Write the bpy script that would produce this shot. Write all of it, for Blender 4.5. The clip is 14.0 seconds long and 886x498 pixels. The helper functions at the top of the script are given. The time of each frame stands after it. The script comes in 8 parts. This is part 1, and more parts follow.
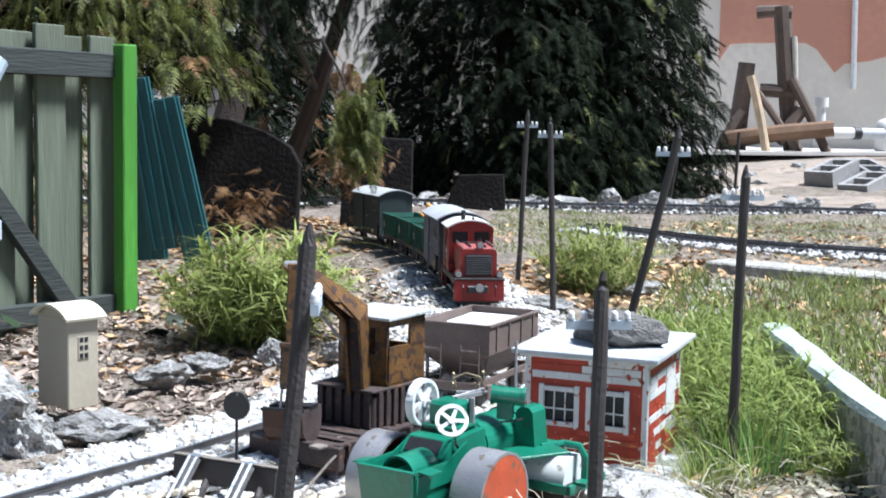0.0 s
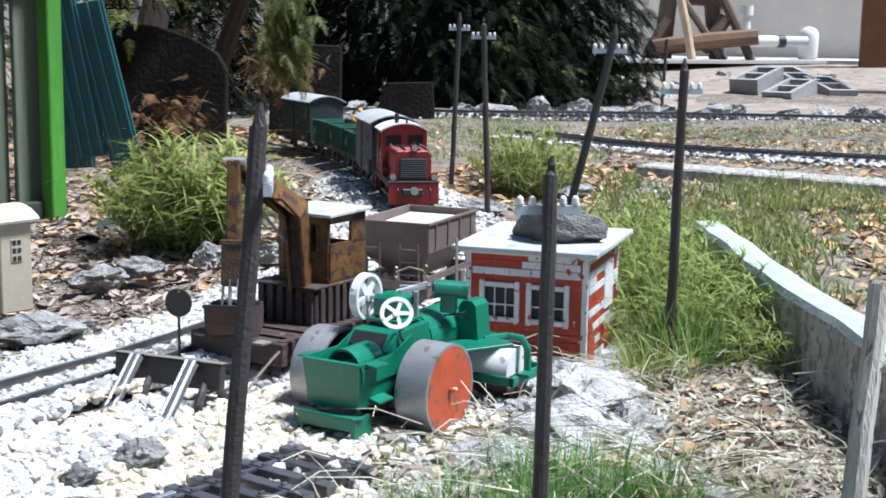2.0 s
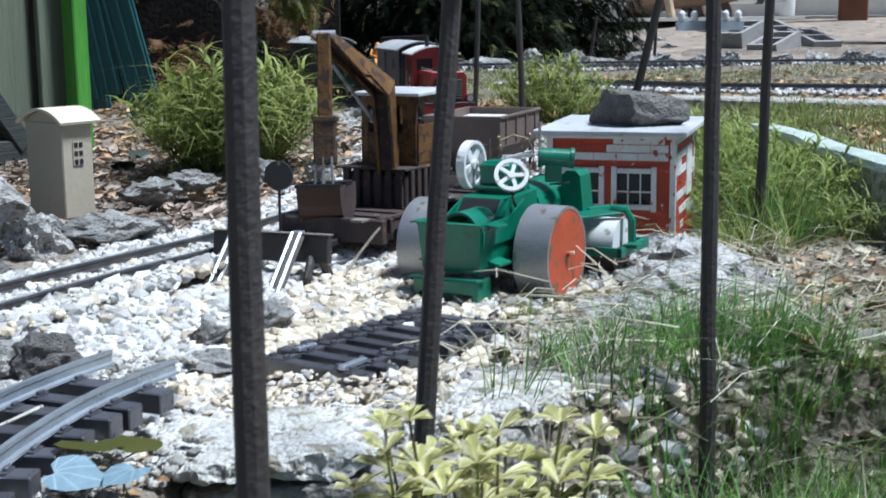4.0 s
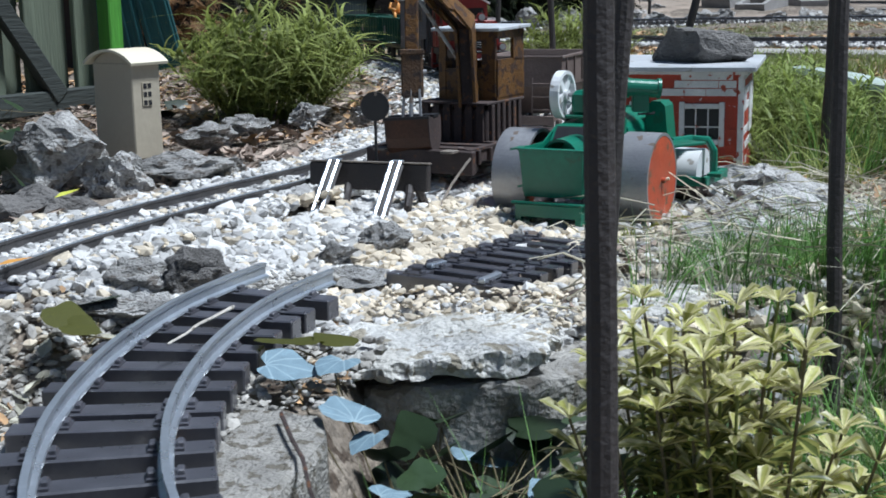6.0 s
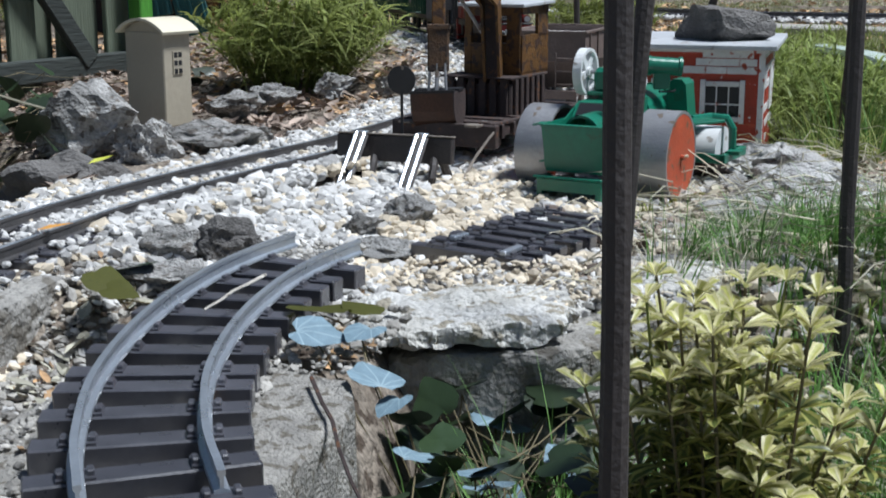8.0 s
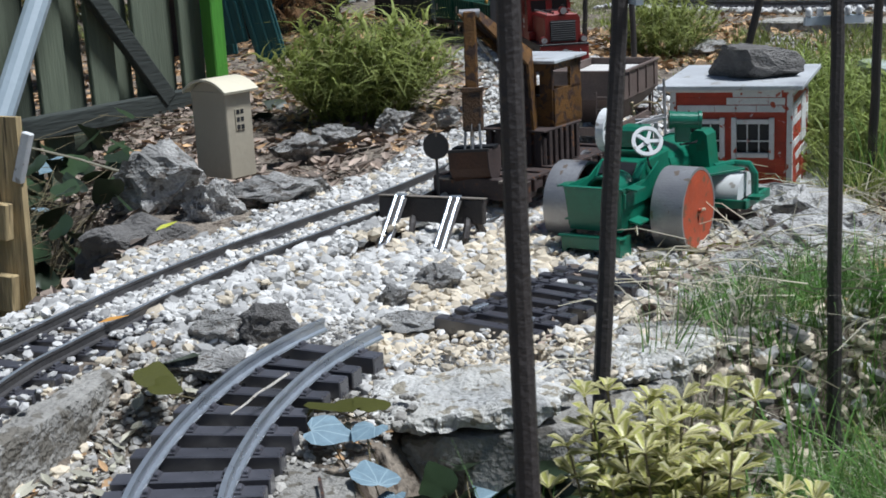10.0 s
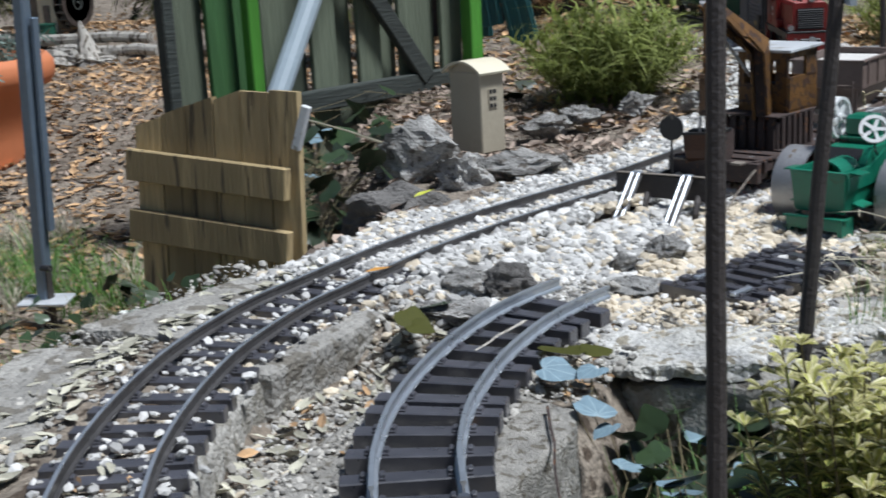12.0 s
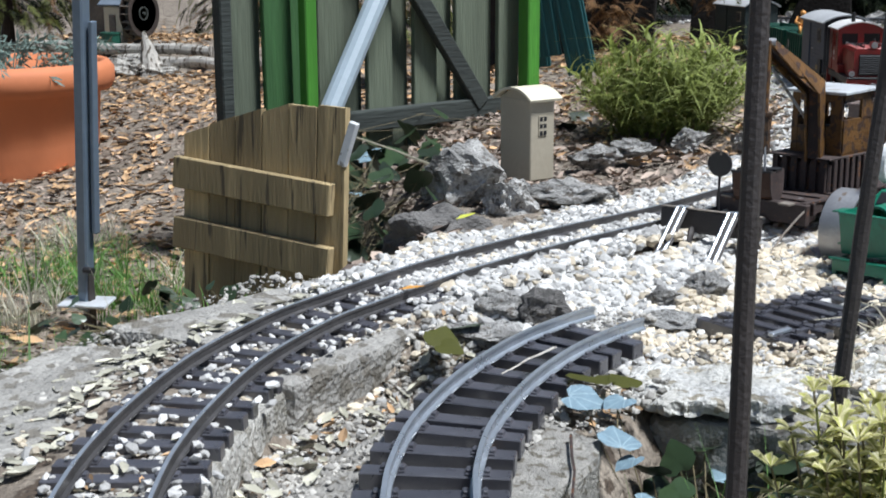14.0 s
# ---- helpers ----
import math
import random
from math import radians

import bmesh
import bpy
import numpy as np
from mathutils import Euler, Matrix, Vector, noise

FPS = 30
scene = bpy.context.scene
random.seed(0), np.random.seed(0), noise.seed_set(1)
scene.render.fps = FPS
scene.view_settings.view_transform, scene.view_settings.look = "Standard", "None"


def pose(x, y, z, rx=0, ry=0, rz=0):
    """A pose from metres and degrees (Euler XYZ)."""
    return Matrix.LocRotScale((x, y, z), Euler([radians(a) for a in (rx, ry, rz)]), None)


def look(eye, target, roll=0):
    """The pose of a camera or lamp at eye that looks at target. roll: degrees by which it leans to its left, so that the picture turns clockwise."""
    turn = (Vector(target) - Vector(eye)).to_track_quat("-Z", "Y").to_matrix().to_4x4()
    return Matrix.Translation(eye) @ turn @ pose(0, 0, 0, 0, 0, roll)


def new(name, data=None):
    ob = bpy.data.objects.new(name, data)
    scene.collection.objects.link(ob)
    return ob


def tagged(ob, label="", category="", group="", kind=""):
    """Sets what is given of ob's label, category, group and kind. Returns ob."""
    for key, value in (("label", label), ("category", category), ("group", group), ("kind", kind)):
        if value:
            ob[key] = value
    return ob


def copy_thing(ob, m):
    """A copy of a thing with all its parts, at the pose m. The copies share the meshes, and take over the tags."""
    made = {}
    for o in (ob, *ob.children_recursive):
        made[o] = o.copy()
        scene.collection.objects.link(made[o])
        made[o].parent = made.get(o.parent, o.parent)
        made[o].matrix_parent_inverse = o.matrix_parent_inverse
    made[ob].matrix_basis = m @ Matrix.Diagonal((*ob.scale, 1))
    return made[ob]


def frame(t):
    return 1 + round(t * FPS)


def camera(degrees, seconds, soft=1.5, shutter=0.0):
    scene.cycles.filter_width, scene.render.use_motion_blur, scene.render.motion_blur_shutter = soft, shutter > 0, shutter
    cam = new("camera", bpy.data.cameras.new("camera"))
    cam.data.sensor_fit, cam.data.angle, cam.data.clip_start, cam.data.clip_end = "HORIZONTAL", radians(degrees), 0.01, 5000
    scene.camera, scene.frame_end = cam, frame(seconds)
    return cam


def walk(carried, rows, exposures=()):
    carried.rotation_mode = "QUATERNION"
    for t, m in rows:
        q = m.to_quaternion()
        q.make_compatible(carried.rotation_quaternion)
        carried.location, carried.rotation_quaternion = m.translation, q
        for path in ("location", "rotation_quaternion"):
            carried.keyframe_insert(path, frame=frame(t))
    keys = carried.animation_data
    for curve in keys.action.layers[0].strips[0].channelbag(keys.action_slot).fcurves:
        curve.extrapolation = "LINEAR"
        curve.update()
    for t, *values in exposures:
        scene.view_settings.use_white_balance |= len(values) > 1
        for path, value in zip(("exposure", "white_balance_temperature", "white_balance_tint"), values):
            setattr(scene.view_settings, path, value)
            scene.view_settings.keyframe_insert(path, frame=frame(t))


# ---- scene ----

# camera and its path
cam = camera(37.15, 14.0, soft=1.7, shutter=0.5)
PATH = [
    (0, (0.3008, -0.1261, 0.3129), (0.0915, 0.6423, 0.2372), 1.04),
    (0.5, (0.2967, -0.1227, 0.3108), (0.0979, 0.6460, 0.2132), 0.87),
    (1, (0.2921, -0.1262, 0.3038), (0.1045, 0.6430, 0.1891), 0.43),
    (1.5, (0.2898, -0.1264, 0.3020), (0.1181, 0.6460, 0.1838), 0.97),
    (2, (0.2874, -0.1272, 0.2959), (0.1239, 0.6455, 0.1689), 0.85),
    (2.5, (0.2743, -0.1258, 0.2780), (0.1319, 0.6528, 0.1614), -0.20),
    (3, (0.2336, -0.1330, 0.2561), (0.0925, 0.6441, 0.1291), -0.60),
    (3.5, (0.1968, -0.1342, 0.2274), (0.0548, 0.6424, 0.0979), 0.21),
    (4, (0.1720, -0.1292, 0.1993), (0.0287, 0.6456, 0.0611), -0.64),
    (6.5, (0.0716, -0.1796, 0.1723), (-0.0531, 0.5933, 0.0076), -0.94),
    (7, (0.0770, -0.1855, 0.1719), (-0.0526, 0.5844, -0.0028), -1.28),
    (7.5, (0.0770, -0.1884, 0.1726), (-0.0581, 0.5795, -0.0065), -1.63),
    (8, (0.0805, -0.1951, 0.1814), (-0.0565, 0.5730, 0.0048), -0.08),
    (8.5, (0.0760, -0.2125, 0.2020), (-0.0881, 0.5536, 0.0403), -1.89),
    (10.8, (0.1788, -0.3123, 0.2957), (-0.0647, 0.4224, 0.0935), -2.68),
    (11, (0.1723, -0.3344, 0.3001), (-0.0934, 0.3952, 0.1075), -2.48),
    (11.5, (0.1893, -0.3464, 0.2880), (-0.0965, 0.3750, 0.0933), -1.78),
    (12, (0.1925, -0.3513, 0.2827), (-0.1430, 0.3484, 0.0882), -3.12),
    (12.5, (0.1903, -0.3494, 0.2791), (-0.1648, 0.3444, 0.0990), -2.47),
    (13, (0.1912, -0.3472, 0.2749), (-0.1541, 0.3521, 0.0967), -0.60),
    (13.5, (0.1968, -0.3423, 0.2776), (-0.1610, 0.3540, 0.1129), -0.22),
    (14, (0.1992, -0.3391, 0.2736), (-0.1656, 0.3507, 0.0975), -0.26),
]
walk(cam, [(t, look(eye, target, roll)) for t, eye, target, roll in PATH], exposures=[(0.0, 1.08, 6100, 10), (1.5, 0.96, 6100, 10), (2.5, 0.77, 6050, 10), (3.5, 0.53, 5950, 8), (4.2, 0.43, 5900, 7), (6.5, 0.19, 6100, 8), (8.5, 0.15, 6300, 9), (11.0, 0.01, 6350, 9), (12.5, 0.18, 6400, 9), (14.0, 0.40, 6400, 9)])

# daylight: bright overcast sky with a weak, wide sun
world = bpy.data.worlds.new("sky")
scene.world = world
world.use_nodes = True
_n = world.node_tree.nodes
_sky = _n.new("ShaderNodeTexSky")
_sky.sky_type = 'NISHITA'
_sky.sun_disc = False
_sky.sun_elevation = radians(65)
_sky.sun_rotation = radians(86)
_sky.air_density, _sky.dust_density, _sky.ozone_density = 1.0, 0.6, 2.0
world.node_tree.links.new(_sky.outputs[0], _n["Background"].inputs[0])
_n["Background"].inputs[1].default_value = 0.048
sun = new("sun", bpy.data.lights.new("sun", 'SUN'))
sun.data.energy, sun.data.angle, sun.data.color = 5.0, radians(12), (0.93, 0.96, 1.0)
sun.matrix_world = look((1.52, 0.1, 3.3), (0, 0, 0))

# ---- materials ----
def mat(name, col, rough=0.8, metal=0.0, vary=0.25, size=60.0, bump=0.0, col2=None, spots=None, obrand=0.0, island=0.0, spec=0.5, grain=None):
    """A procedural surface: base colour broken up at two scales, with fine relief. size: features per metre."""
    m = bpy.data.materials.new(name)
    m.use_nodes = True
    nt = m.node_tree
    N, L = nt.nodes, nt.links
    b = N["Principled BSDF"]
    b.inputs["Roughness"].default_value, b.inputs["Metallic"].default_value = rough, metal
    b.inputs["Specular IOR Level"].default_value = spec
    tc = N.new("ShaderNodeTexCoord")
    where = tc.outputs["Object"]
    if grain:
        mp = N.new("ShaderNodeMapping")
        mp.inputs["Scale"].default_value = grain
        L.new(where, mp.inputs["Vector"])
        where = mp.outputs[0]
    def noise_tex(scale, detail=4.0):
        t = N.new("ShaderNodeTexNoise")
        t.inputs["Scale"].default_value, t.inputs["Detail"].default_value = scale, detail
        L.new(where, t.inputs["Vector"])
        return t
    def ramp(src, lo, hi):
        r = N.new("ShaderNodeMapRange")
        r.inputs["From Min"].default_value, r.inputs["From Max"].default_value = lo, hi
        L.new(src, r.inputs["Value"])
        return r.outputs[0]
    def mix(fac, a, c):
        x = N.new("ShaderNodeMix")
        x.data_type = 'RGBA'
        if isinstance(fac, float):
            x.inputs[0].default_value = fac
        else:
            L.new(fac, x.inputs[0])
        for sock, v in ((x.inputs[6], a), (x.inputs[7], c)):
            if isinstance(v, tuple):
                sock.default_value = (*v, 1)
            else:
                L.new(v, sock)
        return x.outputs[2]
    big, fine = noise_tex(size), noise_tex(size * 9)
    dark = tuple(c * (1 - vary) for c in col)
    light = tuple(min(1, c * (1 + vary * 0.6)) for c in col)
    out = mix(ramp(big.outputs[0], 0.3, 0.7), dark, light)
    if col2:
        out = mix(ramp(noise_tex(size * 0.6).outputs[0], 0.45, 0.6), out, col2)
    out = mix(ramp(fine.outputs[0], 0.35, 0.75), out, tuple(c * (1 - vary * 0.7) for c in col))
    if spots:
        sc, amount = spots
        out = mix(ramp(noise_tex(size * 2.5, 6.0).outputs[0], 0.66 - amount, 0.7 - amount), out, sc)
    src = None
    if obrand:
        src = N.new("ShaderNodeObjectInfo").outputs["Random"]
    if island:
        src = N.new("ShaderNodeNewGeometry").outputs["Random Per Island"]
    if src:
        h = N.new("ShaderNodeHueSaturation")
        r = N.new("ShaderNodeMapRange")
        k = obrand or island
        r.inputs["To Min"].default_value, r.inputs["To Max"].default_value = 1 - k, 1 + k * 0.8
        L.new(src, r.inputs["Value"])
        L.new(r.outputs[0], h.inputs["Value"])
        L.new(out, h.inputs["Color"])
        out = h.outputs[0]
    L.new(out, b.inputs["Base Color"])
    rr = N.new("ShaderNodeMapRange")
    rr.inputs["To Min"].default_value, rr.inputs["To Max"].default_value = max(0.05, rough - 0.12), min(1, rough + 0.12)
    L.new(big.outputs[0], rr.inputs["Value"])
    L.new(rr.outputs[0], b.inputs["Roughness"])
    if bump:
        bp = N.new("ShaderNodeBump")
        bp.inputs["Strength"].default_value, bp.inputs["Distance"].default_value = bump, min(0.14 / size, 0.005)
        L.new(fine.outputs[0], bp.inputs["Height"])
        L.new(bp.outputs[0], b.inputs["Normal"])
    return m


def leafy(m, amount=0.4):
    """Lets light through thin leaves."""
    N, L = m.node_tree.nodes, m.node_tree.links
    b = N["Principled BSDF"]
    tr, mx = N.new("ShaderNodeBsdfTranslucent"), N.new("ShaderNodeMixShader")
    L.new(b.inputs["Base Color"].links[0].from_socket, tr.inputs["Color"])
    mx.inputs[0].default_value = amount
    L.new(b.outputs[0], mx.inputs[1])
    L.new(tr.outputs[0], mx.inputs[2])
    L.new(mx.outputs[0], N["Material Output"].inputs["Surface"])
    return m


M_SOIL = mat("soil", (0.22, 0.18, 0.14), 0.95, vary=0.55, size=25, bump=1.0, col2=(0.33, 0.28, 0.225), spots=((0.07, 0.05, 0.035), 0.1))
M_PEBBLE = mat("ballast pebbles", (0.53, 0.52, 0.50), 0.7, vary=0.15, size=40, bump=0.2, island=0.5)
M_PEBBLE_TAN = mat("tan pebbles", (0.60, 0.52, 0.40), 0.75, vary=0.15, size=40, bump=0.2, island=0.35)
M_ROCK = mat("grey rock", (0.38, 0.37, 0.35), 0.85, vary=0.55, size=3.5, bump=1.0, col2=(0.60, 0.585, 0.56), spots=((0.17, 0.15, 0.13), 0.09), obrand=0.2)
M_ROCK_PALE = mat("pale layered rock", (0.52, 0.51, 0.49), 0.9, vary=0.45, size=4.5, bump=1.0, col2=(0.60, 0.59, 0.57), spots=((0.26, 0.25, 0.23), 0.08))
M_ROCK_DARK = mat("dark rock", (0.19, 0.18, 0.17), 0.85, vary=0.5, size=3.5, bump=0.9)
M_CONC = mat("weathered concrete", (0.37, 0.355, 0.325), 0.9, vary=0.45, size=26, bump=1.0, spots=((0.17, 0.155, 0.13), 0.12))
M_CONC_PALE = mat("pale concrete", (0.52, 0.50, 0.455), 0.85, vary=0.45, size=30, bump=1.0, spots=((0.26, 0.245, 0.21), 0.14))
M_RAIL = mat("tarnished rail", (0.52, 0.57, 0.63), 0.30, 0.7, vary=0.18, size=50, bump=0.1)
M_RAIL_OLD = mat("weathered dark rail", (0.115, 0.11, 0.11), 0.42, 0.5, vary=0.3, size=50, bump=0.2)
# bluish base: the sky sheen of the sleeper tops is put into the colour
M_SLEEPER = mat("dark plastic sleeper, sky sheen tint", (0.070, 0.070, 0.082), 0.30, vary=0.3, size=60, bump=0.03, obrand=0.2, spec=1.0)
M_POLE = mat("dark brown pole", (0.045, 0.038, 0.036), 0.6, vary=0.3, size=45, bump=0.3)
M_WHITE_PLASTIC = mat("white insulator", (0.8, 0.8, 0.8), 0.35, vary=0.05)
M_ARM = mat("pale blue crossarm", (0.45, 0.52, 0.58), 0.6, vary=0.15)
M_GREEN = mat("green enamel", (0.010, 0.165, 0.10), 0.33, vary=0.25, size=25, bump=0.05, spots=((0.02, 0.12, 0.07), 0.05))
M_REDPAINT = mat("red wheel paint", (0.52, 0.09, 0.035), 0.5, vary=0.3, size=40, bump=0.1, spots=((0.2, 0.09, 0.05), 0.08))
M_STEEL = mat("dull steel", (0.38, 0.38, 0.39), 0.42, 0.55, vary=0.2, size=40, bump=0.1, spots=((0.25, 0.2, 0.16), 0.04))
M_WHITE = mat("white enamel", (0.72, 0.73, 0.73), 0.5, vary=0.15, size=40, spots=((0.35, 0.33, 0.3), 0.03))
M_RUST = mat("rusty brown", (0.060, 0.041, 0.037), 0.7, vary=0.45, size=60, bump=0.4, spots=((0.13, 0.06, 0.03), 0.05))
M_YELLOW = mat("rusted yellow paint", (0.155, 0.070, 0.014), 0.6, vary=0.5, size=45, bump=0.3, spots=((0.045, 0.022, 0.013), 0.14))
M_BROWN = mat("grey brown wagon paint", (0.155, 0.115, 0.10), 0.65, vary=0.25, size=35, bump=0.2)
M_GREYROOF = mat("pale grey sheet", (0.48, 0.50, 0.52), 0.6, vary=0.2, size=22, bump=0.15, spots=((0.3, 0.29, 0.27), 0.05))
M_BLACK = mat("black metal", (0.018, 0.018, 0.02), 0.5, vary=0.3, size=40)
M_LOCO = mat("loco red", (0.21, 0.013, 0.011), 0.4, vary=0.18, size=22, bump=0.06)
M_LOCO_DARK = mat("dull red frame", (0.17, 0.02, 0.018), 0.55, vary=0.25, size=30)
M_VAN = mat("slate grey planks", (0.115, 0.125, 0.15), 0.62, vary=0.18, size=30, bump=0.15)
M_WAGON_GREEN = mat("dark green wagon", (0.01, 0.085, 0.055), 0.5, vary=0.25, size=30, bump=0.1)
M_ROOF_WHITE = mat("off white roof", (0.66, 0.65, 0.63), 0.6, vary=0.1, size=20)
M_HUT = mat("cream hut", (0.42, 0.372, 0.285), 0.6, vary=0.12, size=18, bump=0.08)
M_HUT_ROOF = mat("cream hut roof", (0.68, 0.62, 0.47), 0.55, vary=0.1, size=18)
M_DARKGLASS = mat("dark glass", (0.012, 0.013, 0.015), 0.3, spec=0.3)
M_BRICK = mat("brick red paint", (0.40, 0.045, 0.018), 0.6, vary=0.3, size=60, bump=0.3, spots=((0.62, 0.58, 0.55), 0.012), obrand=0.15)
M_PEEL = mat("peeling white paint", (0.66, 0.66, 0.65), 0.7, vary=0.18, size=50, bump=0.4, spots=((0.36, 0.07, 0.035), 0.055))
M_FENCE = mat("grey green board", (0.145, 0.172, 0.12), 0.85, vary=0.4, size=20, bump=0.5, obrand=0.35, col2=(0.09, 0.09, 0.07), grain=(1.6, 1.6, 0.12))
M_FENCE_DARK = mat("dark rail timber", (0.042, 0.05, 0.045), 0.85, vary=0.4, size=20, bump=0.4, grain=(0.15, 1.5, 1.5))
M_FENCE_GREEN = mat("bright green paint", (0.07, 0.27, 0.03), 0.6, vary=0.3, size=20, bump=0.2, grain=(1.5, 1.5, 0.15))
M_TEAL = mat("teal painted board", (0.010, 0.092, 0.10), 0.6, vary=0.35, size=20, bump=0.3, grain=(1.5, 1.5, 0.15))
M_WOOD = mat("weathered pine board", (0.53, 0.40, 0.21), 0.85, vary=0.55, size=25, bump=0.6, obrand=0.35, grain=(1.6, 1.6, 0.12), col2=(0.33, 0.25, 0.13), spots=((0.13, 0.10, 0.06), 0.05))
M_OLDWOOD = mat("grey old wood", (0.22, 0.19, 0.16), 0.85, vary=0.35, size=14, bump=0.5)
M_TERRA = mat("terracotta", (0.60, 0.20, 0.085), 0.75, vary=0.15, size=8, bump=0.1)
M_BARK = mat("bark", (0.048, 0.034, 0.028), 0.9, vary=0.4, size=20, bump=0.9)
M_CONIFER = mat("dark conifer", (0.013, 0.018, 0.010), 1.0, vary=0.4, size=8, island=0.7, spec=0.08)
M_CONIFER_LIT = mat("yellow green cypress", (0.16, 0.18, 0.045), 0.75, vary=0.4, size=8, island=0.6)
M_CONIFER_BROWN = mat("brown dying sprays", (0.16, 0.08, 0.025), 0.8, vary=0.4, size=8, island=0.5)
M_GRASS = mat("grass", (0.15, 0.30, 0.07), 0.6, vary=0.3, size=10, island=0.55)
M_GRASS_PALE = mat("pale dry grass", (0.64, 0.60, 0.47), 0.7, vary=0.25, size=10, island=0.4)
M_TUFT = mat("yellow green tuft", (0.31, 0.36, 0.10), 0.65, vary=0.3, size=10, island=0.5)
M_IVY = mat("dark ivy", (0.036, 0.062, 0.028), 0.36, vary=0.35, size=40, obrand=0.6)
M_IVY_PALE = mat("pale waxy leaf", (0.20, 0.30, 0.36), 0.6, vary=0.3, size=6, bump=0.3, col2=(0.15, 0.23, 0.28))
_nt = M_IVY_PALE.node_tree
_b = _nt.nodes["Principled BSDF"]
_src = _b.inputs["Base Color"].links[0].from_socket
_tc = _nt.nodes.new("ShaderNodeTexCoord")
_sp = _nt.nodes.new("ShaderNodeSeparateXYZ")
_nt.links.new(_tc.outputs["Object"], _sp.inputs[0])


def _math(op, a, b=None):
    """One math node; sockets or numbers in."""
    n = _nt.nodes.new("ShaderNodeMath")
    n.operation = op
    for k, v in enumerate((a, b)):
        if isinstance(v, float):
            n.inputs[k].default_value = v
        elif v is not None:
            _nt.links.new(v, n.inputs[k])
    return n.outputs[0]


_ang = _math('ARCTAN2', _sp.outputs[0], _math('ADD', _sp.outputs[1], 0.36))
_saw = _math('ABSOLUTE', _math('SUBTRACT', _math('FRACT', _math('ADD', _math('MULTIPLY', _ang, 1.75), 0.5)), 0.5))
_len = _math('SQRT', _math('ADD', _math('MULTIPLY', _sp.outputs[0], _sp.outputs[0]), _math('POWER', _math('ADD', _sp.outputs[1], 0.36), 2.0)))
_mr = _nt.nodes.new("ShaderNodeMapRange")
_mr.inputs["From Min"].default_value, _mr.inputs["From Max"].default_value = 0.012, 0.035
_nt.links.new(_math('MULTIPLY', _saw, _len), _mr.inputs["Value"])
_mx = _nt.nodes.new("ShaderNodeMix")
_mx.data_type = 'RGBA'
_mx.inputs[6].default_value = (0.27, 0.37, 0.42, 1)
_nt.links.new(_mr.outputs[0], _mx.inputs[0])
_nt.links.new(_src, _mx.inputs[7])
_nt.links.new(_mx.outputs[2], _b.inputs["Base Color"])
M_LEAF_CREAM = mat("cream leaf", (0.70, 0.66, 0.36), 0.4, vary=0.3, size=60, island=0.35)
M_LEAF_OLIVE = mat("olive leaf centre", (0.13, 0.165, 0.045), 0.4, vary=0.35, size=60, island=0.5)
M_LEAF_YG = mat("variegated leaf", (0.46, 0.46, 0.14), 0.45, vary=0.35, size=60, island=0.6)
M_OLIVE = mat("yellow olive leaf", (0.095, 0.10, 0.014), 0.75, vary=0.3, size=40)
M_LITTER = mat("dry leaves", (0.51, 0.325, 0.175), 0.85, vary=0.35, size=50, island=0.6)
M_LITTER_PALE = mat("bleached leaf flakes", (0.47, 0.45, 0.36), 0.85, vary=0.35, size=50, island=0.5)
M_LITTER_GREY = mat("grey brown dead leaves", (0.37, 0.29, 0.235), 0.85, vary=0.35, size=50, island=0.7)
M_ORANGE = mat("orange plastic figure", (0.75, 0.33, 0.08), 0.5, vary=0.1)
M_WALLRED = mat("red brown render", (0.62, 0.30, 0.21), 0.85, vary=0.15, size=2)
M_WALLWHITE = mat("patchy white render", (0.80, 0.73, 0.64), 0.9, vary=0.15, size=2)
M_BLUEPIPE = mat("galvanised post", (0.20, 0.26, 0.33), 0.45, 0.5, vary=0.2, size=12)
M_YARD = mat("pale dry earth", (0.34, 0.275, 0.22), 0.95, vary=0.4, size=7, bump=1.0, col2=(0.25, 0.215, 0.18), spots=((0.16, 0.13, 0.10), 0.08))
# near-black base: the tree shade over these slabs is put into the colour
M_SLAB_SHADED = mat("dark slab in tree shade", (0.022, 0.020, 0.019), 0.95, spec=0.1, vary=0.6, size=9, bump=0.8)
M_RUBBLE = mat("grey rubble", (0.40, 0.38, 0.345), 0.9, vary=0.2, size=60, bump=0.4, island=0.5)
M_SLAB = mat("path concrete", (0.45, 0.43, 0.40), 0.9, vary=0.15, size=3, bump=0.3)

for _m in (M_GRASS, M_TUFT, M_GRASS_PALE, M_LEAF_YG, M_LEAF_OLIVE, M_LEAF_CREAM, M_CONIFER_LIT, M_OLIVE):
    leafy(_m)


# ---- mesh helpers ----
def part(name, bm, material, parent=None, label="", smooth=False):
    me = bpy.data.meshes.new(name)
    if smooth:
        for f in bm.faces:
            f.smooth = True
    bm.to_mesh(me)
    bm.free()
    me.materials.append(material)
    ob = new(name, me)
    if parent:
        ob.parent = parent
    return tagged(ob, label)


def wpart(name, bm, material, parent, label="", smooth=False):
    """A part whose mesh is given in the world's axes."""
    top = parent
    m = parent.matrix_basis.copy()
    while top.parent:
        top = top.parent
        m = top.matrix_basis @ m
    inv = m.inverted()
    for v in bm.verts:
        v.co = inv @ v.co
    return part(name, bm, material, parent, label, smooth)


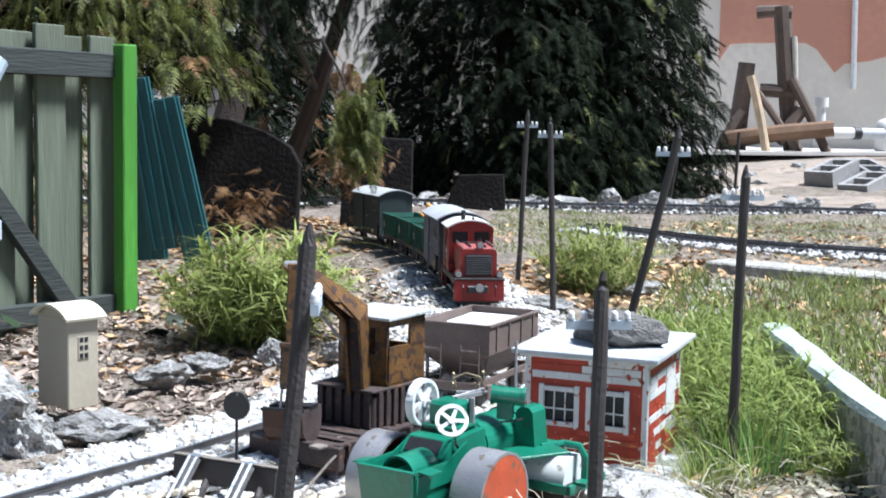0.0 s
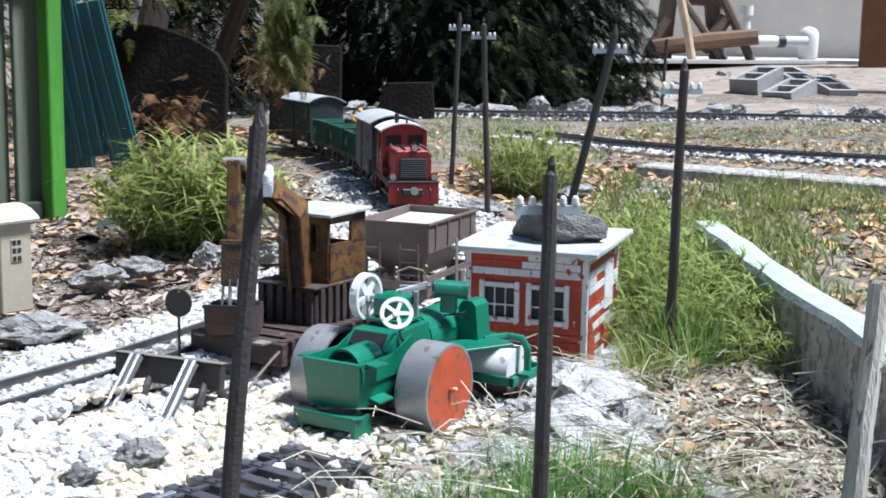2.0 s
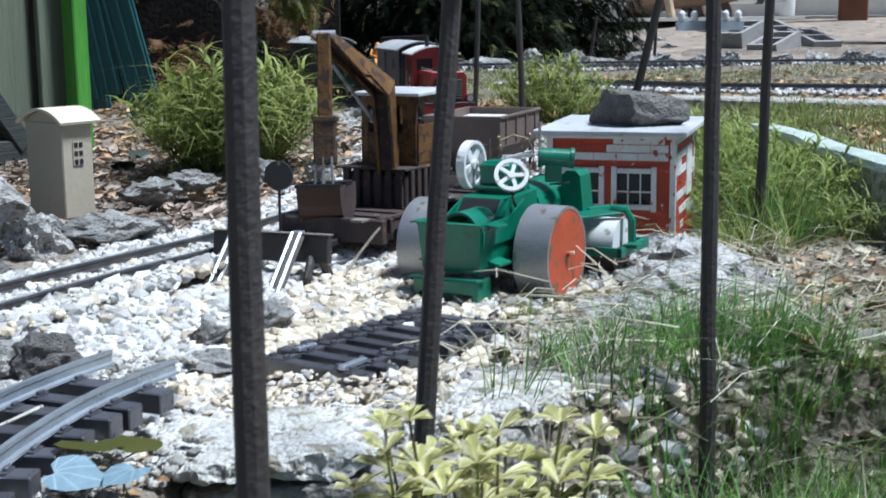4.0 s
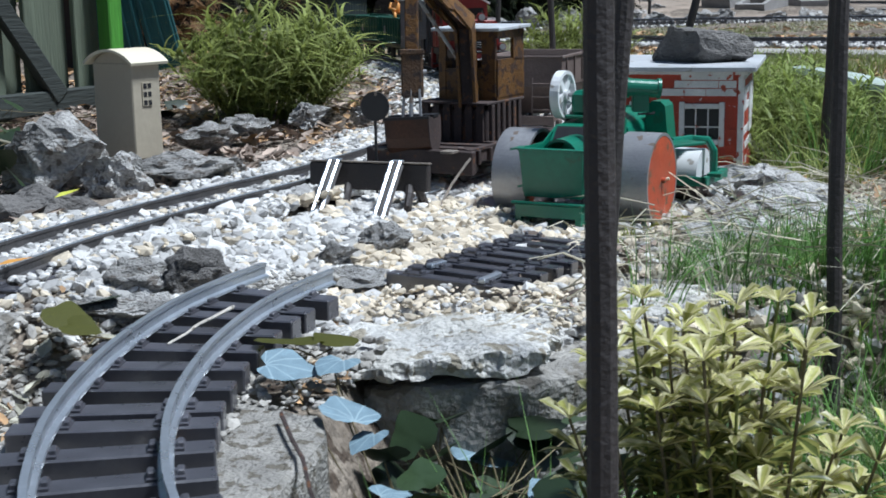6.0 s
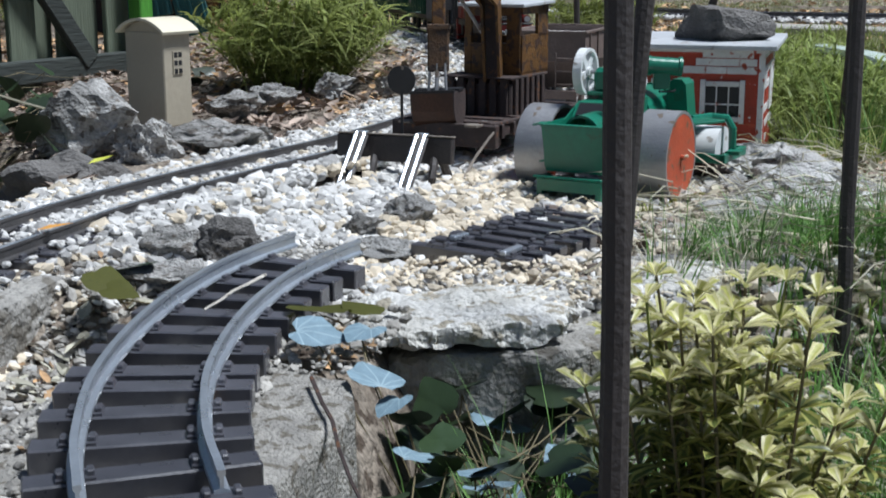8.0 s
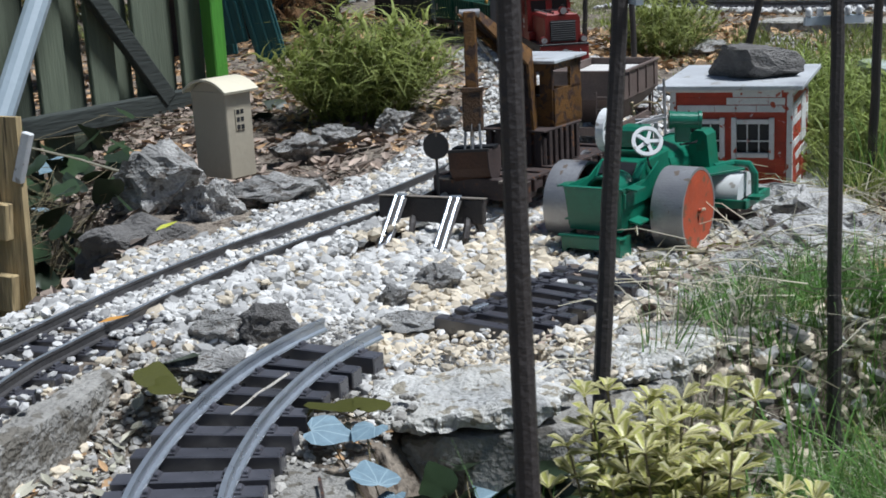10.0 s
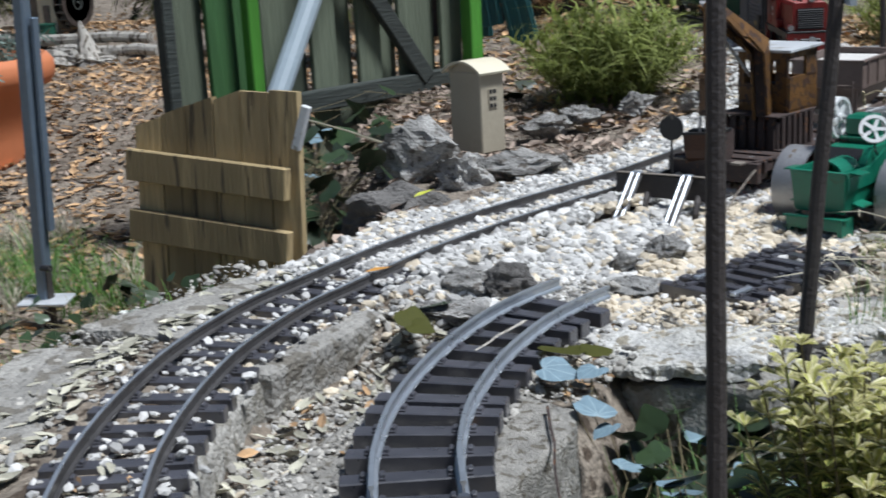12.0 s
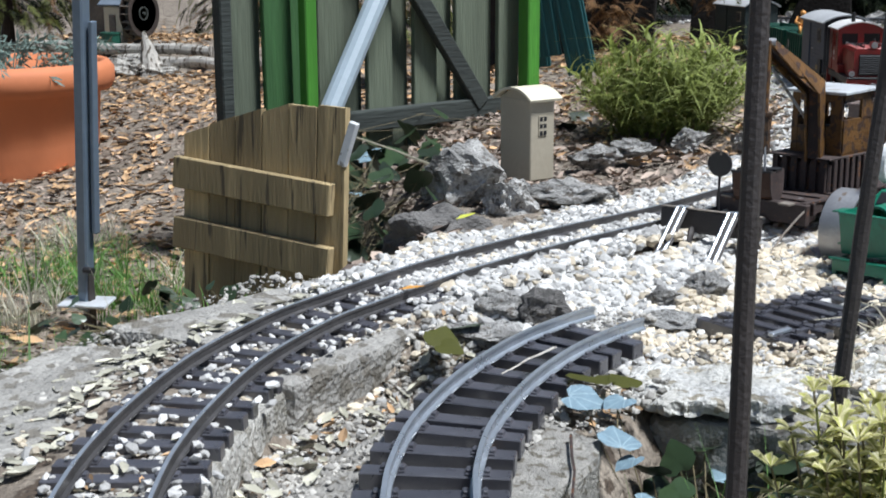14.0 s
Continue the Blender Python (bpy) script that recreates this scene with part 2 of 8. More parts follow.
def loose(name, bm, material, parent, label=""):
    """Each unconnected piece of a bmesh becomes a part of its own."""
    left = set(bm.verts)
    out = []
    while left:
        stack, isle = [min(left, key=lambda v: v.index if v.index >= 0 else 0)], set()
        while stack:
            v = stack.pop()
            if v in isle:
                continue
            isle.add(v)
            stack.extend(e.other_vert(v) for e in v.link_edges)
        left -= isle
        nb, back = bmesh.new(), {}
        for v in isle:
            back[v] = nb.verts.new(v.co)
        for f in {f for v in isle for f in v.link_faces}:
            nb.faces.new([back[v] for v in f.verts])
        out.append(part(name, nb, material, parent, label))
    bm.free()
    return out


def share(name, me, parent, m):
    ob = new(name, me)
    ob.parent = parent
    ob.matrix_local = m
    return ob


def thing(name, m, label, category, group="", kind=""):
    ob = new(name)
    ob.matrix_world = m
    ob.empty_display_size = 0.02
    return tagged(ob, label, category, group, kind)


def bx(bm, size, at, rot=(0, 0, 0), bev=0.0):
    mm = pose(*at, *rot) @ Matrix.Diagonal((*size, 1))
    r = bmesh.ops.create_cube(bm, size=1, matrix=mm)
    if bev:
        es = list({e for v in r["verts"] for e in v.link_edges})
        bmesh.ops.bevel(bm, geom=es, offset=bev, segments=1, profile=0.5, affect='EDGES')
    return bm


def cyl(bm, r, h, at, rot=(0, 0, 0), seg=16, r2=None):
    """A cylinder or cone centred at a place, its axis along local z."""
    bmesh.ops.create_cone(bm, cap_ends=True, segments=seg, radius1=r, radius2=r if r2 is None else r2, depth=h, matrix=pose(*at, *rot))
    return bm


def rod(bm, a, b, r, seg=6, r2=None):
    a, b = Vector(a), Vector(b)
    d = b - a
    m = Matrix.Translation((a + b) / 2) @ d.to_track_quat('Z', 'Y').to_matrix().to_4x4()
    bmesh.ops.create_cone(bm, cap_ends=True, segments=seg, radius1=r, radius2=r if r2 is None else r2, depth=d.length, matrix=m)
    return bm


def tube(bm, pts, r, seg=6, taper=1.0):
    pts = [Vector(p) for p in pts]
    rings = []
    for i, p in enumerate(pts):
        d = (pts[min(i + 1, len(pts) - 1)] - pts[max(i - 1, 0)]).normalized()
        q = d.to_track_quat('Z', 'Y')
        rr = r * (1 + (taper - 1) * i / (len(pts) - 1))
        rings.append([bm.verts.new(p + q @ Vector((rr * math.cos(2 * math.pi * k / seg), rr * math.sin(2 * math.pi * k / seg), 0))) for k in range(seg)])
    for a, b in zip(rings, rings[1:]):
        for k in range(seg):
            bm.faces.new((a[k], a[(k + 1) % seg], b[(k + 1) % seg], b[k]))
    bm.faces.new(rings[0][::-1])
    bm.faces.new(rings[-1])
    return bm


def prism(bm, outline, h, m=Matrix()):
    """An outline in the local xy plane, drawn out by h along local z."""
    lo = [bm.verts.new(m @ Vector((x, y, 0))) for x, y in outline]
    hi = [bm.verts.new(m @ Vector((x, y, h))) for x, y in outline]
    n = len(lo)
    for i in range(n):
        bm.faces.new((lo[i], lo[(i + 1) % n], hi[(i + 1) % n], hi[i]))
    bm.faces.new(lo[::-1])
    bm.faces.new(hi)
    return bm


def lathe(bm, profile, seg=24, m=Matrix()):
    rings = []
    for r, z in profile:
        rings.append([bm.verts.new(m @ Vector((r * math.cos(2 * math.pi * k / seg), r * math.sin(2 * math.pi * k / seg), z))) for k in range(seg)])
    for a, b in zip(rings, rings[1:]):
        for k in range(seg):
            bm.faces.new((a[k], a[(k + 1) % seg], b[(k + 1) % seg], b[k]))
    bm.faces.new(rings[0][::-1])
    bm.faces.new(rings[-1])
    return bm


def sweep(bm, profile, path):
    """A closed profile (side, up) swept along a level path of (x, y, z, heading)."""
    rings = []
    for x, y, z, h in path:
        c, s = math.cos(h), math.sin(h)
        rings.append([bm.verts.new((x + u * s, y - u * c, z + v)) for u, v in profile])
    n = len(profile)
    for a, b in zip(rings, rings[1:]):
        for k in range(n):
            bm.faces.new((a[k], b[k], b[(k + 1) % n], a[(k + 1) % n]))
    bm.faces.new(rings[0])
    bm.faces.new(rings[-1][::-1])
    return bm


def stone_mesh(name, seed, sub=2, rough=0.25, flat=1.0):
    """An angular stone of unit size."""
    rnd = random.Random(seed)
    bm = bmesh.new()
    bmesh.ops.create_icosphere(bm, subdivisions=sub, radius=0.5)
    off = Vector((rnd.uniform(0, 50), rnd.uniform(0, 50), rnd.uniform(0, 50)))
    cuts = [(Vector((rnd.gauss(0, 1), rnd.gauss(0, 1), rnd.gauss(0, 1))).normalized(), rnd.uniform(0.22, 0.40)) for _ in range(13)]
    for v in bm.verts:
        p = v.co.copy()
        for n, d in cuts:
            k = p.dot(n) - d
            if k > 0:
                p -= n * k
        p += v.co.normalized() * rough * 0.12 * noise.fractal(v.co * 5 + off, 1.0, 2.0, 3)
        v.co = Vector((p.x, p.y, p.z * flat))
    me = bpy.data.meshes.new(name)
    bm.to_mesh(me)
    bm.free()
    return me


def smoothstep(a, b, x):
    t = max(0.0, min(1.0, (x - a) / (b - a)))
    return t * t * (3 - 2 * t)


def spline(pts, step):
    """A smooth line through plan points, as (x, y, heading) every step metres."""
    P = [Vector(p) for p in pts]
    P = [2 * P[0] - P[1]] + P + [2 * P[-1] - P[-2]]
    fine = []
    for i in range(1, len(P) - 2):
        a, b, c, d = P[i - 1:i + 3]
        for k in range(60):
            t = k / 60
            fine.append(0.5 * ((2 * b) + (c - a) * t + (2 * a - 5 * b + 4 * c - d) * t * t + (3 * b - a - 3 * c + d) * t ** 3))
    fine.append(P[-2])
    out, acc = [], 0.0
    for a, b in zip(fine, fine[1:]):
        L = (b - a).length
        while acc < L:
            p = a + (b - a) * (acc / L)
            out.append((p.x, p.y, math.atan2((b - a).y, (b - a).x)))
            acc += step
        acc -= L
    return out


# ---- ground ----
RUN = [(0.10, -0.42), (-0.02, -0.24), (-0.12, -0.06), (-0.224, 0.11), (-0.262, 0.185), (-0.29, 0.262), (-0.307, 0.332), (-0.315, 0.42), (-0.31, 0.48),
       (-0.295, 0.6), (-0.267, 0.72), (-0.236, 0.82), (-0.2, 0.93), (-0.165, 1.1), (-0.135, 1.35), (-0.145, 1.65), (-0.2, 1.92), (-0.285, 2.13), (-0.435, 2.46), (-0.63, 2.80), (-0.87, 3.10), (-1.2, 3.5), (-1.9, 4.1)]
RUN_LINE = spline(RUN, 0.01)
RUN_XY = np.array([(x, y) for x, y, h in RUN_LINE])
BACK = [(-2.6, 4.35), (-0.78, 4.5), (-0.13, 4.68), (0.6, 4.8), (2.4, 4.9)]
BACK2 = [(-0.3, 3.75), (0.09, 3.39), (0.5, 3.24), (1.4, 3.1), (2.6, 3.1)]


def edge_y(x):
    return float(np.interp(x, (-0.06, 0.03, 0.12, 0.2, 0.3, 0.5), (0.46, 0.53, 0.6, 0.70, 0.75, 0.7)))


def left_x(y):
    return float(np.interp(y, (-0.4, 0.2, 0.4, 0.75, 0.95, 1.1, 1.6), (-0.40, -0.42, -0.43, -0.42, -0.5, -0.66, -0.85)))


def ground_z(x, y):
    d = float(np.min(np.hypot(RUN_XY[:, 0] - x, RUN_XY[:, 1] - y))) if -2 < x < 1 and -1 < y < 4.5 else 9.0
    z = -0.018 + 0.026 * math.exp(-(d / 0.13) ** 2)
    z += 0.02 * smoothstep(1.3, 2.2, y)
    u = max(y - edge_y(x), -0.064 - x)
    z -= 0.11 * smoothstep(0.005, -0.05, u) * smoothstep(1.5, 0.7, math.hypot(x, y - 0.5))
    z -= 0.17 * smoothstep(0.02, -0.10, x - left_x(y)) * max(smoothstep(2.6, 1.3, y), 0.5 * smoothstep(-1.1, -1.6, x) * smoothstep(4.6, 3.6, y)) * smoothstep(-1.2, -0.3, y) * smoothstep(-4.5, -3.0, x)
    z += 0.17 * smoothstep(6.3, 8.5, y)
    r = float(np.interp(y, (0.0, 0.1, 0.211, 0.32, 0.45), (-0.15, -0.20, -0.236, -0.262, -0.245)))
    z -= 0.028 * smoothstep(r - 0.014, r + 0.002, x) * smoothstep(-0.165, -0.195, x) * smoothstep(0.47, 0.40, y) * smoothstep(-0.1, 0.0, y)
    z += 0.085 * smoothstep(2.86, 2.93, y) * smoothstep(3.5, 3.2, y) * smoothstep(-3.2, -3.0, x) * smoothstep(-2.2, -2.4, x)
    z -= 0.022 * smoothstep(0.125, 0.10, abs(x - 0.125)) * smoothstep(0.12, 0.095, abs(y - 1.225))
    z += 0.006 * noise.noise((x * 9, y * 9, 0.3)) + 0.003 * noise.noise((x * 31, y * 31, 1.7))
    if abs(x) > 3 or y > 4:
        z += 0.03 * noise.noise((x * 0.8, y * 0.8, 5.0))
    return z


def axis_lines(a, b, step, far):
    v = list(np.arange(a, b, step))
    g, s = step, b
    while s < far:
        g *= 1.25
        s += g
        v.append(s)
    g, s = step, a
    while s > -far:
        g *= 1.25
        s -= g
        v.insert(0, s)
    return v


def build_ground():
    xs, ys = axis_lines(-1.3, 0.7, 0.016, 300), axis_lines(-0.5, 2.6, 0.016, 300)
    co = [(x, y, ground_z(x, y)) for y in ys for x in xs]
    n = len(xs)
    faces = [(j * n + i, j * n + i + 1, (j + 1) * n + i + 1, (j + 1) * n + i) for j in range(len(ys) - 1) for i in range(n - 1)]
    me = bpy.data.meshes.new("ground")
    me.from_pydata(co, [], faces)
    me.polygons.foreach_set("use_smooth", [True] * len(faces))
    me.materials.append(M_SOIL)
    tagged(new("ground", me), "brown garden soil with gritty dry patches", "ground", kind="structure")


build_ground()


def scatter(name, protos, mats, material, label, category="", parent=None, kind="stuff", smooth=False):
    """Many small pieces joined into one mesh. protos: (verts, faces) of unit pieces; mats: (index, 4x4)."""
    vs, ls, counts, base = [], [], [], 0
    pv = [np.c_[np.array(v), np.ones(len(v))] for v, f in protos]
    pf = [[list(q) for q in f] for v, f in protos]
    for k, m in mats:
        vs.append((pv[k] @ np.array(m).T)[:, :3])
        for q in pf[k]:
            ls.extend([i + base for i in q])
            counts.append(len(q))
        base += len(pv[k])
    me = bpy.data.meshes.new(name)
    if vs:
        co = np.concatenate(vs)
        me.vertices.add(len(co))
        me.vertices.foreach_set("co", co.ravel())
        me.loops.add(len(ls))
        me.loops.foreach_set("vertex_index", ls)
        me.polygons.add(len(counts))
        me.polygons.foreach_set("loop_start", np.r_[0, np.cumsum(counts)[:-1]])
        me.polygons.foreach_set("use_smooth", [smooth] * len(counts))
        me.update(calc_edges=True)
        me.validate()
    me.materials.append(material)
    ob = new(name, me)
    if parent:
        ob.parent = parent
    return tagged(ob, label, category, kind=kind)


# ---- tracks ----
RAIL_PROFILE = [(-0.0029, 0), (0.0029, 0), (0.0026, 0.0012), (0.0007, 0.002), (0.0007, 0.0058), (0.0014, 0.0066), (0.0014, 0.0083), (-0.0014, 0.0083), (-0.0014, 0.0066), (-0.0007, 0.0058), (-0.0007, 0.002), (-0.0026, 0.0012)]
HALF_GAUGE = 0.0237


def sleeper_mesh(name, length=0.083, wide=0.0108, tall=0.0112, half=HALF_GAUGE):
    bm = bmesh.new()
    bx(bm, (length, wide, tall), (0, 0, -tall / 2), bev=0.0007)
    for s in (-1, 1):
        bx(bm, (0.013, wide * 0.8, 0.0012), (s * half, 0, 0.0004))
        for q in (-1, 1):
            bx(bm, (0.0026, 0.0055, 0.0030), (s * half + q * 0.0050, 0, 0.0014), bev=0.0005)
    me = bpy.data.meshes.new(name)
    bm.to_mesh(me)
    bm.free()
    me.materials.append(M_SLEEPER)
    return me


SLEEPER = sleeper_mesh("sleeper")
CURVE_SLEEPER = sleeper_mesh("sleeper", 0.079, 0.0122, 0.0112, 0.0222)


def build_track(name, line, z, label, category, rail_mat, pitch=0.0252, kind="", tilt=Matrix(), most=300, half=HALF_GAUGE, sleeper=SLEEPER):
    """Two rails on sleepers along a line of (x, y, heading) every 10 mm; z: top of the sleepers."""
    top = thing(name, Matrix(), label, category, kind=kind)
    for s in (-1, 1):
        path = []
        for x, y, h in line:
            p = tilt @ Vector((x, y, z(x, y) if callable(z) else z))
            path.append((p.x + s * half * math.sin(h), p.y - s * half * math.cos(h), p.z + 0.0006, h))
        rail = part("rail", sweep(bmesh.new(), RAIL_PROFILE, path), rail_mat, top)
        if rail_mat is M_RAIL_OLD:
            part("rail_head", sweep(bmesh.new(), [(-0.0012, 0.0080), (0.0012, 0.0080), (0.0010, 0.0087), (-0.0010, 0.0087)], path), M_RAIL, rail, "worn bright running surface")
    k, n = 0.6, 0
    while k < len(line) - 0.5 and n < most:
        x, y, h = line[int(k)]
        p = tilt @ Vector((x, y, z(x, y) if callable(z) else z))
        share("sleeper", sleeper, top, pose(p.x, p.y, p.z, random.uniform(-0.5, 0.5), 0, math.degrees(h) - 90 + random.uniform(-1, 1)))
        k += pitch / 0.01
        n += 1
    return top


def run_z(x, y):
    return 0.0115 + 0.01 * smoothstep(1.3, 2.2, y)


tagged(part("track_bed", sweep(bmesh.new(), [(-0.044, -0.03), (0.044, -0.03), (0.043, 0.0), (0.041, 0.0035), (0.0, 0.0042), (-0.041, 0.0035), (-0.044, -0.001)], [(x, y, 0.0, h) for x, y, h in RUN_LINE[:105:3]]), M_CONC_PALE), "pale mortar bed under the running line", "track bed", kind="structure")
build_track("railway_track", RUN_LINE, run_z, "running line of dark rails on black sleepers in white chips", "railway track", M_RAIL_OLD, kind="structure", most=290)
SIDE = spline([(-0.158, 0.79), (-0.125, 0.92), (-0.075, 1.1), (-0.02, 1.3), (0.0, 1.5), (-0.03, 1.75), (-0.12, 2.05)], 0.01)
build_track("railway_siding", SIDE, -0.006, "short siding of brown rails behind the buffer stop", "railway track", M_RAIL_OLD, kind="structure")
CURVE = spline([(-0.078, 0.170), (-0.100, 0.215), (-0.122, 0.28), (-0.135, 0.36), (-0.136, 0.435), (-0.128, 0.49), (-0.115, 0.535)], 0.01)
build_track("curved_track_section", CURVE, 0.0115, "loose curved track piece with bright rails lying on concrete", "model track", M_RAIL, pitch=0.0285, half=0.0222, sleeper=CURVE_SLEEPER)
BACK_LINE = spline(BACK, 0.01)
build_track("railway_track", BACK_LINE, 0.03, "far line of dark rails along the stone edging", "railway track", M_RAIL_OLD, kind="structure", most=190)
BACK2_LINE = spline(BACK2, 0.01)
build_track("railway_track", BACK2_LINE, 0.02, "weathered line on white ballast beside the lawn", "railway track", M_RAIL_OLD, kind="structure", most=110)

# ---- model things on the layout ----
AXLE_X = Matrix.Rotation(math.pi / 2, 4, 'Y')      # turns local z to x


def spoked(bm, r, w, spokes, m, rim=0.16, sw=0.22):
    """A wheel with a rim, hub and spokes; its axle along local z of m."""
    ri = r * (1 - rim)
    n = 28
    for a in range(n):
        b = (a + 1) % n
        q = []
        for k in (a, b):
            c, s = math.cos(2 * math.pi * k / n), math.sin(2 * math.pi * k / n)
            q.append([m @ Vector((rr * c, rr * s, z)) for rr, z in ((r, -w / 2), (r, w / 2), (ri, w / 2), (ri, -w / 2))])
        vs = [[bm.verts.new(p) for p in ps] for ps in q]
        for j in range(4):
            bm.faces.new((vs[0][j], vs[1][j], vs[1][(j + 1) % 4], vs[0][(j + 1) % 4]))
    bmesh.ops.remove_doubles(bm, verts=bm.verts[:], dist=1e-6)
    for k in range(spokes):
        mm = m @ Matrix.Rotation(2 * math.pi * k / spokes, 4, 'Z') @ Matrix.Translation((r * 0.5, 0, 0)) @ Matrix.Diagonal((r * 0.85, r * sw, w * 0.6, 1))
        bmesh.ops.create_cube(bm, size=1, matrix=mm)
    bmesh.ops.create_cone(bm, cap_ends=True, segments=14, radius1=r * 0.22, radius2=r * 0.22, depth=w * 1.3, matrix=m)
    return bm


YZ_ROLL = Matrix(((0, 0, 1, 0), (1, 0, 0, 0), (0, 1, 0, 0), (0, 0, 0, 1)))


# steam roller: origin on the ground under the rear axle, y forward
def build_roller():
    t = thing("steam_roller", pose(0.023, 0.886, -0.017, 0, 0, -18.5), "green toy steam roller with red and grey wheels on gravel", "toy roller")
    for s in (-1, 1):
        bm = bmesh.new()
        c = Matrix.Translation((s * 0.051, 0, 0.037)) @ AXLE_X
        prof = [(0.0345, -0.0142 ), (0.037, -0.0142), (0.037, 0.0142), (0.0345, 0.0142)]
        n = 96
        rings = [[bm.verts.new(c @ Vector((r * math.cos(2 * math.pi * k / n), r * math.sin(2 * math.pi * k / n), z))) for k in range(n)] for r, z in prof]
        for j in range(4):
            a, b = rings[j], rings[(j + 1) % 4]
            for k in range(n):
                bm.faces.new((a[k], a[(k + 1) % n], b[(k + 1) % n], b[k]))
        w = part("rear_wheel", bm, M_STEEL, t, "scuffed grey steel drum wheel")
        bm = bmesh.new()
        lathe(bm, [(0.0346, 0.0098), (0.0340, 0.0098), (0.0336, 0.001), (0.012, 0.0022), (0.0, 0.0022), (0.0, -0.001), (0.0346, -0.001)], 64, c @ Matrix.Translation((0, 0, s * 0.0042)) @ (Matrix() if s > 0 else Matrix.Rotation(math.pi, 4, 'X')))
        part("wheel_disc", bm, M_REDPAINT, w, "worn red painted disc")
        bm = bmesh.new()
        cyl(bm, 0.005, 0.006, (s * 0.061, 0, 0.037), (0, 90, 0), 12)
        cyl(bm, 0.0022, 0.006, (s * 0.065, 0, 0.037), (0, 90, 0), 10)
        part("hub", bm, M_REDPAINT, w)
        bm = bmesh.new()
        cyl(bm, 0.0013, 0.009, (s * 0.066, 0.001, 0.0375), (0, 80, 10), 8)
        part("axle_pin", bm, M_HUT_ROOF, w, "brass axle pin")
        bm = bmesh.new()
        for k in range(4):
            a = math.radians(40 + 90 * k)
            cyl(bm, 0.0034, 0.0006, (s * 0.0572, 0.021 * math.cos(a), 0.037 + 0.021 * math.sin(a)), (0, 90, 0), 14)
        loose("disc_hole", bm, M_RUST, w, "dark rusty opening")
    # coal bunker with flared plates
    bm = bmesh.new()
    prism(bm, [(-0.027, 0), (0.027, 0), (0.030, 0.036), (-0.030, 0.036)], 0.0016, Matrix.Translation((0, -0.0685, 0.03)) @ Matrix.Rotation(math.radians(97), 4, 'X'))
    for s in (-1, 1):
        bx(bm, (0.0016, 0.070, 0.034), (s * 0.0285, -0.036, 0.050), (0, s * 5, 0))
        prism(bm, [(-0.07, 0.062), (-0.03, 0.066), (0.0, 0.078), (0.0, 0.05), (-0.07, 0.05)], 0.0014, Matrix.Translation((s * 0.0300, 0, 0)) @ Matrix(((0, 0, 1, 0), (1, 0, 0, 0), (0, 1, 0, 0), (0, 0, 0, 1))))
        bx(bm, (0.013, 0.017, 0.0014), (s * 0.036, -0.058, 0.0655), (0, s * 6, 0))
        bx(bm, (0.012, 0.020, 0.0016), (s * 0.034, -0.048, 0.036), (0, s * 12, 0))
    bx(bm, (0.056, 0.066, 0.0016), (0, -0.036, 0.032))
    bx(bm, (0.062, 0.003, 0.0022), (0, -0.0728, 0.0662), (12, 0, 0))
    for v in bm.verts:
        v.co.x = v.co.x * 0.87 + 0.002
    loose("bunker_plate", bm, M_GREEN, t, "dented green sheet metal plate")
    bm = bmesh.new()
    bx(bm, (0.054, 0.0018, 0.010), (0.002, -0.079, 0.0205), (4, 0, 0), 0.0004)
    bx(bm, (0.057, 0.015, 0.0018), (0.002, -0.0765, 0.0262), (-8, 0, 0), 0.0004)
    for s in (-1, 1):
        bx(bm, (0.0016, 0.022, 0.020), (s * 0.0255 + 0.002, -0.068, 0.016))
        bx(bm, (0.0045, 0.0018, 0.013), (s * 0.0245 + 0.002, -0.0788, 0.0115))
    loose("footplate", bm, M_GREEN, t)
    bm = bmesh.new()
    n = 14
    out = [(0.0155 * math.cos(math.pi * k / n), 0.0155 * math.sin(math.pi * k / n)) for k in range(n + 1)]
    inn = [(0.0135 * math.cos(math.pi * k / n), 0.0135 * math.sin(math.pi * k / n)) for k in range(n, -1, -1)]
    prism(bm, out + inn, 0.035, Matrix.Translation((0.002, -0.022, 0.0575)) @ Matrix.Rotation(math.pi / 2, 4, 'X'))
    part("seat_cover", bm, M_GREEN, t, "arched green cover", smooth=False)
    bm = bmesh.new()
    prism(bm, [(-0.030, 0.034), (-0.022, 0.066), (-0.010, 0.078), (0.040, 0.080), (0.040, 0.034)], 0.042, Matrix.Translation((-0.021, 0, 0)) @ Matrix(((0, 0, 1, 0), (1, 0, 0, 0), (0, 1, 0, 0), (0, 0, 0, 1))))
    part("hood", bm, M_GREEN, t)
    bm = bmesh.new()
    bx(bm, (0.032, 0.013, 0.001), (-0.002, -0.0165, 0.0728), (45, 0, 0))
    part("fire_door", bm, M_BLACK, t)
    bm = bmesh.new()
    cyl(bm, 0.0215, 0.115, (0, 0.068, 0.062), (90, 0, 0), 28)
    cyl(bm, 0.0228, 0.004, (0, 0.045, 0.062), (90, 0, 0), 28)
    cyl(bm, 0.0228, 0.004, (0, 0.105, 0.062), (90, 0, 0), 28)
    part("boiler", bm, M_GREEN, t, smooth=False)
    bm = bmesh.new()
    prism(bm, [(-0.011, 0), (0.011, 0), (0.008, 0.030), (0.004, 0.034), (-0.004, 0.034), (-0.008, 0.030)], 0.022, Matrix.Translation((0.029, 0.112, 0.056)) @ Matrix.Rotation(math.pi / 2, 4, 'X'))
    part("chimney_block", bm, M_GREEN, t)
    bm = bmesh.new()
    bx(bm, (0.026, 0.026, 0.020), (-0.003, 0.022, 0.094), bev=0.003)
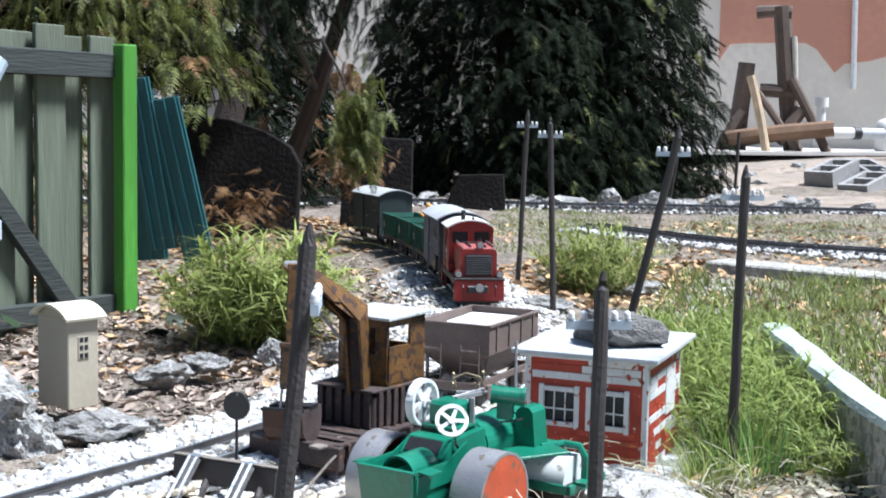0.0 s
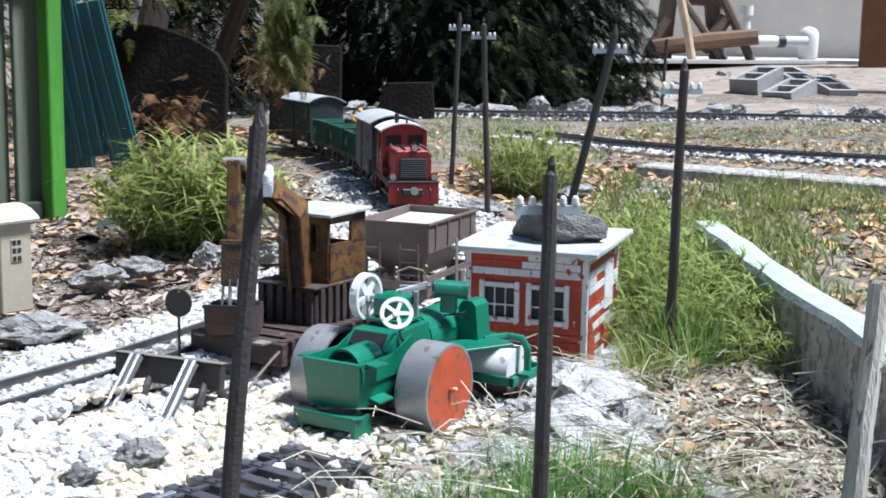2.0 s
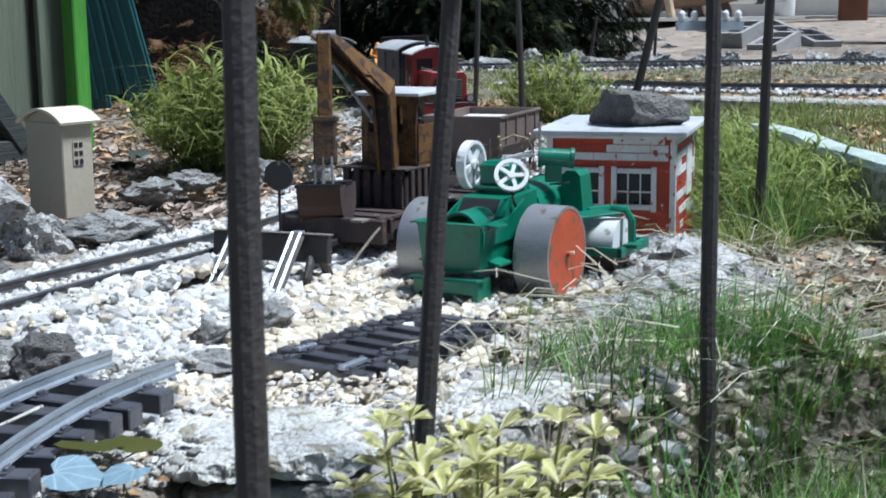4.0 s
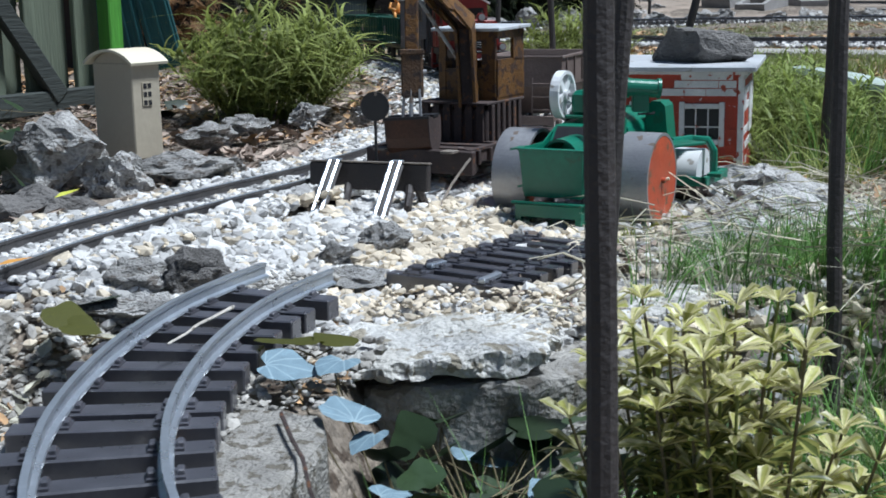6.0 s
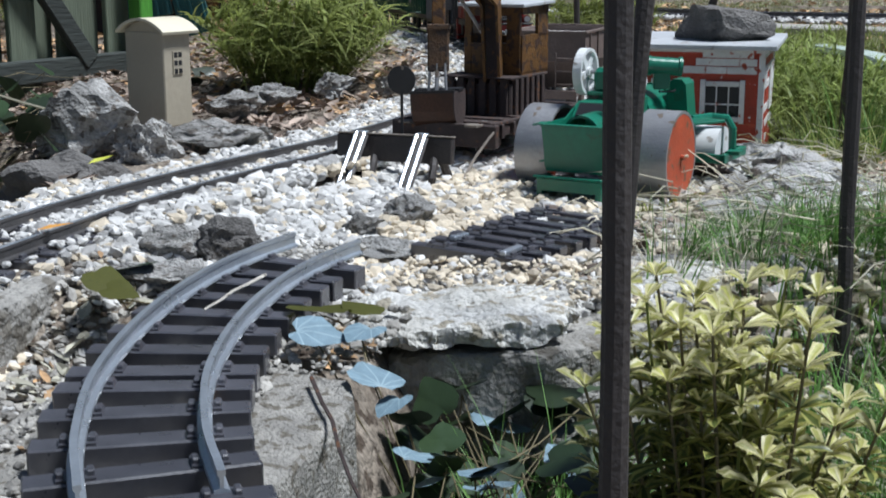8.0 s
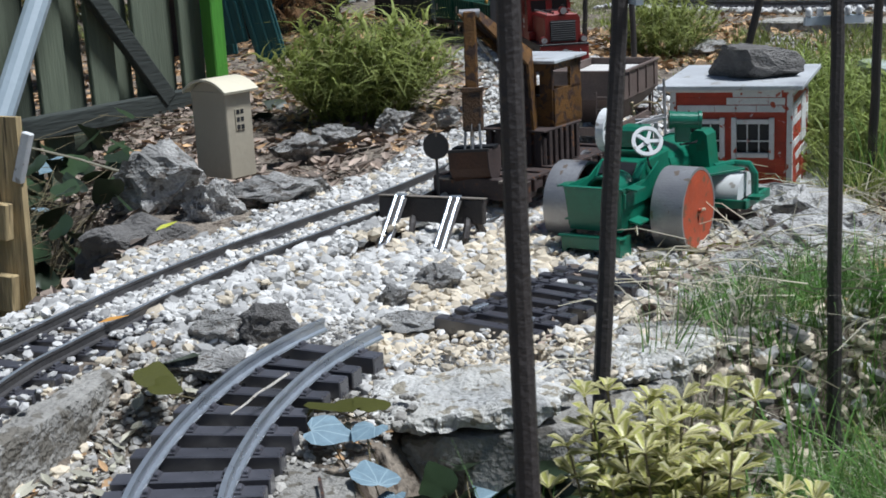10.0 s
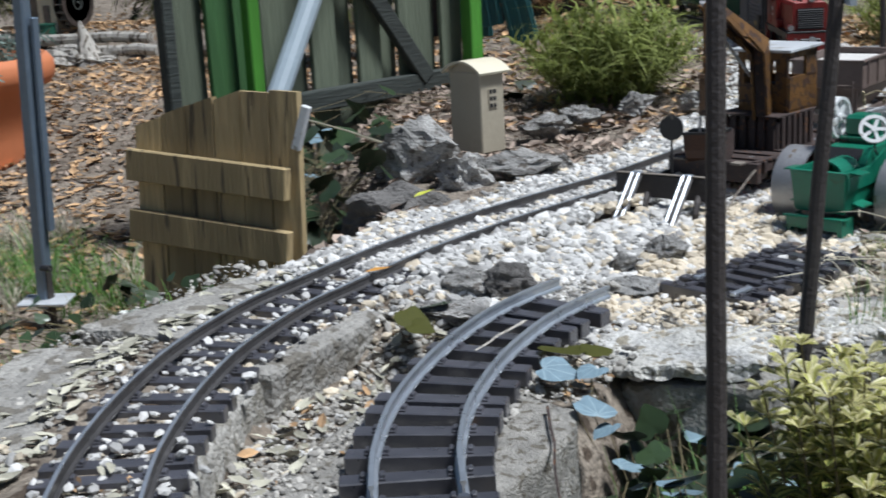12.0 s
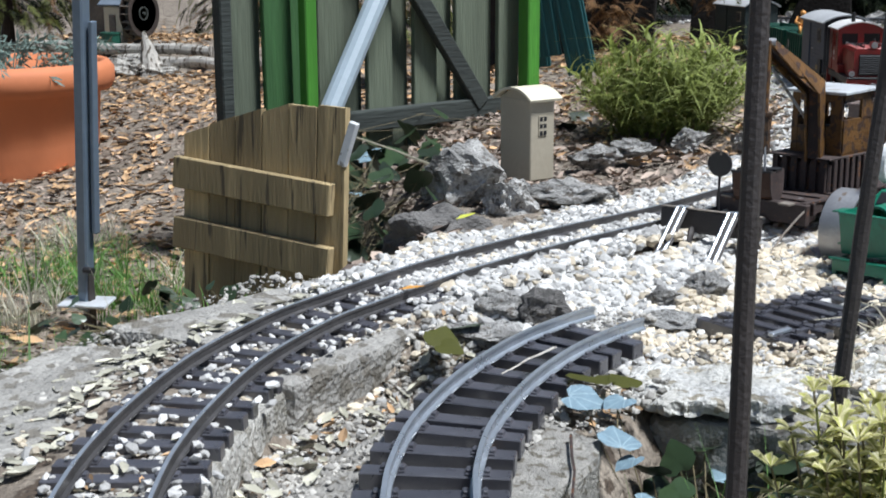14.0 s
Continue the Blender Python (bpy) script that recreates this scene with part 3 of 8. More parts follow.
    bx(bm, (0.034, 0.034, 0.003), (-0.002, 0.022, 0.0835), bev=0.0006)
    part("engine_block", bm, M_GREEN, t)
    bm = bmesh.new()
    mm = (86, 0, -62)
    cyl(bm, 0.0075, 0.026, (0.024, 0.071, 0.1025), mm, 20)
    cyl(bm, 0.0084, 0.003, (0.0125, 0.0650, 0.1030), mm, 20)
    cyl(bm, 0.0084, 0.003, (0.0355, 0.0770, 0.1020), mm, 20)
    bx(bm, (0.014, 0.010, 0.018), (0.022, 0.070, 0.092), (0, 0, 25), 0.001)
    part("steam_cylinder", bm, M_GREEN, t)
    bm = bmesh.new()
    rod(bm, (-0.016, 0.052, 0.1035), (0.008, 0.064, 0.1045), 0.0014)
    rod(bm, (-0.006, 0.030, 0.104), (0.006, 0.062, 0.108), 0.0010)
    bx(bm, (0.004, 0.026, 0.003), (0.004, 0.040, 0.105), (4, 0, -20))
    bx(bm, (0.004, 0.004, 0.022), (0.013, 0.032, 0.095), (0, 0, 20), 0.0006)
    bx(bm, (0.010, 0.005, 0.010), (0.002, 0.034, 0.098), (0, 0, 20), 0.001)
    loose("piston_rod", bm, M_STEEL, t, "greasy steel rods and crosshead")
    bm = bmesh.new()
    tube(bm, [(-0.012, 0.04, 0.110), (-0.012, 0.04, 0.118), (-0.004, 0.048, 0.122), (0.006, 0.054, 0.119), (0.010, 0.056, 0.110)], 0.0009)
    tube(bm, [(-0.016, 0.05, 0.108), (-0.018, 0.05, 0.119)], 0.0014)
    tube(bm, [(-0.002, 0.06, 0.108), (-0.002, 0.06, 0.117), (0.004, 0.062, 0.121)], 0.0010)
    for p in ((-0.018, 0.05, 0.119), (-0.012, 0.04, 0.113), (0.004, 0.062, 0.121), (-0.002, 0.06, 0.111)):
        bmesh.ops.create_icosphere(bm, subdivisions=1, radius=0.0021, matrix=Matrix.Translation(p))
    loose("pipework", bm, mat("aged brass", (0.24, 0.19, 0.12), 0.45, 0.6, vary=0.3), t, "aged brass pipes and valves")
    fw = part("flywheel", spoked(bmesh.new(), 0.0195, 0.0075, 5, Matrix.Translation((-0.024, 0.013, 0.1005)) @ AXLE_X, 0.14, 0.3), M_WHITE, t, "off-white spoked flywheel")
    bm = bmesh.new()
    rod(bm, (-0.031, 0.013, 0.1005), (0.004, 0.013, 0.1005), 0.0018, 8)
    part("crankshaft", bm, M_STEEL, fw)
    mm = Matrix.Translation((0.0285, -0.022, 0.0985)) @ Matrix.Rotation(math.radians(30), 4, 'Z') @ Matrix.Rotation(math.radians(60), 4, 'X')
    sw = part("hand_wheel", spoked(bmesh.new(), 0.0132, 0.003, 5, mm, 0.24, 0.22), M_WHITE, t, "white hand wheel")
    part("steering_shaft", rod(bmesh.new(), mm @ Vector((0, 0, 0)), (0.018, 0.004, 0.080), 0.0011), M_BLACK, sw)
    bm = bmesh.new()
    tube(bm, [(0.020, -0.006, 0.088), (0.0235, -0.008, 0.076), (0.024, 0.004, 0.064)], 0.0011)
    tube(bm, [(0.024, 0.06, 0.082), (0.028, 0.085, 0.080), (0.026, 0.105, 0.083), (0.027, 0.112, 0.070)], 0.0011)
    loose("lever", bm, M_BLACK, t)
    # front fork and roll
    bm = bmesh.new()
    bx(bm, (0.034, 0.052, 0.0025), (0.044, 0.082, 0.0555), (0, 0, -28), 0.0005)
    tube(bm, [(0.040, 0.100, 0.055), (0.050, 0.122, 0.0555), (0.064, 0.126, 0.0545), (0.069, 0.127, 0.046), (0.0695, 0.127, 0.026)], 0.0036, 8)
    tube(bm, [(-0.040, 0.100, 0.055), (-0.050, 0.122, 0.0555), (-0.064, 0.126, 0.0545), (-0.069, 0.127, 0.046), (-0.0695, 0.127, 0.026)], 0.0036, 8)
    bx(bm, (0.10, 0.012, 0.004), (0, 0.118, 0.055), bev=0.0006)
    loose("fork_piece", bm, M_GREEN, t)
    bm = bmesh.new()
    for y in (0.096, 0.158):
        bx(bm, (0.145, 0.003, 0.008), (0, y, 0.0225), (0, 0, 0), 0.0006)
    for s in (-1, 1):
        bx(bm, (0.005, 0.065, 0.008), (s * 0.0705, 0.127, 0.0225), bev=0.0006)
        bx(bm, (0.012, 0.014, 0.003), (s * 0.076, 0.112, 0.027))
    loose("roll_frame", bm, M_GREEN, t)
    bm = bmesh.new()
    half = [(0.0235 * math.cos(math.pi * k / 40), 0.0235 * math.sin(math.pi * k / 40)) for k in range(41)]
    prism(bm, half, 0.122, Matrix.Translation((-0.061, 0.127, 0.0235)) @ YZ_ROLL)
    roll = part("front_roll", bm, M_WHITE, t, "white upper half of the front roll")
    # lower half in rusty brown: the underside's shade is put into the colour
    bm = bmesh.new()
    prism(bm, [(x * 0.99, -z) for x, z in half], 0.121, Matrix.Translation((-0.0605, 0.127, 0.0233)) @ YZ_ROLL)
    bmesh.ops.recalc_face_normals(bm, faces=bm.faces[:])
    part("roll_underside", bm, M_RUST, roll, "dark brown underside with its shade painted in")
    bm = bmesh.new()
    bx(bm, (0.05, 0.09, 0.018), (0, 0.04, 0.031), bev=0.001)
    cyl(bm, 0.004, 0.12, (0, 0, 0.037), (0, 90, 0), 10)
    part("underframe", bm, M_RUST, t)


build_roller()


# weathered station hut with peeling boards
def build_station():
    cx, cy, zb = 0.1105, 1.228, -0.026
    t = thing("signal_house", pose(cx, cy, zb, 0, 0, -7.4), "small red brick model house with peeling white paint", "model house")
    W, D, H = 0.124, 0.146, 0.112
    wins = [(-0.044, -0.010, 0.0435, 0.076), (0.005, 0.041, 0.0435, 0.076)]
    bm = bmesh.new()
    y0 = -D / 2
    # front wall around the two openings
    xs = [-W / 2, wins[0][0], wins[0][1], wins[1][0], wins[1][1], W / 2]
    for k in range(5):
        a, b = xs[k], xs[k + 1]
        if k in (1, 3):
            for z0, z1 in ((0, 0.0435), (0.076, H)):
                bx(bm, (b - a, 0.005, z1 - z0), ((a + b) / 2, y0 + 0.0025, (z0 + z1) / 2))
        else:
            bx(bm, (b - a, 0.005, H), ((a + b) / 2, y0 + 0.0025, H / 2))
    part("front_wall", bm, M_BRICK, t)
    bm = bmesh.new()
    for s in (-1, 1):
        bx(bm, (0.005, D - 0.005, H), (s * (W / 2 - 0.0025), 0.0025, H / 2))
    bx(bm, (W - 0.01, 0.005, H), (0, D / 2 - 0.0025, H / 2))
    loose("side_wall", bm, M_BRICK, t)
    part("inner_floor", bx(bmesh.new(), (W - 0.012, D - 0.012, 0.004), (0, 0, 0.002)), M_BLACK, t)
    part("plinth", bx(bmesh.new(), (W + 0.046, D + 0.022, 0.010), (0.010, 0, -0.005), bev=0.001), M_GREYROOF, t, "grey sheet base")
    part("roof", bx(bmesh.new(), (0.150, 0.172, 0.005), (0, 0, H + 0.0032), (0.8, 0, 0), 0.0008), M_GREYROOF, t, "flat grey board roof with water stains")
    part("eave_board", bx(bmesh.new(), (0.133, 0.155, 0.004), (0, 0, H - 0.0016)), M_PEEL, t)
    rnd = random.Random(5)
    course = 0.0079
    # courses of brick strips, each its own piece; paint survives mostly in the upper part
    for face in (0, 1):
        length = W if face == 0 else D
        for c in range(14):
            z = (c + 0.5) * course
            a = -length / 2 + 0.006
            while a < length / 2 - 0.007:
                w = min(rnd.uniform(0.02, 0.06), length / 2 - 0.006 - a)
                if w < 0.004:
                    break
                mid = a + w / 2
                hide = False
                if face == 0:
                    for wa, wb, z0, z1 in wins:
                        if a < wb + 0.006 and a + w > wa - 0.006 and z0 - 0.007 < z < z1 + 0.007:
                            hide = True
                if not hide:
                    p = noise.noise((mid * 30 + face * 9, z * 38, 2.2))
                    if face == 0:
                        white = z > 0.077 and (mid > -0.022 or p > 0.25) and p > -0.8 or (z > 0.02 and p > 0.68) or (mid > 0.046 and z > 0.07)
                    else:
                        white = z > 0.05 and p > -0.22 or p > 0.22
                    proud = rnd.uniform(0.0006, 0.0011) + (0.0004 if white else 0)
                    bm = bmesh.new()
                    if face == 0:
                        bx(bm, (w - 0.0006, 0.0022, course - 0.0009), (mid, y0 - proud + 0.001, z))
                    else:
                        bx(bm, (0.0022, w - 0.0006, course - 0.0009), (W / 2 + proud - 0.001, mid, z))
                    part("brick", bm, M_PEEL if white else M_BRICK, t)
                a += w
    for s in (-1, 1):
        part("corner_trim", bx(bmesh.new(), (0.006, 0.006, H - 0.003), (s * (W / 2 - 0.0015), y0 + 0.0012, H / 2), bev=0.0006), M_PEEL, t, "chipped white corner post")
    for wa, wb, z0, z1 in wins:
        x, z, w, h = (wa + wb) / 2, (z0 + z1) / 2, wb - wa, z1 - z0
        bm = bmesh.new()
        for s in (-1, 1):
            bx(bm, (0.0052, 0.0045, h + 0.011), (x + s * (w / 2 + 0.0014), y0 - 0.0008, z), bev=0.0004)
            bx(bm, (w - 0.003, 0.0045, 0.0048), (x, y0 - 0.0010, z + s * (h / 2 + 0.0014)), bev=0.0004)
        win = part("window", bm, M_PEEL, t, "white chipped window frame")
        bm = bmesh.new()
        for k in (-1, 1):
            bx(bm, (0.0012, 0.002, h), (x + k * w / 6, y0 + 0.0012, z))
        bx(bm, (w, 0.002, 0.0014), (x, y0 + 0.0010, z - 0.003))
        loose("glazing_bar", bm, M_PEEL, win)
        part("pane", bx(bmesh.new(), (w, 0.0006, h), (x, y0 + 0.003, z)), M_DARKGLASS, win, "dark window glass")
    part("window_board", bx(bmesh.new(), (0.003, 0.04, 0.05), (W / 2 + 0.0008, 0.02, 0.07), bev=0.0004), M_PEEL, t, "white painted side shutter")
    rock = new("roof_stone", stone_mesh("roof_stone", 7, 4, 0.45))
    for v in rock.data.vertices:
        v.co.z = max(-0.3, min(0.24 + 0.05 * noise.noise(v.co * 4) - 0.12 * v.co.x, v.co.z * 1.4))
    rock.data.materials.append(M_ROCK_DARK)
    rock.matrix_world = pose(0.121, 1.214, zb + H + 0.023, 2, 1, 12) @ Matrix.Diagonal((0.118, 0.088, 0.062, 1))
    tagged(rock, "dark broken stone weighing down the hut roof", "stone")
    pipe = thing("vent_pipe", pose(0.034, 1.135, -0.03), "thin grey pipe standing beside the house corner", "pipe")
    part("tube", tube(bmesh.new(), [(0, 0, 0), (0.001, 0, 0.06), (0, 0, 0.13)], 0.0016), M_STEEL, pipe)


build_station()


# buffer stop of bent rails with a beam
def build_buffer():
    t = thing("buffer_stop", pose(-0.146, 0.843, -0.006, 0, 0, -10), "brown buffer stop with two sloping silver rails", "buffer stop")
    part("beam", bx(bmesh.new(), (0.101, 0.008, 0.0215), (0, 0.005, 0.0300), (-6, 0, 0), 0.0010), M_POLE, t, "dark brown beam")
    part("beam_cap", bx(bmesh.new(), (0.102, 0.009, 0.0012), (0, 0.0062, 0.0414), (-6, 0, 0), 0.0003), M_OLDWOOD, t, "pale top edge of the beam")
    for s in (-1, 1):
        x = s * 0.0262 - 0.0005
        # a rail lying on its side, bent down to the ballast: dark web between two bright edges
        bm = bmesh.new()
        rod(bm, (x, -0.0440, 0.0), (x, -0.0005, 0.0405), 0.0058, 4)
        part("rail_web", bm, M_POLE, t, "dark rail web")
        for k in (-1, 1):
            part("sloping_rail", rod(bmesh.new(), (x + k * 0.0034, -0.0470, 0.002), (x + k * 0.0034, -0.0032, 0.0432), 0.0018, 6), M_RAIL, t, "bright steel rail edge")
        part("rail_end", bx(bmesh.new(), (0.0095, 0.007, 0.0014), (x, -0.0005, 0.0435), (4, 0, 0), 0.0004), M_RAIL, t)
        # hooked cast brackets behind the beam
        bm = bmesh.new()
        tube(bm, [(x + 0.009, 0.010, 0.026), (x + 0.010, 0.019, 0.021), (x + 0.011, 0.024, 0.012), (x + 0.011, 0.033, 0.004), (x + 0.011, 0.042, 0.0)], 0.0040, 7, 0.85)
        tube(bm, [(x + 0.009, 0.004, 0.024), (x + 0.012, -0.006, 0.018), (x + 0.013, -0.012, 0.010), (x + 0.012, -0.012, 0.001)], 0.0036, 7, 0.8)
        loose("bracket", bm, M_POLE, t)
        part("stay", rod(bmesh.new(), (x, 0.008, 0.023), (x - 0.002, 0.050, 0.004), 0.0028, 6), M_POLE, t)
    d = thing("shunting_signal", pose(-0.142, 0.8615, 0.0, 0, 0, -5), "small black disc signal on a thin post", "signal")
    part("post", rod(bmesh.new(), (0, 0, -0.004), (0, 0, 0.070), 0.0012), M_BLACK, d)
    bm = bmesh.new()
    cyl(bm, 0.0118, 0.0022, (0, 0, 0.0785), (90, 0, 0), 28)
    disc = part("disc", bm, M_BLACK, d, "black round signal disc")
    part("clip", bx(bmesh.new(), (0.002, 0.003, 0.003), (0.001, 0, 0.0885)), M_OLDWOOD, disc)


build_buffer()


# telegraph poles
def build_pole(top, foot, turn, r=0.0048, arm_drop=0.02, tied=True):
    t = thing("telegraph_pole", Matrix.Translation(foot), "dark brown model telegraph pole with white insulators", "telegraph pole", group="telegraph poles along the line")
    d = Vector(top) - Vector(foot)
    bm = bmesh.new()
    seg = [Vector((0, 0, 0)) + d * k / 8 + Vector((random.uniform(-1, 1), random.uniform(-1, 1), 0)) * 0.0006 for k in range(9)]
    tube(bm, seg, r * 1.06, 10, 0.88)
    tube(bm, [d * 0.999, d * 1.0 + Vector((0, 0, 0.006)), d + Vector((0.0005, 0, 0.0115))], r * 0.86, 10, 0.25)
    part("pole", bm, M_POLE, t)
    if tied:
        q = pose(*(d - d.normalized() * arm_drop), 0, 0, turn)
        bm = bmesh.new()
        bmesh.ops.create_cube(bm, size=1, matrix=q @ Matrix.Translation((0, 0.0065, 0)) @ Matrix.Diagonal((0.040, 0.004, 0.0055, 1)))
        arm = part("crossarm", bm, M_ARM, t, "pale blue grey crossarm")
        for x in (-0.0172, -0.0095, 0.0095, 0.0172):
            bm = bmesh.new()
            lathe(bm, [(0.001, 0), (0.0020, 0.0004), (0.0026, 0.0015), (0.0019, 0.0030), (0.0023, 0.0040), (0.0014, 0.0056), (0.0003, 0.0061)], 10, q @ Matrix.Translation((x, 0.0065, 0.0027)))
            part("insulator", bm, M_WHITE_PLASTIC, arm, "white insulator", smooth=True)
    return t


build_pole((0.0612, 0.1939, 0.30), (0.068, 0.1639, -0.135), 20, 0.0044)
build_pole((0.0680, 0.478, 0.2520), (0.0475, 0.440, -0.12), 288, arm_drop=0.029)
build_pole((0.1867, 0.6596, 0.2150), (0.1885, 0.636, -0.10), 20, arm_drop=0.022)
build_pole((0.2477, 1.1481, 0.268), (0.2437, 1.1685, -0.04), 15)
build_pole((0.1588, 1.4227, 0.302), (0.085, 1.43, -0.02), 12)
build_pole((-0.0961, 1.9715, 0.316), (-0.083, 1.975, 0.0), 10)
build_pole((-0.2077, 2.334, 0.331), (-0.22, 2.336, 0.0), 10)
# two plain stakes far behind
for a, b in (((0.06, 4.95, 0.30), (0.05, 4.95, 0.0)), ((-0.17, 5.0, 0.2), (-0.20, 5.0, 0.0))):
    st = thing("garden_stake", Matrix.Translation(b), "thin rusty garden stake standing in the soil", "stake")
    wpart("rod", rod(bmesh.new(), b, a, 0.006), M_POLE, st)


# cream relay hut with an arched lid
def build_hut():
    t = thing("relay_hut", pose(-0.460, 1.129, 0.002, 0, 0, -26), "cream plastic lineside hut with an arched lid", "model hut")
    W, D, H = 0.058, 0.038, 0.098
    part("body", bx(bmesh.new(), (W, D, H), (0, 0, H / 2), bev=0.0012), M_HUT, t, "plain cream hut walls")
    bm = bmesh.new()
    n = 16
    R, half = 0.056, 0.0365
    a1 = math.asin(half / R)
    arc = [(R * math.sin(-a1 + 2 * a1 * k / n), R * math.cos(-a1 + 2 * a1 * k / n) - R * math.cos(a1)) for k in range(n + 1)]
    low = [(x * 0.975, z - 0.0028) for x, z in arc][::-1]
    prism(bm, arc + low, D + 0.012, Matrix.Translation((0, D / 2 + 0.006, H + 0.0005)) @ Matrix.Rotation(math.pi / 2, 4, 'X'))
    part("roof", bm, M_HUT_ROOF, t, "pale cream curved roof")
    bm = bmesh.new()
    prism(bm, [(x * 0.86, max(0.0, z - 0.002)) for x, z in arc], D - 0.002, Matrix.Translation((0, D / 2 - 0.001, H - 0.0008)) @ Matrix.Rotation(math.pi / 2, 4, 'X'))
    part("gable", bm, M_HUT, t)
    wx = W / 2 + 0.0004
    win = part("window", bx(bmesh.new(), (0.0014, 0.013, 0.024), (wx, 0.0, 0.066)), M_HUT, t)
    for r in range(3):
        for c in range(2):
            part("pane", bx(bmesh.new(), (0.0012, 0.0042, 0.0050), (wx + 0.0006, -0.0030 + c * 0.0060, 0.0575 + r * 0.0085)), M_BLACK, win, "dark window opening")


build_hut()


# loose straight track panel without its rails
def build_panel():
    t = thing("straight_track_section", pose(-0.045, 0.601, -0.0025, -2.0, 1.5, -20), "short loose track panel of dark sleepers on pebbles", "model track")
    for k in range(8):
        share("sleeper", SLEEPER, t, pose(0, 0.004 + 0.0243 * k, 0, 0, 0, random.uniform(-2, 2)))
    for s in (-1, 1):
        for k in range(7):
            part("link", bx(bmesh.new(), (0.0042, 0.0145, 0.0030), (s * HALF_GAUGE, 0.0162 + 0.0243 * k, -0.0018), bev=0.0004), M_SLEEPER, t)
    part("rail_joiner", bx(bmesh.new(), (0.0046, 0.026, 0.0032), (HALF_GAUGE, 0.012, 0.0020), (0, 0, 2), 0.0006), M_RAIL, t, "bright metal rail joiner")
    part("rail_joiner", bx(bmesh.new(), (0.0046, 0.018, 0.0030), (-HALF_GAUGE, 0.030, 0.0019), (0, 0, -3), 0.0006), M_RAIL, t, "bright metal rail joiner")


build_panel()
# ---- excavator on its flat wagon, hopper wagon ----
def wheelset(t, y, gauge=0.0225, r=0.0145, material=None):
    for s in (-1, 1):
        w = part("wheel", cyl(bmesh.new(), r, 0.005, (s * gauge, y, r), (0, 90, 0), 20), material or M_BLACK, t, "black flanged wheel")
        part("flange", cyl(bmesh.new(), r + 0.0022, 0.0012, (s * (gauge - 0.0028), y, r), (0, 90, 0), 20), M_STEEL, w)
    part("axle", cyl(bmesh.new(), 0.002, 2 * gauge, (0, y, r), (0, 90, 0), 8), M_STEEL, t)


M_KNUCKLE = mat("dark rusted casting", (0.085, 0.042, 0.016), 0.65, vary=0.5, size=50, bump=0.4, spots=((0.03, 0.018, 0.012), 0.12))


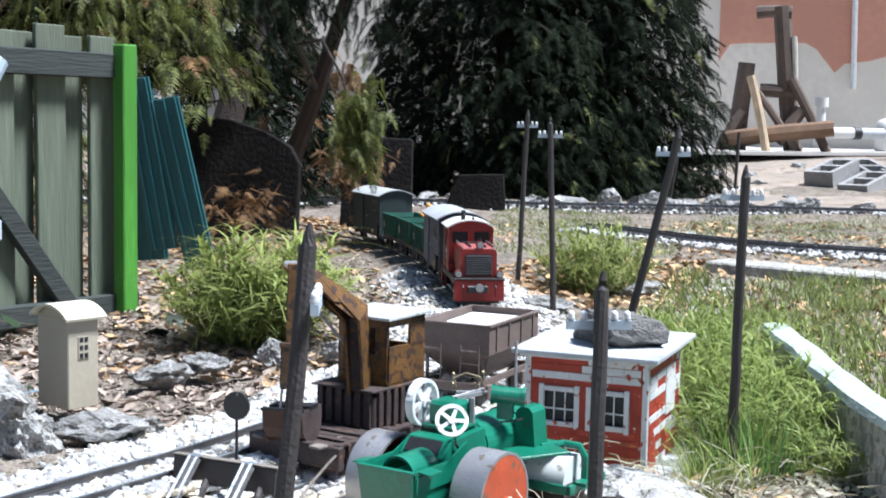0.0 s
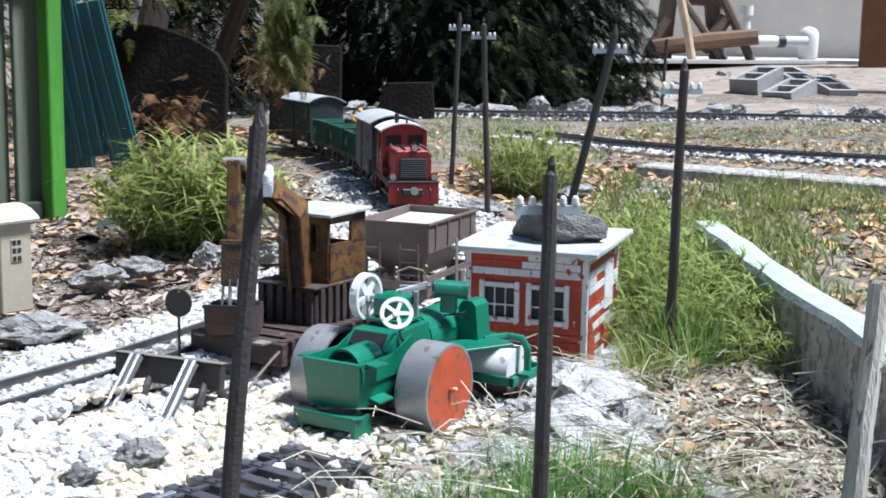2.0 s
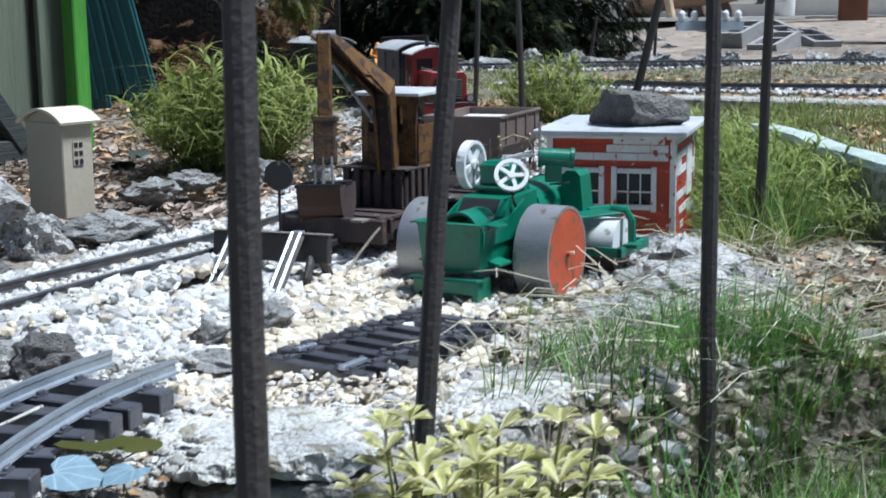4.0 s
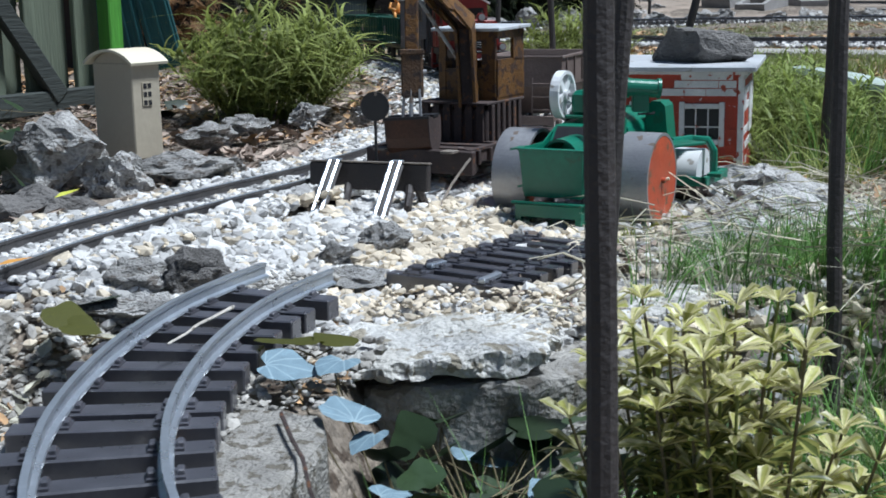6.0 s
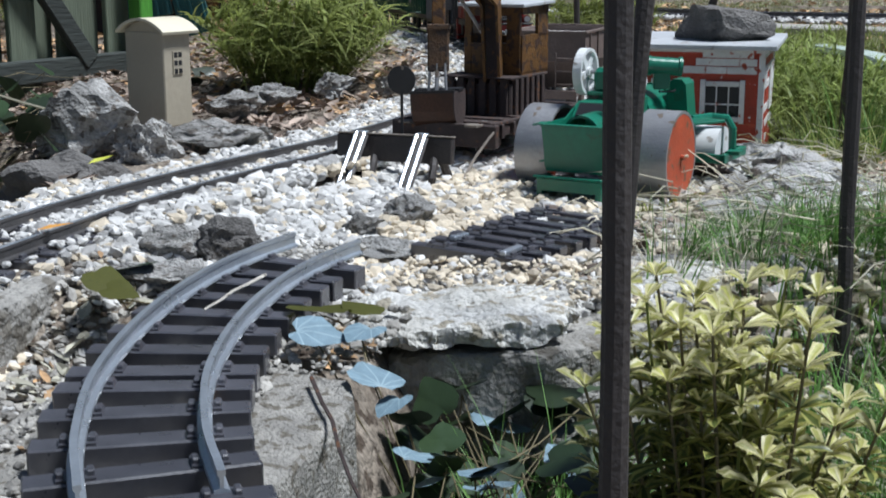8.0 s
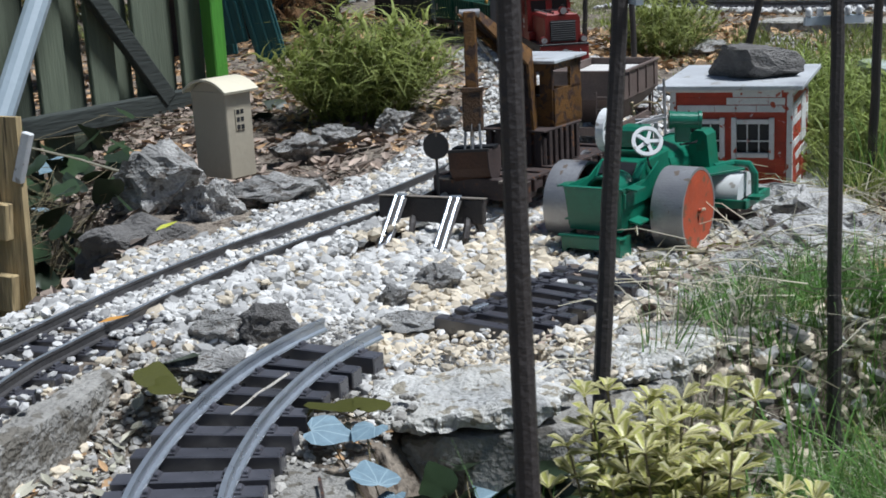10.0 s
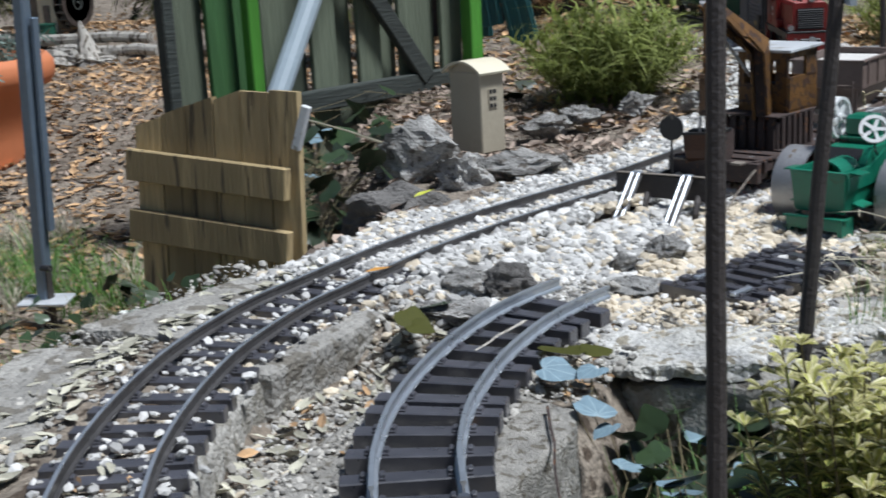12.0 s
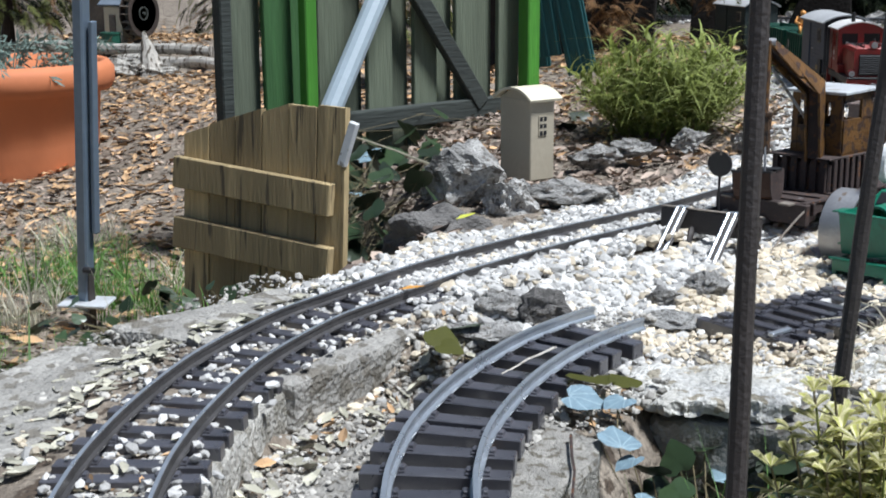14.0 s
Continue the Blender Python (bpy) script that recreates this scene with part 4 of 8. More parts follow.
def build_excavator():
    f = thing("flat_wagon", pose(-0.085, 1.035, 0.0025, 0, 0, -19.5), "rusty brown flat wagon under the excavator", "model wagon")
    part("deck", bx(bmesh.new(), (0.084, 0.205, 0.004), (0, 0, 0.026), bev=0.0006), M_RUST, f)
    for s in (-1, 1):
        bm = bmesh.new()
        bx(bm, (0.004, 0.205, 0.011), (s * 0.045, 0, 0.0265), bev=0.0006)
        bx(bm, (0.0065, 0.205, 0.0018), (s * 0.0452, 0, 0.0325))
        part("side_beam", bm, M_RUST, f)
        bm = bmesh.new()
        for k in range(9):
            bx(bm, (0.0045, 0.0045, 0.012), (s * 0.0485, -0.09 + k * 0.0225, 0.026), bev=0.0005)
        loose("stake_pocket", bm, M_RUST, f)
        bm = bmesh.new()
        bx(bm, (0.012, 0.012, 0.0022), (s * 0.033, -0.112, 0.0325), (0, 0, 0), 0.0003)
        part("step", bm, M_OLDWOOD, f)
    part("end_beam", bx(bmesh.new(), (0.104, 0.008, 0.020), (0, -0.104, 0.0225), bev=0.0008), M_RUST, f)
    part("end_beam", bx(bmesh.new(), (0.098, 0.006, 0.017), (0, 0.104, 0.0225), bev=0.0008), M_RUST, f)
    part("coupler", bx(bmesh.new(), (0.012, 0.03, 0.006), (0.004, -0.116, 0.012), bev=0.001), M_BLACK, f)
    for y in (-0.068, 0.068):
        wheelset(f, y)
    for s in (-1, 1):
        for y in (-0.068, 0.068):
            part("axle_box", bx(bmesh.new(), (0.006, 0.014, 0.014), (s * 0.031, y, 0.016), bev=0.001), M_RUST, f)
    bm = bmesh.new()
    for k in range(7):
        bx(bm, (0.07, 0.009, 0.0016), (0, -0.088 + k * 0.0135, 0.0290 + 0.001 * (k % 2)), (0, 0, random.uniform(-2, 2)))
    loose("deck_plank", bm, M_RUST, f)

    t = thing("toy_excavator", pose(-0.090, 1.053, 0.031, 0, 0, -19.5), "rusted yellow toy excavator with its boom folded down", "toy excavator")
    bm = bmesh.new()
    bx(bm, (0.068, 0.064, 0.030), (0, -0.006, 0.016), bev=0.0015)
    for k in range(6):
        bx(bm, (0.007, 0.005, 0.034), (-0.028 + 0.0112 * k, -0.0385, 0.0180), bev=0.0006)
        bx(bm, (0.005, 0.006, 0.034), (0.0345, -0.03 + 0.0112 * k, 0.0180), bev=0.0006)
    loose("undercarriage", bm, M_RUST, t, "dark ribbed lower housing")
    part("housing_lid", bx(bmesh.new(), (0.074, 0.078, 0.0020), (0, -0.004, 0.0362), bev=0.0004), M_RUST, t)
    # cab: corner posts, walls, openings all round
    cab = part("cab", bx(bmesh.new(), (0.060, 0.058, 0.003), (0.004, 0.012, 0.0388)), M_YELLOW, t, "rust-streaked yellow cab")
    cx, cy, w, d, z0, z1 = 0.004, 0.012, 0.058, 0.056, 0.040, 0.101
    for sx in (-1, 1):
        for sy in (-1, 1):
            wide = 0.014 if sx > 0 and sy < 0 else 0.007
            part("cab_post", bx(bmesh.new(), (wide, 0.004, z1 - z0), (cx + sx * (w / 2 - wide / 2), cy + sy * d / 2, (z0 + z1) / 2), bev=0.0004), M_YELLOW, cab)
    bm = bmesh.new()
    bx(bm, (w, 0.003, 0.026), (cx, cy - d / 2, z0 + 0.013))
    bx(bm, (w, 0.003, 0.010), (cx, cy - d / 2, z1 - 0.005))
    bx(bm, (w, 0.003, 0.030), (cx, cy + d / 2, z0 + 0.015))
    bx(bm, (w, 0.003, 0.008), (cx, cy + d / 2, z1 - 0.004))
    loose("cab_wall", bm, M_YELLOW, cab)
    bm = bmesh.new()
    for sx in (-1, 1):
        bx(bm, (0.003, d, 0.034), (cx + sx * w / 2, cy, z0 + 0.017))
        bx(bm, (0.003, d, 0.008), (cx + sx * w / 2, cy, z1 - 0.004))
        bx(bm, (0.003, 0.022, 0.03), (cx + sx * w / 2, cy + 0.016, z0 + 0.047))
    loose("cab_side", bm, M_YELLOW, cab)
    part("cab_roof", bx(bmesh.new(), (0.070, 0.068, 0.0032), (0.005, 0.010, z1 + 0.0012), (1.5, 0, 0), 0.0006), M_GREYROOF, cab, "pale blue grey cab roof")
    part("seat", bx(bmesh.new(), (0.020, 0.016, 0.024), (0.0, 0.014, 0.052), bev=0.002), M_BLACK, cab)
    tip = Vector((-0.128, 0.955, 0.185))
    base = Vector((-0.088, 1.016, 0.064))
    knee = Vector((-0.090, 1.010, 0.137))
    # boom: two side plates with a web, bent at the knee
    bm = bmesh.new()
    for off in (-0.0065, 0.0065):
        o = Vector((off, off * 0.25, 0))
        lo, up = [], []
        ax = (tip - knee).normalized()
        side = Vector((1, 0.25, 0)).normalized()
        n1 = ax.cross(side).normalized()
        pts = [base + Vector((0, -0.011, 0)), knee + Vector((0, -0.014, -0.004)), tip + n1 * 0.006, tip - n1 * 0.004 + ax * 0.006, knee + (tip - knee) * 0.5 - n1 * 0.012, knee + Vector((0, 0.008, 0.008)), base + Vector((0, 0.011, 0))]
        a = [bm.verts.new(p + o - side * 0.0012) for p in pts]
        b = [bm.verts.new(p + o + side * 0.0012) for p in pts]
        for k in range(len(a)):
            j = (k + 1) % len(a)
            bm.faces.new((a[k], a[j], b[j], b[k]))
        bm.faces.new(a)
        bm.faces.new(b[::-1])
    bmesh.ops.recalc_face_normals(bm, faces=bm.faces)
    boom = wpart("boom", bm, M_YELLOW, t, "bent yellow boom with rusty edges")
    bm = bmesh.new()
    m = Matrix.Translation((knee + tip) / 2 + Vector((0, 0, -0.002))) @ (tip - knee).to_track_quat('Z', 'Y').to_matrix().to_4x4()
    bmesh.ops.create_cube(bm, size=1, matrix=m @ Matrix.Diagonal((0.012, 0.006, (tip - knee).length * 0.96, 1)))
    bmesh.ops.create_cube(bm, size=1, matrix=Matrix.Translation((base + knee) / 2) @ Matrix.Diagonal((0.012, 0.012, 0.066, 1)))
    wpart("boom_web", bm, M_RUST, boom)
    # dipper: a slim box arm with a wider knuckle below, links and a round-bottomed bucket
    stick_lo = Vector((-0.1265, 0.944, 0.078))
    a = stick_lo - tip
    m = Matrix.Translation(tip) @ a.to_track_quat('Z', 'Y').to_matrix().to_4x4()
    bm = bmesh.new()
    def arm_box(w, d, z0, z1, bev):
        r = bmesh.ops.create_cube(bm, size=1, matrix=m @ Matrix.Translation((0, 0, (z0 + z1) / 2)) @ Matrix.Diagonal((w, d, z1 - z0, 1)))
        bmesh.ops.bevel(bm, geom=list({e for v in r["verts"] for e in v.link_edges}), offset=bev, segments=1, affect='EDGES')
    arm_box(0.0115, 0.012, -0.003, a.length * 0.70, 0.0012)
    stick = wpart("dipper_stick", bm, M_YELLOW, t, "rusty yellow dipper stick")
    bm = bmesh.new()
    arm_box(0.0185, 0.017, a.length * 0.63, a.length * 1.0, 0.0015)
    arm_box(0.0205, 0.019, a.length * 0.62, a.length * 0.66, 0.0006)
    wpart("knuckle", bm, M_KNUCKLE, stick, "rusty knuckle casting")
    bm = bmesh.new()
    cyl(bm, 0.0042, 0.019, tip + Vector((0, 0, 0.001)), (0, 90, 14), 14)
    cyl(bm, 0.0024, 0.024, tip + a * 0.80, (0, 90, 14), 10)
    for v in bm.verts:
        v.co = t.matrix_basis.inverted() @ v.co
    loose("pivot_pin", bm, M_STEEL, stick)
    part_top = Vector((-0.1265, 0.9430, 0.0615))
    bm = bmesh.new()
    rod(bm, knee + Vector((-0.006, -0.006, -0.030)), tip + a * 0.22 + Vector((0.004, 0.010, 0)), 0.0016, 8)
    wpart("ram", bm, M_STEEL, t, "bright steel ram")
    for q in (-0.006, 0.0, 0.007):
        wpart("bucket_link", rod(bmesh.new(), stick_lo + Vector((q, -0.006, 0.008)), part_top + Vector((q * 1.2, -0.008, 0)), 0.0013 if q else 0.0019, 8), M_STEEL, t, "steel bucket link")
    bmx = pose(-0.1265, 0.9475, 0.0330, 0, -3, -7)
    sec = [(-0.0175, 0.028), (-0.0175, 0.012), (-0.0145, 0.0035), (-0.008, -0.0015), (0.001, -0.003), (0.010, 0.0), (0.016, 0.008), (0.0185, 0.019), (0.0185, 0.028)]
    inner = [(y * 0.88, z + 0.002 if z < 0.02 else z) for y, z in sec][::-1]
    prism(bm := bmesh.new(), sec + inner, 0.038, bmx @ Matrix.Translation((-0.019, 0, 0)) @ YZ_ROLL)
    bk = wpart("bucket", bm, mat("rust orange bucket", (0.070, 0.028, 0.013), 0.62, vary=0.45, size=50, bump=0.3), t, "rust brown digging bucket with a rounded base")
    for s in (-1, 1):
        wpart("bucket_cheek", prism(bmesh.new(), sec, 0.0014, bmx @ Matrix.Translation((s * 0.0192 - 0.0007, 0, 0)) @ YZ_ROLL), M_RUST, bk, "worn side plate")
    bm = bmesh.new()
    for y, w in ((-0.0165, 0.005), (0.004, 0.016)):
        bmesh.ops.create_cube(bm, size=1, matrix=bmx @ Matrix.Translation((0, y, 0.0288)) @ Matrix.Diagonal((0.041, w, 0.0024, 1)))
    for v in bm.verts:
        v.co = t.matrix_basis.inverted() @ v.co
    loose("bucket_lip", bm, M_BLACK, bk, "black bucket lip with a dull shine")
    # shoot of debris lying over the wagon: old drawbar
    bar = thing("drawbar", pose(-0.10, 0.90, 0.0, 0, 0, 0), "thin bent steel rod leaning on the wagon", "rod")
    wpart("rod", tube(bmesh.new(), [(-0.092, 0.862, -0.004), (-0.085, 0.885, 0.012), (-0.076, 0.905, 0.026), (-0.073, 0.912, 0.03)], 0.0012), M_OLDWOOD, bar)


build_excavator()


def build_hopper():
    t = thing("hopper_wagon", pose(-0.050, 1.330, 0.0025, 0, 0, -10.5), "brown four-wheel hopper wagon with a dusty inside", "model wagon")
    W, D, z1, z0 = 0.086, 0.142, 0.092, 0.046
    bm = bmesh.new()
    top = [(-W / 2, -D / 2), (W / 2, -D / 2), (W / 2, D / 2), (-W / 2, D / 2)]
    rings = []
    for k, z, ins in ((1.0, z0 + 0.014, 0), (1.0, z1, 0), (0.955, z1, 0.0), (0.93, z0 + 0.018, 0), (0.45, z0 + 0.004, 0)):
        rings.append([bm.verts.new((x * k, y * (k if k > 0.9 else 0.7), z)) for x, y in top])
    for a, b in zip(rings, rings[1:]):
        for k in range(4):
            bm.faces.new((a[k], a[(k + 1) % 4], b[(k + 1) % 4], b[k]))
    bm.faces.new(rings[-1])
    low = [bm.verts.new((x * 0.45, y * 0.45, z0 - 0.018)) for x, y in top]
    for k in range(4):
        bm.faces.new((rings[0][(k + 1) % 4], rings[0][k], low[k], low[(k + 1) % 4]))
    bm.faces.new(low)
    bmesh.ops.recalc_face_normals(bm, faces=bm.faces)
    body = part("body", bm, M_BROWN, t, "grey brown steel hopper body")
    part("load", bx(bmesh.new(), (W * 0.91, D * 0.91, 0.002), (0, 0.0, z1 - 0.009), (1.5, 0, 0)), mat("pale dust", (0.62, 0.60, 0.57), 0.9, vary=0.15, size=30, bump=0.3), t, "pale dusty bottom sheet")
    for s in (-1, 1):
        part("rim", bx(bmesh.new(), (0.004, D + 0.004, 0.003), (s * W / 2, 0, z1), bev=0.0005), M_BROWN, body)
        part("rim", bx(bmesh.new(), (W, 0.004, 0.003), (0, s * D / 2, z1), bev=0.0005), M_BROWN, body)
        part("sole_bar", bx(bmesh.new(), (0.004, 0.16, 0.007), (s * 0.031, 0, 0.026)), M_BROWN, t)
        part("end_beam", bx(bmesh.new(), (0.074, 0.005, 0.010), (0, s * 0.08, 0.025), bev=0.0006), M_BROWN, t)
        for q in (-1, 1):
            part("corner_post", bx(bmesh.new(), (0.003, 0.003, 0.036), (q * 0.034, s * 0.066, 0.046), (0, 0, 0)), M_BROWN, t)
            bm = bmesh.new()
            for k in range(3):
                rod(bm, (q * 0.034, s * 0.078, 0.036 + k * 0.014), (q * 0.012, s * 0.078, 0.036 + k * 0.014), 0.0009)
            rod(bm, (q * 0.012, s * 0.078, 0.026), (q * 0.012, s * 0.078, 0.07), 0.0009)
            rod(bm, (q * 0.034, s * 0.078, 0.026), (q * 0.034, s * 0.078, 0.07), 0.0009)
            part("ladder", bm, M_BROWN, t)
        for k in range(4):
            part("rib", bx(bmesh.new(), (0.002, 0.003, 0.028), (s * (W / 2 + 0.0006), -0.052 + 0.035 * k, z1 - 0.015)), M_BROWN, body)
        wheelset(t, s * 0.05)
        for y in (-0.05, 0.05):
            part("axle_box", bx(bmesh.new(), (0.005, 0.012, 0.016), (s * 0.034, y, 0.016), bev=0.001), M_BROWN, t)


build_hopper()


# ---- the train on the running line ----
RAIL_TOP = 0.0205


def run_pose(s):
    """Pose on the running line s metres from its near end, y towards the train's head."""
    def at(v):
        k = max(0, min(len(RUN_LINE) - 1, v / 0.01))
        return Vector(RUN_LINE[int(k)][:2])
    a, b = at(s - 0.06), at(s + 0.06)
    p = (a + b) / 2
    d = a - b
    z = RAIL_TOP + 0.01 * smoothstep(1.3, 2.2, p.y)
    return pose(p.x, p.y, z, 0, 0, math.degrees(math.atan2(d.y, d.x)) - 90)


HEAD = 0.01 * int(np.argmin(np.hypot(RUN_XY[:, 0] + 0.19, RUN_XY[:, 1] - 1.895)))


def arched(half, rise, n=12):
    R = (half * half + rise * rise) / (2 * rise)
    a = math.asin(half / R)
    return [(R * math.sin(-a + 2 * a * k / n), R * math.cos(-a + 2 * a * k / n) - R * math.cos(a)) for k in range(n + 1)]


YZ = Matrix(((0, 0, 1, 0), (1, 0, 0, 0), (0, 1, 0, 0), (0, 0, 0, 1)))   # outline (y, z) drawn out along x
XZ = Matrix(((1, 0, 0, 0), (0, 0, -1, 0), (0, 1, 0, 0), (0, 0, 0, 1)))  # outline (x, z) drawn out along -y


def build_loco():
    t = thing("diesel_locomotive", run_pose(HEAD + 0.104), "red narrow gauge model diesel with black grille", "model locomotive")
    # front and rear beams
    for s in (1, -1):
        b = part("buffer_beam", bx(bmesh.new(), (0.080, 0.010, 0.034), (0, s * 0.099, 0.021), bev=0.001), M_LOCO, t, "dull red buffer beam")
        part("beam_top", bx(bmesh.new(), (0.082, 0.020, 0.0025), (0, s * 0.095, 0.0392), bev=0.0004), M_BLACK, b)
        bm = bmesh.new()
        cyl(bm, 0.0065, 0.004, (0, s * 0.111, 0.026), (90, 0, 0), 18)
        part("buffer", bm, M_STEEL, b, "pale round centre buffer")
        part("coupler", bx(bmesh.new(), (0.034, 0.008, 0.011), (0.003, s * 0.107, 0.0235), bev=0.0015), M_BLACK, b)
        part("plough", bx(bmesh.new(), (0.066, 0.006, 0.006), (0, s * 0.096, 0.003)), M_BLACK, b)
        for q in (-1, 1):
            part("hose", tube(bmesh.new(), [(q * 0.026, s * 0.104, 0.03), (q * 0.026, s * 0.109, 0.026), (q * 0.026, s * 0.108, 0.012)], 0.0012), M_BLACK, b)
    part("running_board", bx(bmesh.new(), (0.078, 0.20, 0.0028), (0, 0, 0.0385), bev=0.0004), M_BLACK, t)
    bm = bmesh.new()
    bx(bm, (0.05, 0.185, 0.022), (0, 0, 0.024))
    for s in (-1, 1):
        bx(bm, (0.0025, 0.19, 0.008), (s * 0.037, 0, 0.0335))
    part("frame", bm, M_BLACK, t)
    # bonnet with bevelled top edges
    bm = bmesh.new()
    hw = 0.029
    prism(bm, [(-hw, 0.04), (hw, 0.04), (hw, 0.081), (hw - 0.004, 0.0855), (-hw + 0.004, 0.0855), (-hw, 0.081)], 0.108, Matrix.Translation((0, 0.092, 0)) @ XZ)
    bn = part("bonnet", bm, M_LOCO, t, "faded red bonnet")
    part("bonnet_top", bx(bmesh.new(), (0.050, 0.100, 0.0016), (0, 0.039, 0.0862), bev=0.0006), mat("sun faded red", (0.42, 0.12, 0.11), 0.4, vary=0.25, size=40), bn, "faded pink bonnet lid")
    bm = bmesh.new()
    bx(bm, (0.042, 0.003, 0.034), (0, 0.0925, 0.0605))
    gr = part("grille", bm, M_BLACK, bn, "black radiator grille")
    for k in range(9):
        part("slat", bx(bmesh.new(), (0.041, 0.003, 0.0016), (0, 0.0945, 0.0465 + 0.0035 * k), (30, 0, 0)), M_BLACK, gr)
    for s in (-1, 1):
        part("handrail", tube(bmesh.new(), [(s * 0.025, 0.088, 0.0875), (s * 0.025, 0.088, 0.0905), (s * 0.025, -0.01, 0.0905), (s * 0.025, -0.01, 0.0875)], 0.0009), M_STEEL, bn)
        for k in range(4):
            part("cap", cyl(bmesh.new(), 0.002, 0.004, (s * 0.012, 0.075 - 0.02 * k, 0.0885), (0, 0, 0), 8), M_BLACK, bn)
        lamp = part("headlamp", cyl(bmesh.new(), 0.0062, 0.012, (s * 0.033, 0.094, 0.0465), (90, 0, 0), 18), M_LOCO_DARK, t)
        part("lens", cyl(bmesh.new(), 0.0048, 0.002, (s * 0.033, 0.1005, 0.0465), (90, 0, 0), 18), M_STEEL, lamp, "silver lamp lens")
    lamp = part("headlamp", cyl(bmesh.new(), 0.0065, 0.012, (-0.002, 0.086, 0.0925), (90, 0, 0), 18), M_LOCO, t)
    part("lens", cyl(bmesh.new(), 0.0052, 0.002, (-0.002, 0.0925, 0.0925), (90, 0, 0), 18), M_STEEL, lamp, "silver lamp lens")
    part("lamp_cap", cyl(bmesh.new(), 0.0025, 0.005, (-0.002, 0.086, 0.1), (0, 0, 0), 10), M_BLACK, lamp)
    part("bonnet_plate", bx(bmesh.new(), (0.034, 0.012, 0.002), (0, 0.0, 0.0885)), M_BLACK, bn)
    # cab with real window openings
    cw, y0, y1, zb, ze = 0.0375, -0.098, -0.016, 0.0405, 0.112
    cab = part("cab", bx(bmesh.new(), (cw * 2 - 0.004, y1 - y0 - 0.004, 0.002), (0, (y0 + y1) / 2, zb)), M_LOCO, t, "red cab")
    arc = arched(cw, 0.011)
    for y in (y1, y0):
        bm = bmesh.new()
        bx(bm, (cw * 2, 0.002, 0.046), (0, y, zb + 0.023))
        bx(bm, (cw * 2, 0.002, 0.007), (0, y, ze - 0.0035))
        for x, w in ((-cw + 0.003, 0.006), (0, 0.010), (cw - 0.003, 0.006)):
            bx(bm, (w, 0.002, 0.0185), (x, y, zb + 0.0553))
        prism(bm, arc, 0.002, Matrix.Translation((0, y + 0.001, ze)) @ XZ)
        part("cab_end", bm, M_LOCO, cab)
        for x in (-0.018, 0.018):
            part("pane", bx(bmesh.new(), (0.025, 0.0008, 0.0185), (x, y, zb + 0.0553)), M_DARKGLASS, cab, "dark cab window")
    for s in (-1, 1):
        bm = bmesh.new()
        L = y1 - y0 - 0.002
        ym = (y0 + y1) / 2
        bx(bm, (0.002, L, 0.040), (s * (cw - 0.001), ym, zb + 0.02))
        bx(bm, (0.002, L, 0.007), (s * (cw - 0.001), ym, ze - 0.0035))
        for y, w in ((y0 + 0.004, 0.007), (-0.062, 0.008), (-0.046, 0.006), (y1 - 0.005, 0.009)):
            bx(bm, (0.002, w, 0.025), (s * (cw - 0.001), y, zb + 0.052))
        side = part("cab_side", bm, M_LOCO, cab)
        part("pane", bx(bmesh.new(), (0.0008, 0.022, 0.025), (s * (cw - 0.0012), -0.032, zb + 0.052)), M_DARKGLASS, side, "dark cab window")
        part("door", bx(bmesh.new(), (0.0014, 0.024, 0.066), (s * (cw + 0.0004), -0.076, zb + 0.034)), M_LOCO, side, "red cab door")
        part("door_window", bx(bmesh.new(), (0.001, 0.013, 0.022), (s * (cw + 0.001), -0.076, zb + 0.053)), M_DARKGLASS, side)
        part("door_handle", rod(bmesh.new(), (s * (cw + 0.003), -0.0615, zb + 0.02), (s * (cw + 0.003), -0.0615, zb + 0.045), 0.0008), M_STEEL, side)
        bm = bmesh.new()
        bx(bm, (0.0006, 0.010, 0.007), (s * (cw + 0.0003), -0.05, zb + 0.030))
        part("badge", bm, M_WHITE, side, "small white badge plate")
        bm = bmesh.new()
        for k in range(3):
            bx(bm, (0.0006, 0.0032, 0.003), (s * (cw + 0.0003), -0.045 - 0.0042 * k, zb + 0.0195))
        part("number_bars", bm, M_WHITE, side)
        part("tool_box", bx(bmesh.new(), (0.012, 0.022, 0.014), (s * 0.034, -0.004, 0.047), bev=0.001), M_LOCO, t)
        bm = bmesh.new()
        for q in (0.085, -0.085):
            bx(bm, (0.008, 0.016, 0.0016), (s * 0.036, q, 0.012))
            bx(bm, (0.0016, 0.016, 0.026), (s * 0.033, q, 0.024))
        loose("footstep", bm, M_BLACK, t)
        for k, y in enumerate((0.055, 0.0, -0.05)):
            w = part("wheel", cyl(bmesh.new(), 0.0155, 0.005, (s * 0.0235, y, 0.0155), (0, 90, 0), 24), M_BLACK, t, "black driving wheel")
            part("flange", cyl(bmesh.new(), 0.0178, 0.0013, (s * 0.0205, y, 0.0155), (0, 90, 0), 24), M_STEEL, w)
            part("crank_pin", cyl(bmesh.new(), 0.003, 0.008, (s * 0.029, y, 0.0105), (0, 90, 0), 10), M_STEEL, w)
        part("coupling_rod", bx(bmesh.new(), (0.002, 0.116, 0.0042), (s * 0.0315, 0.002, 0.0105), bev=0.0006), M_STEEL, t, "bright steel coupling rod")
        part("connecting_rod", bx(bmesh.new(), (0.002, 0.06, 0.0035), (s * 0.034, -0.024, 0.0125), (3, 0, 0), 0.0006), M_STEEL, t)
    # arched roof with overhang
    bm = bmesh.new()
    ar = arched(cw + 0.004, 0.0125)
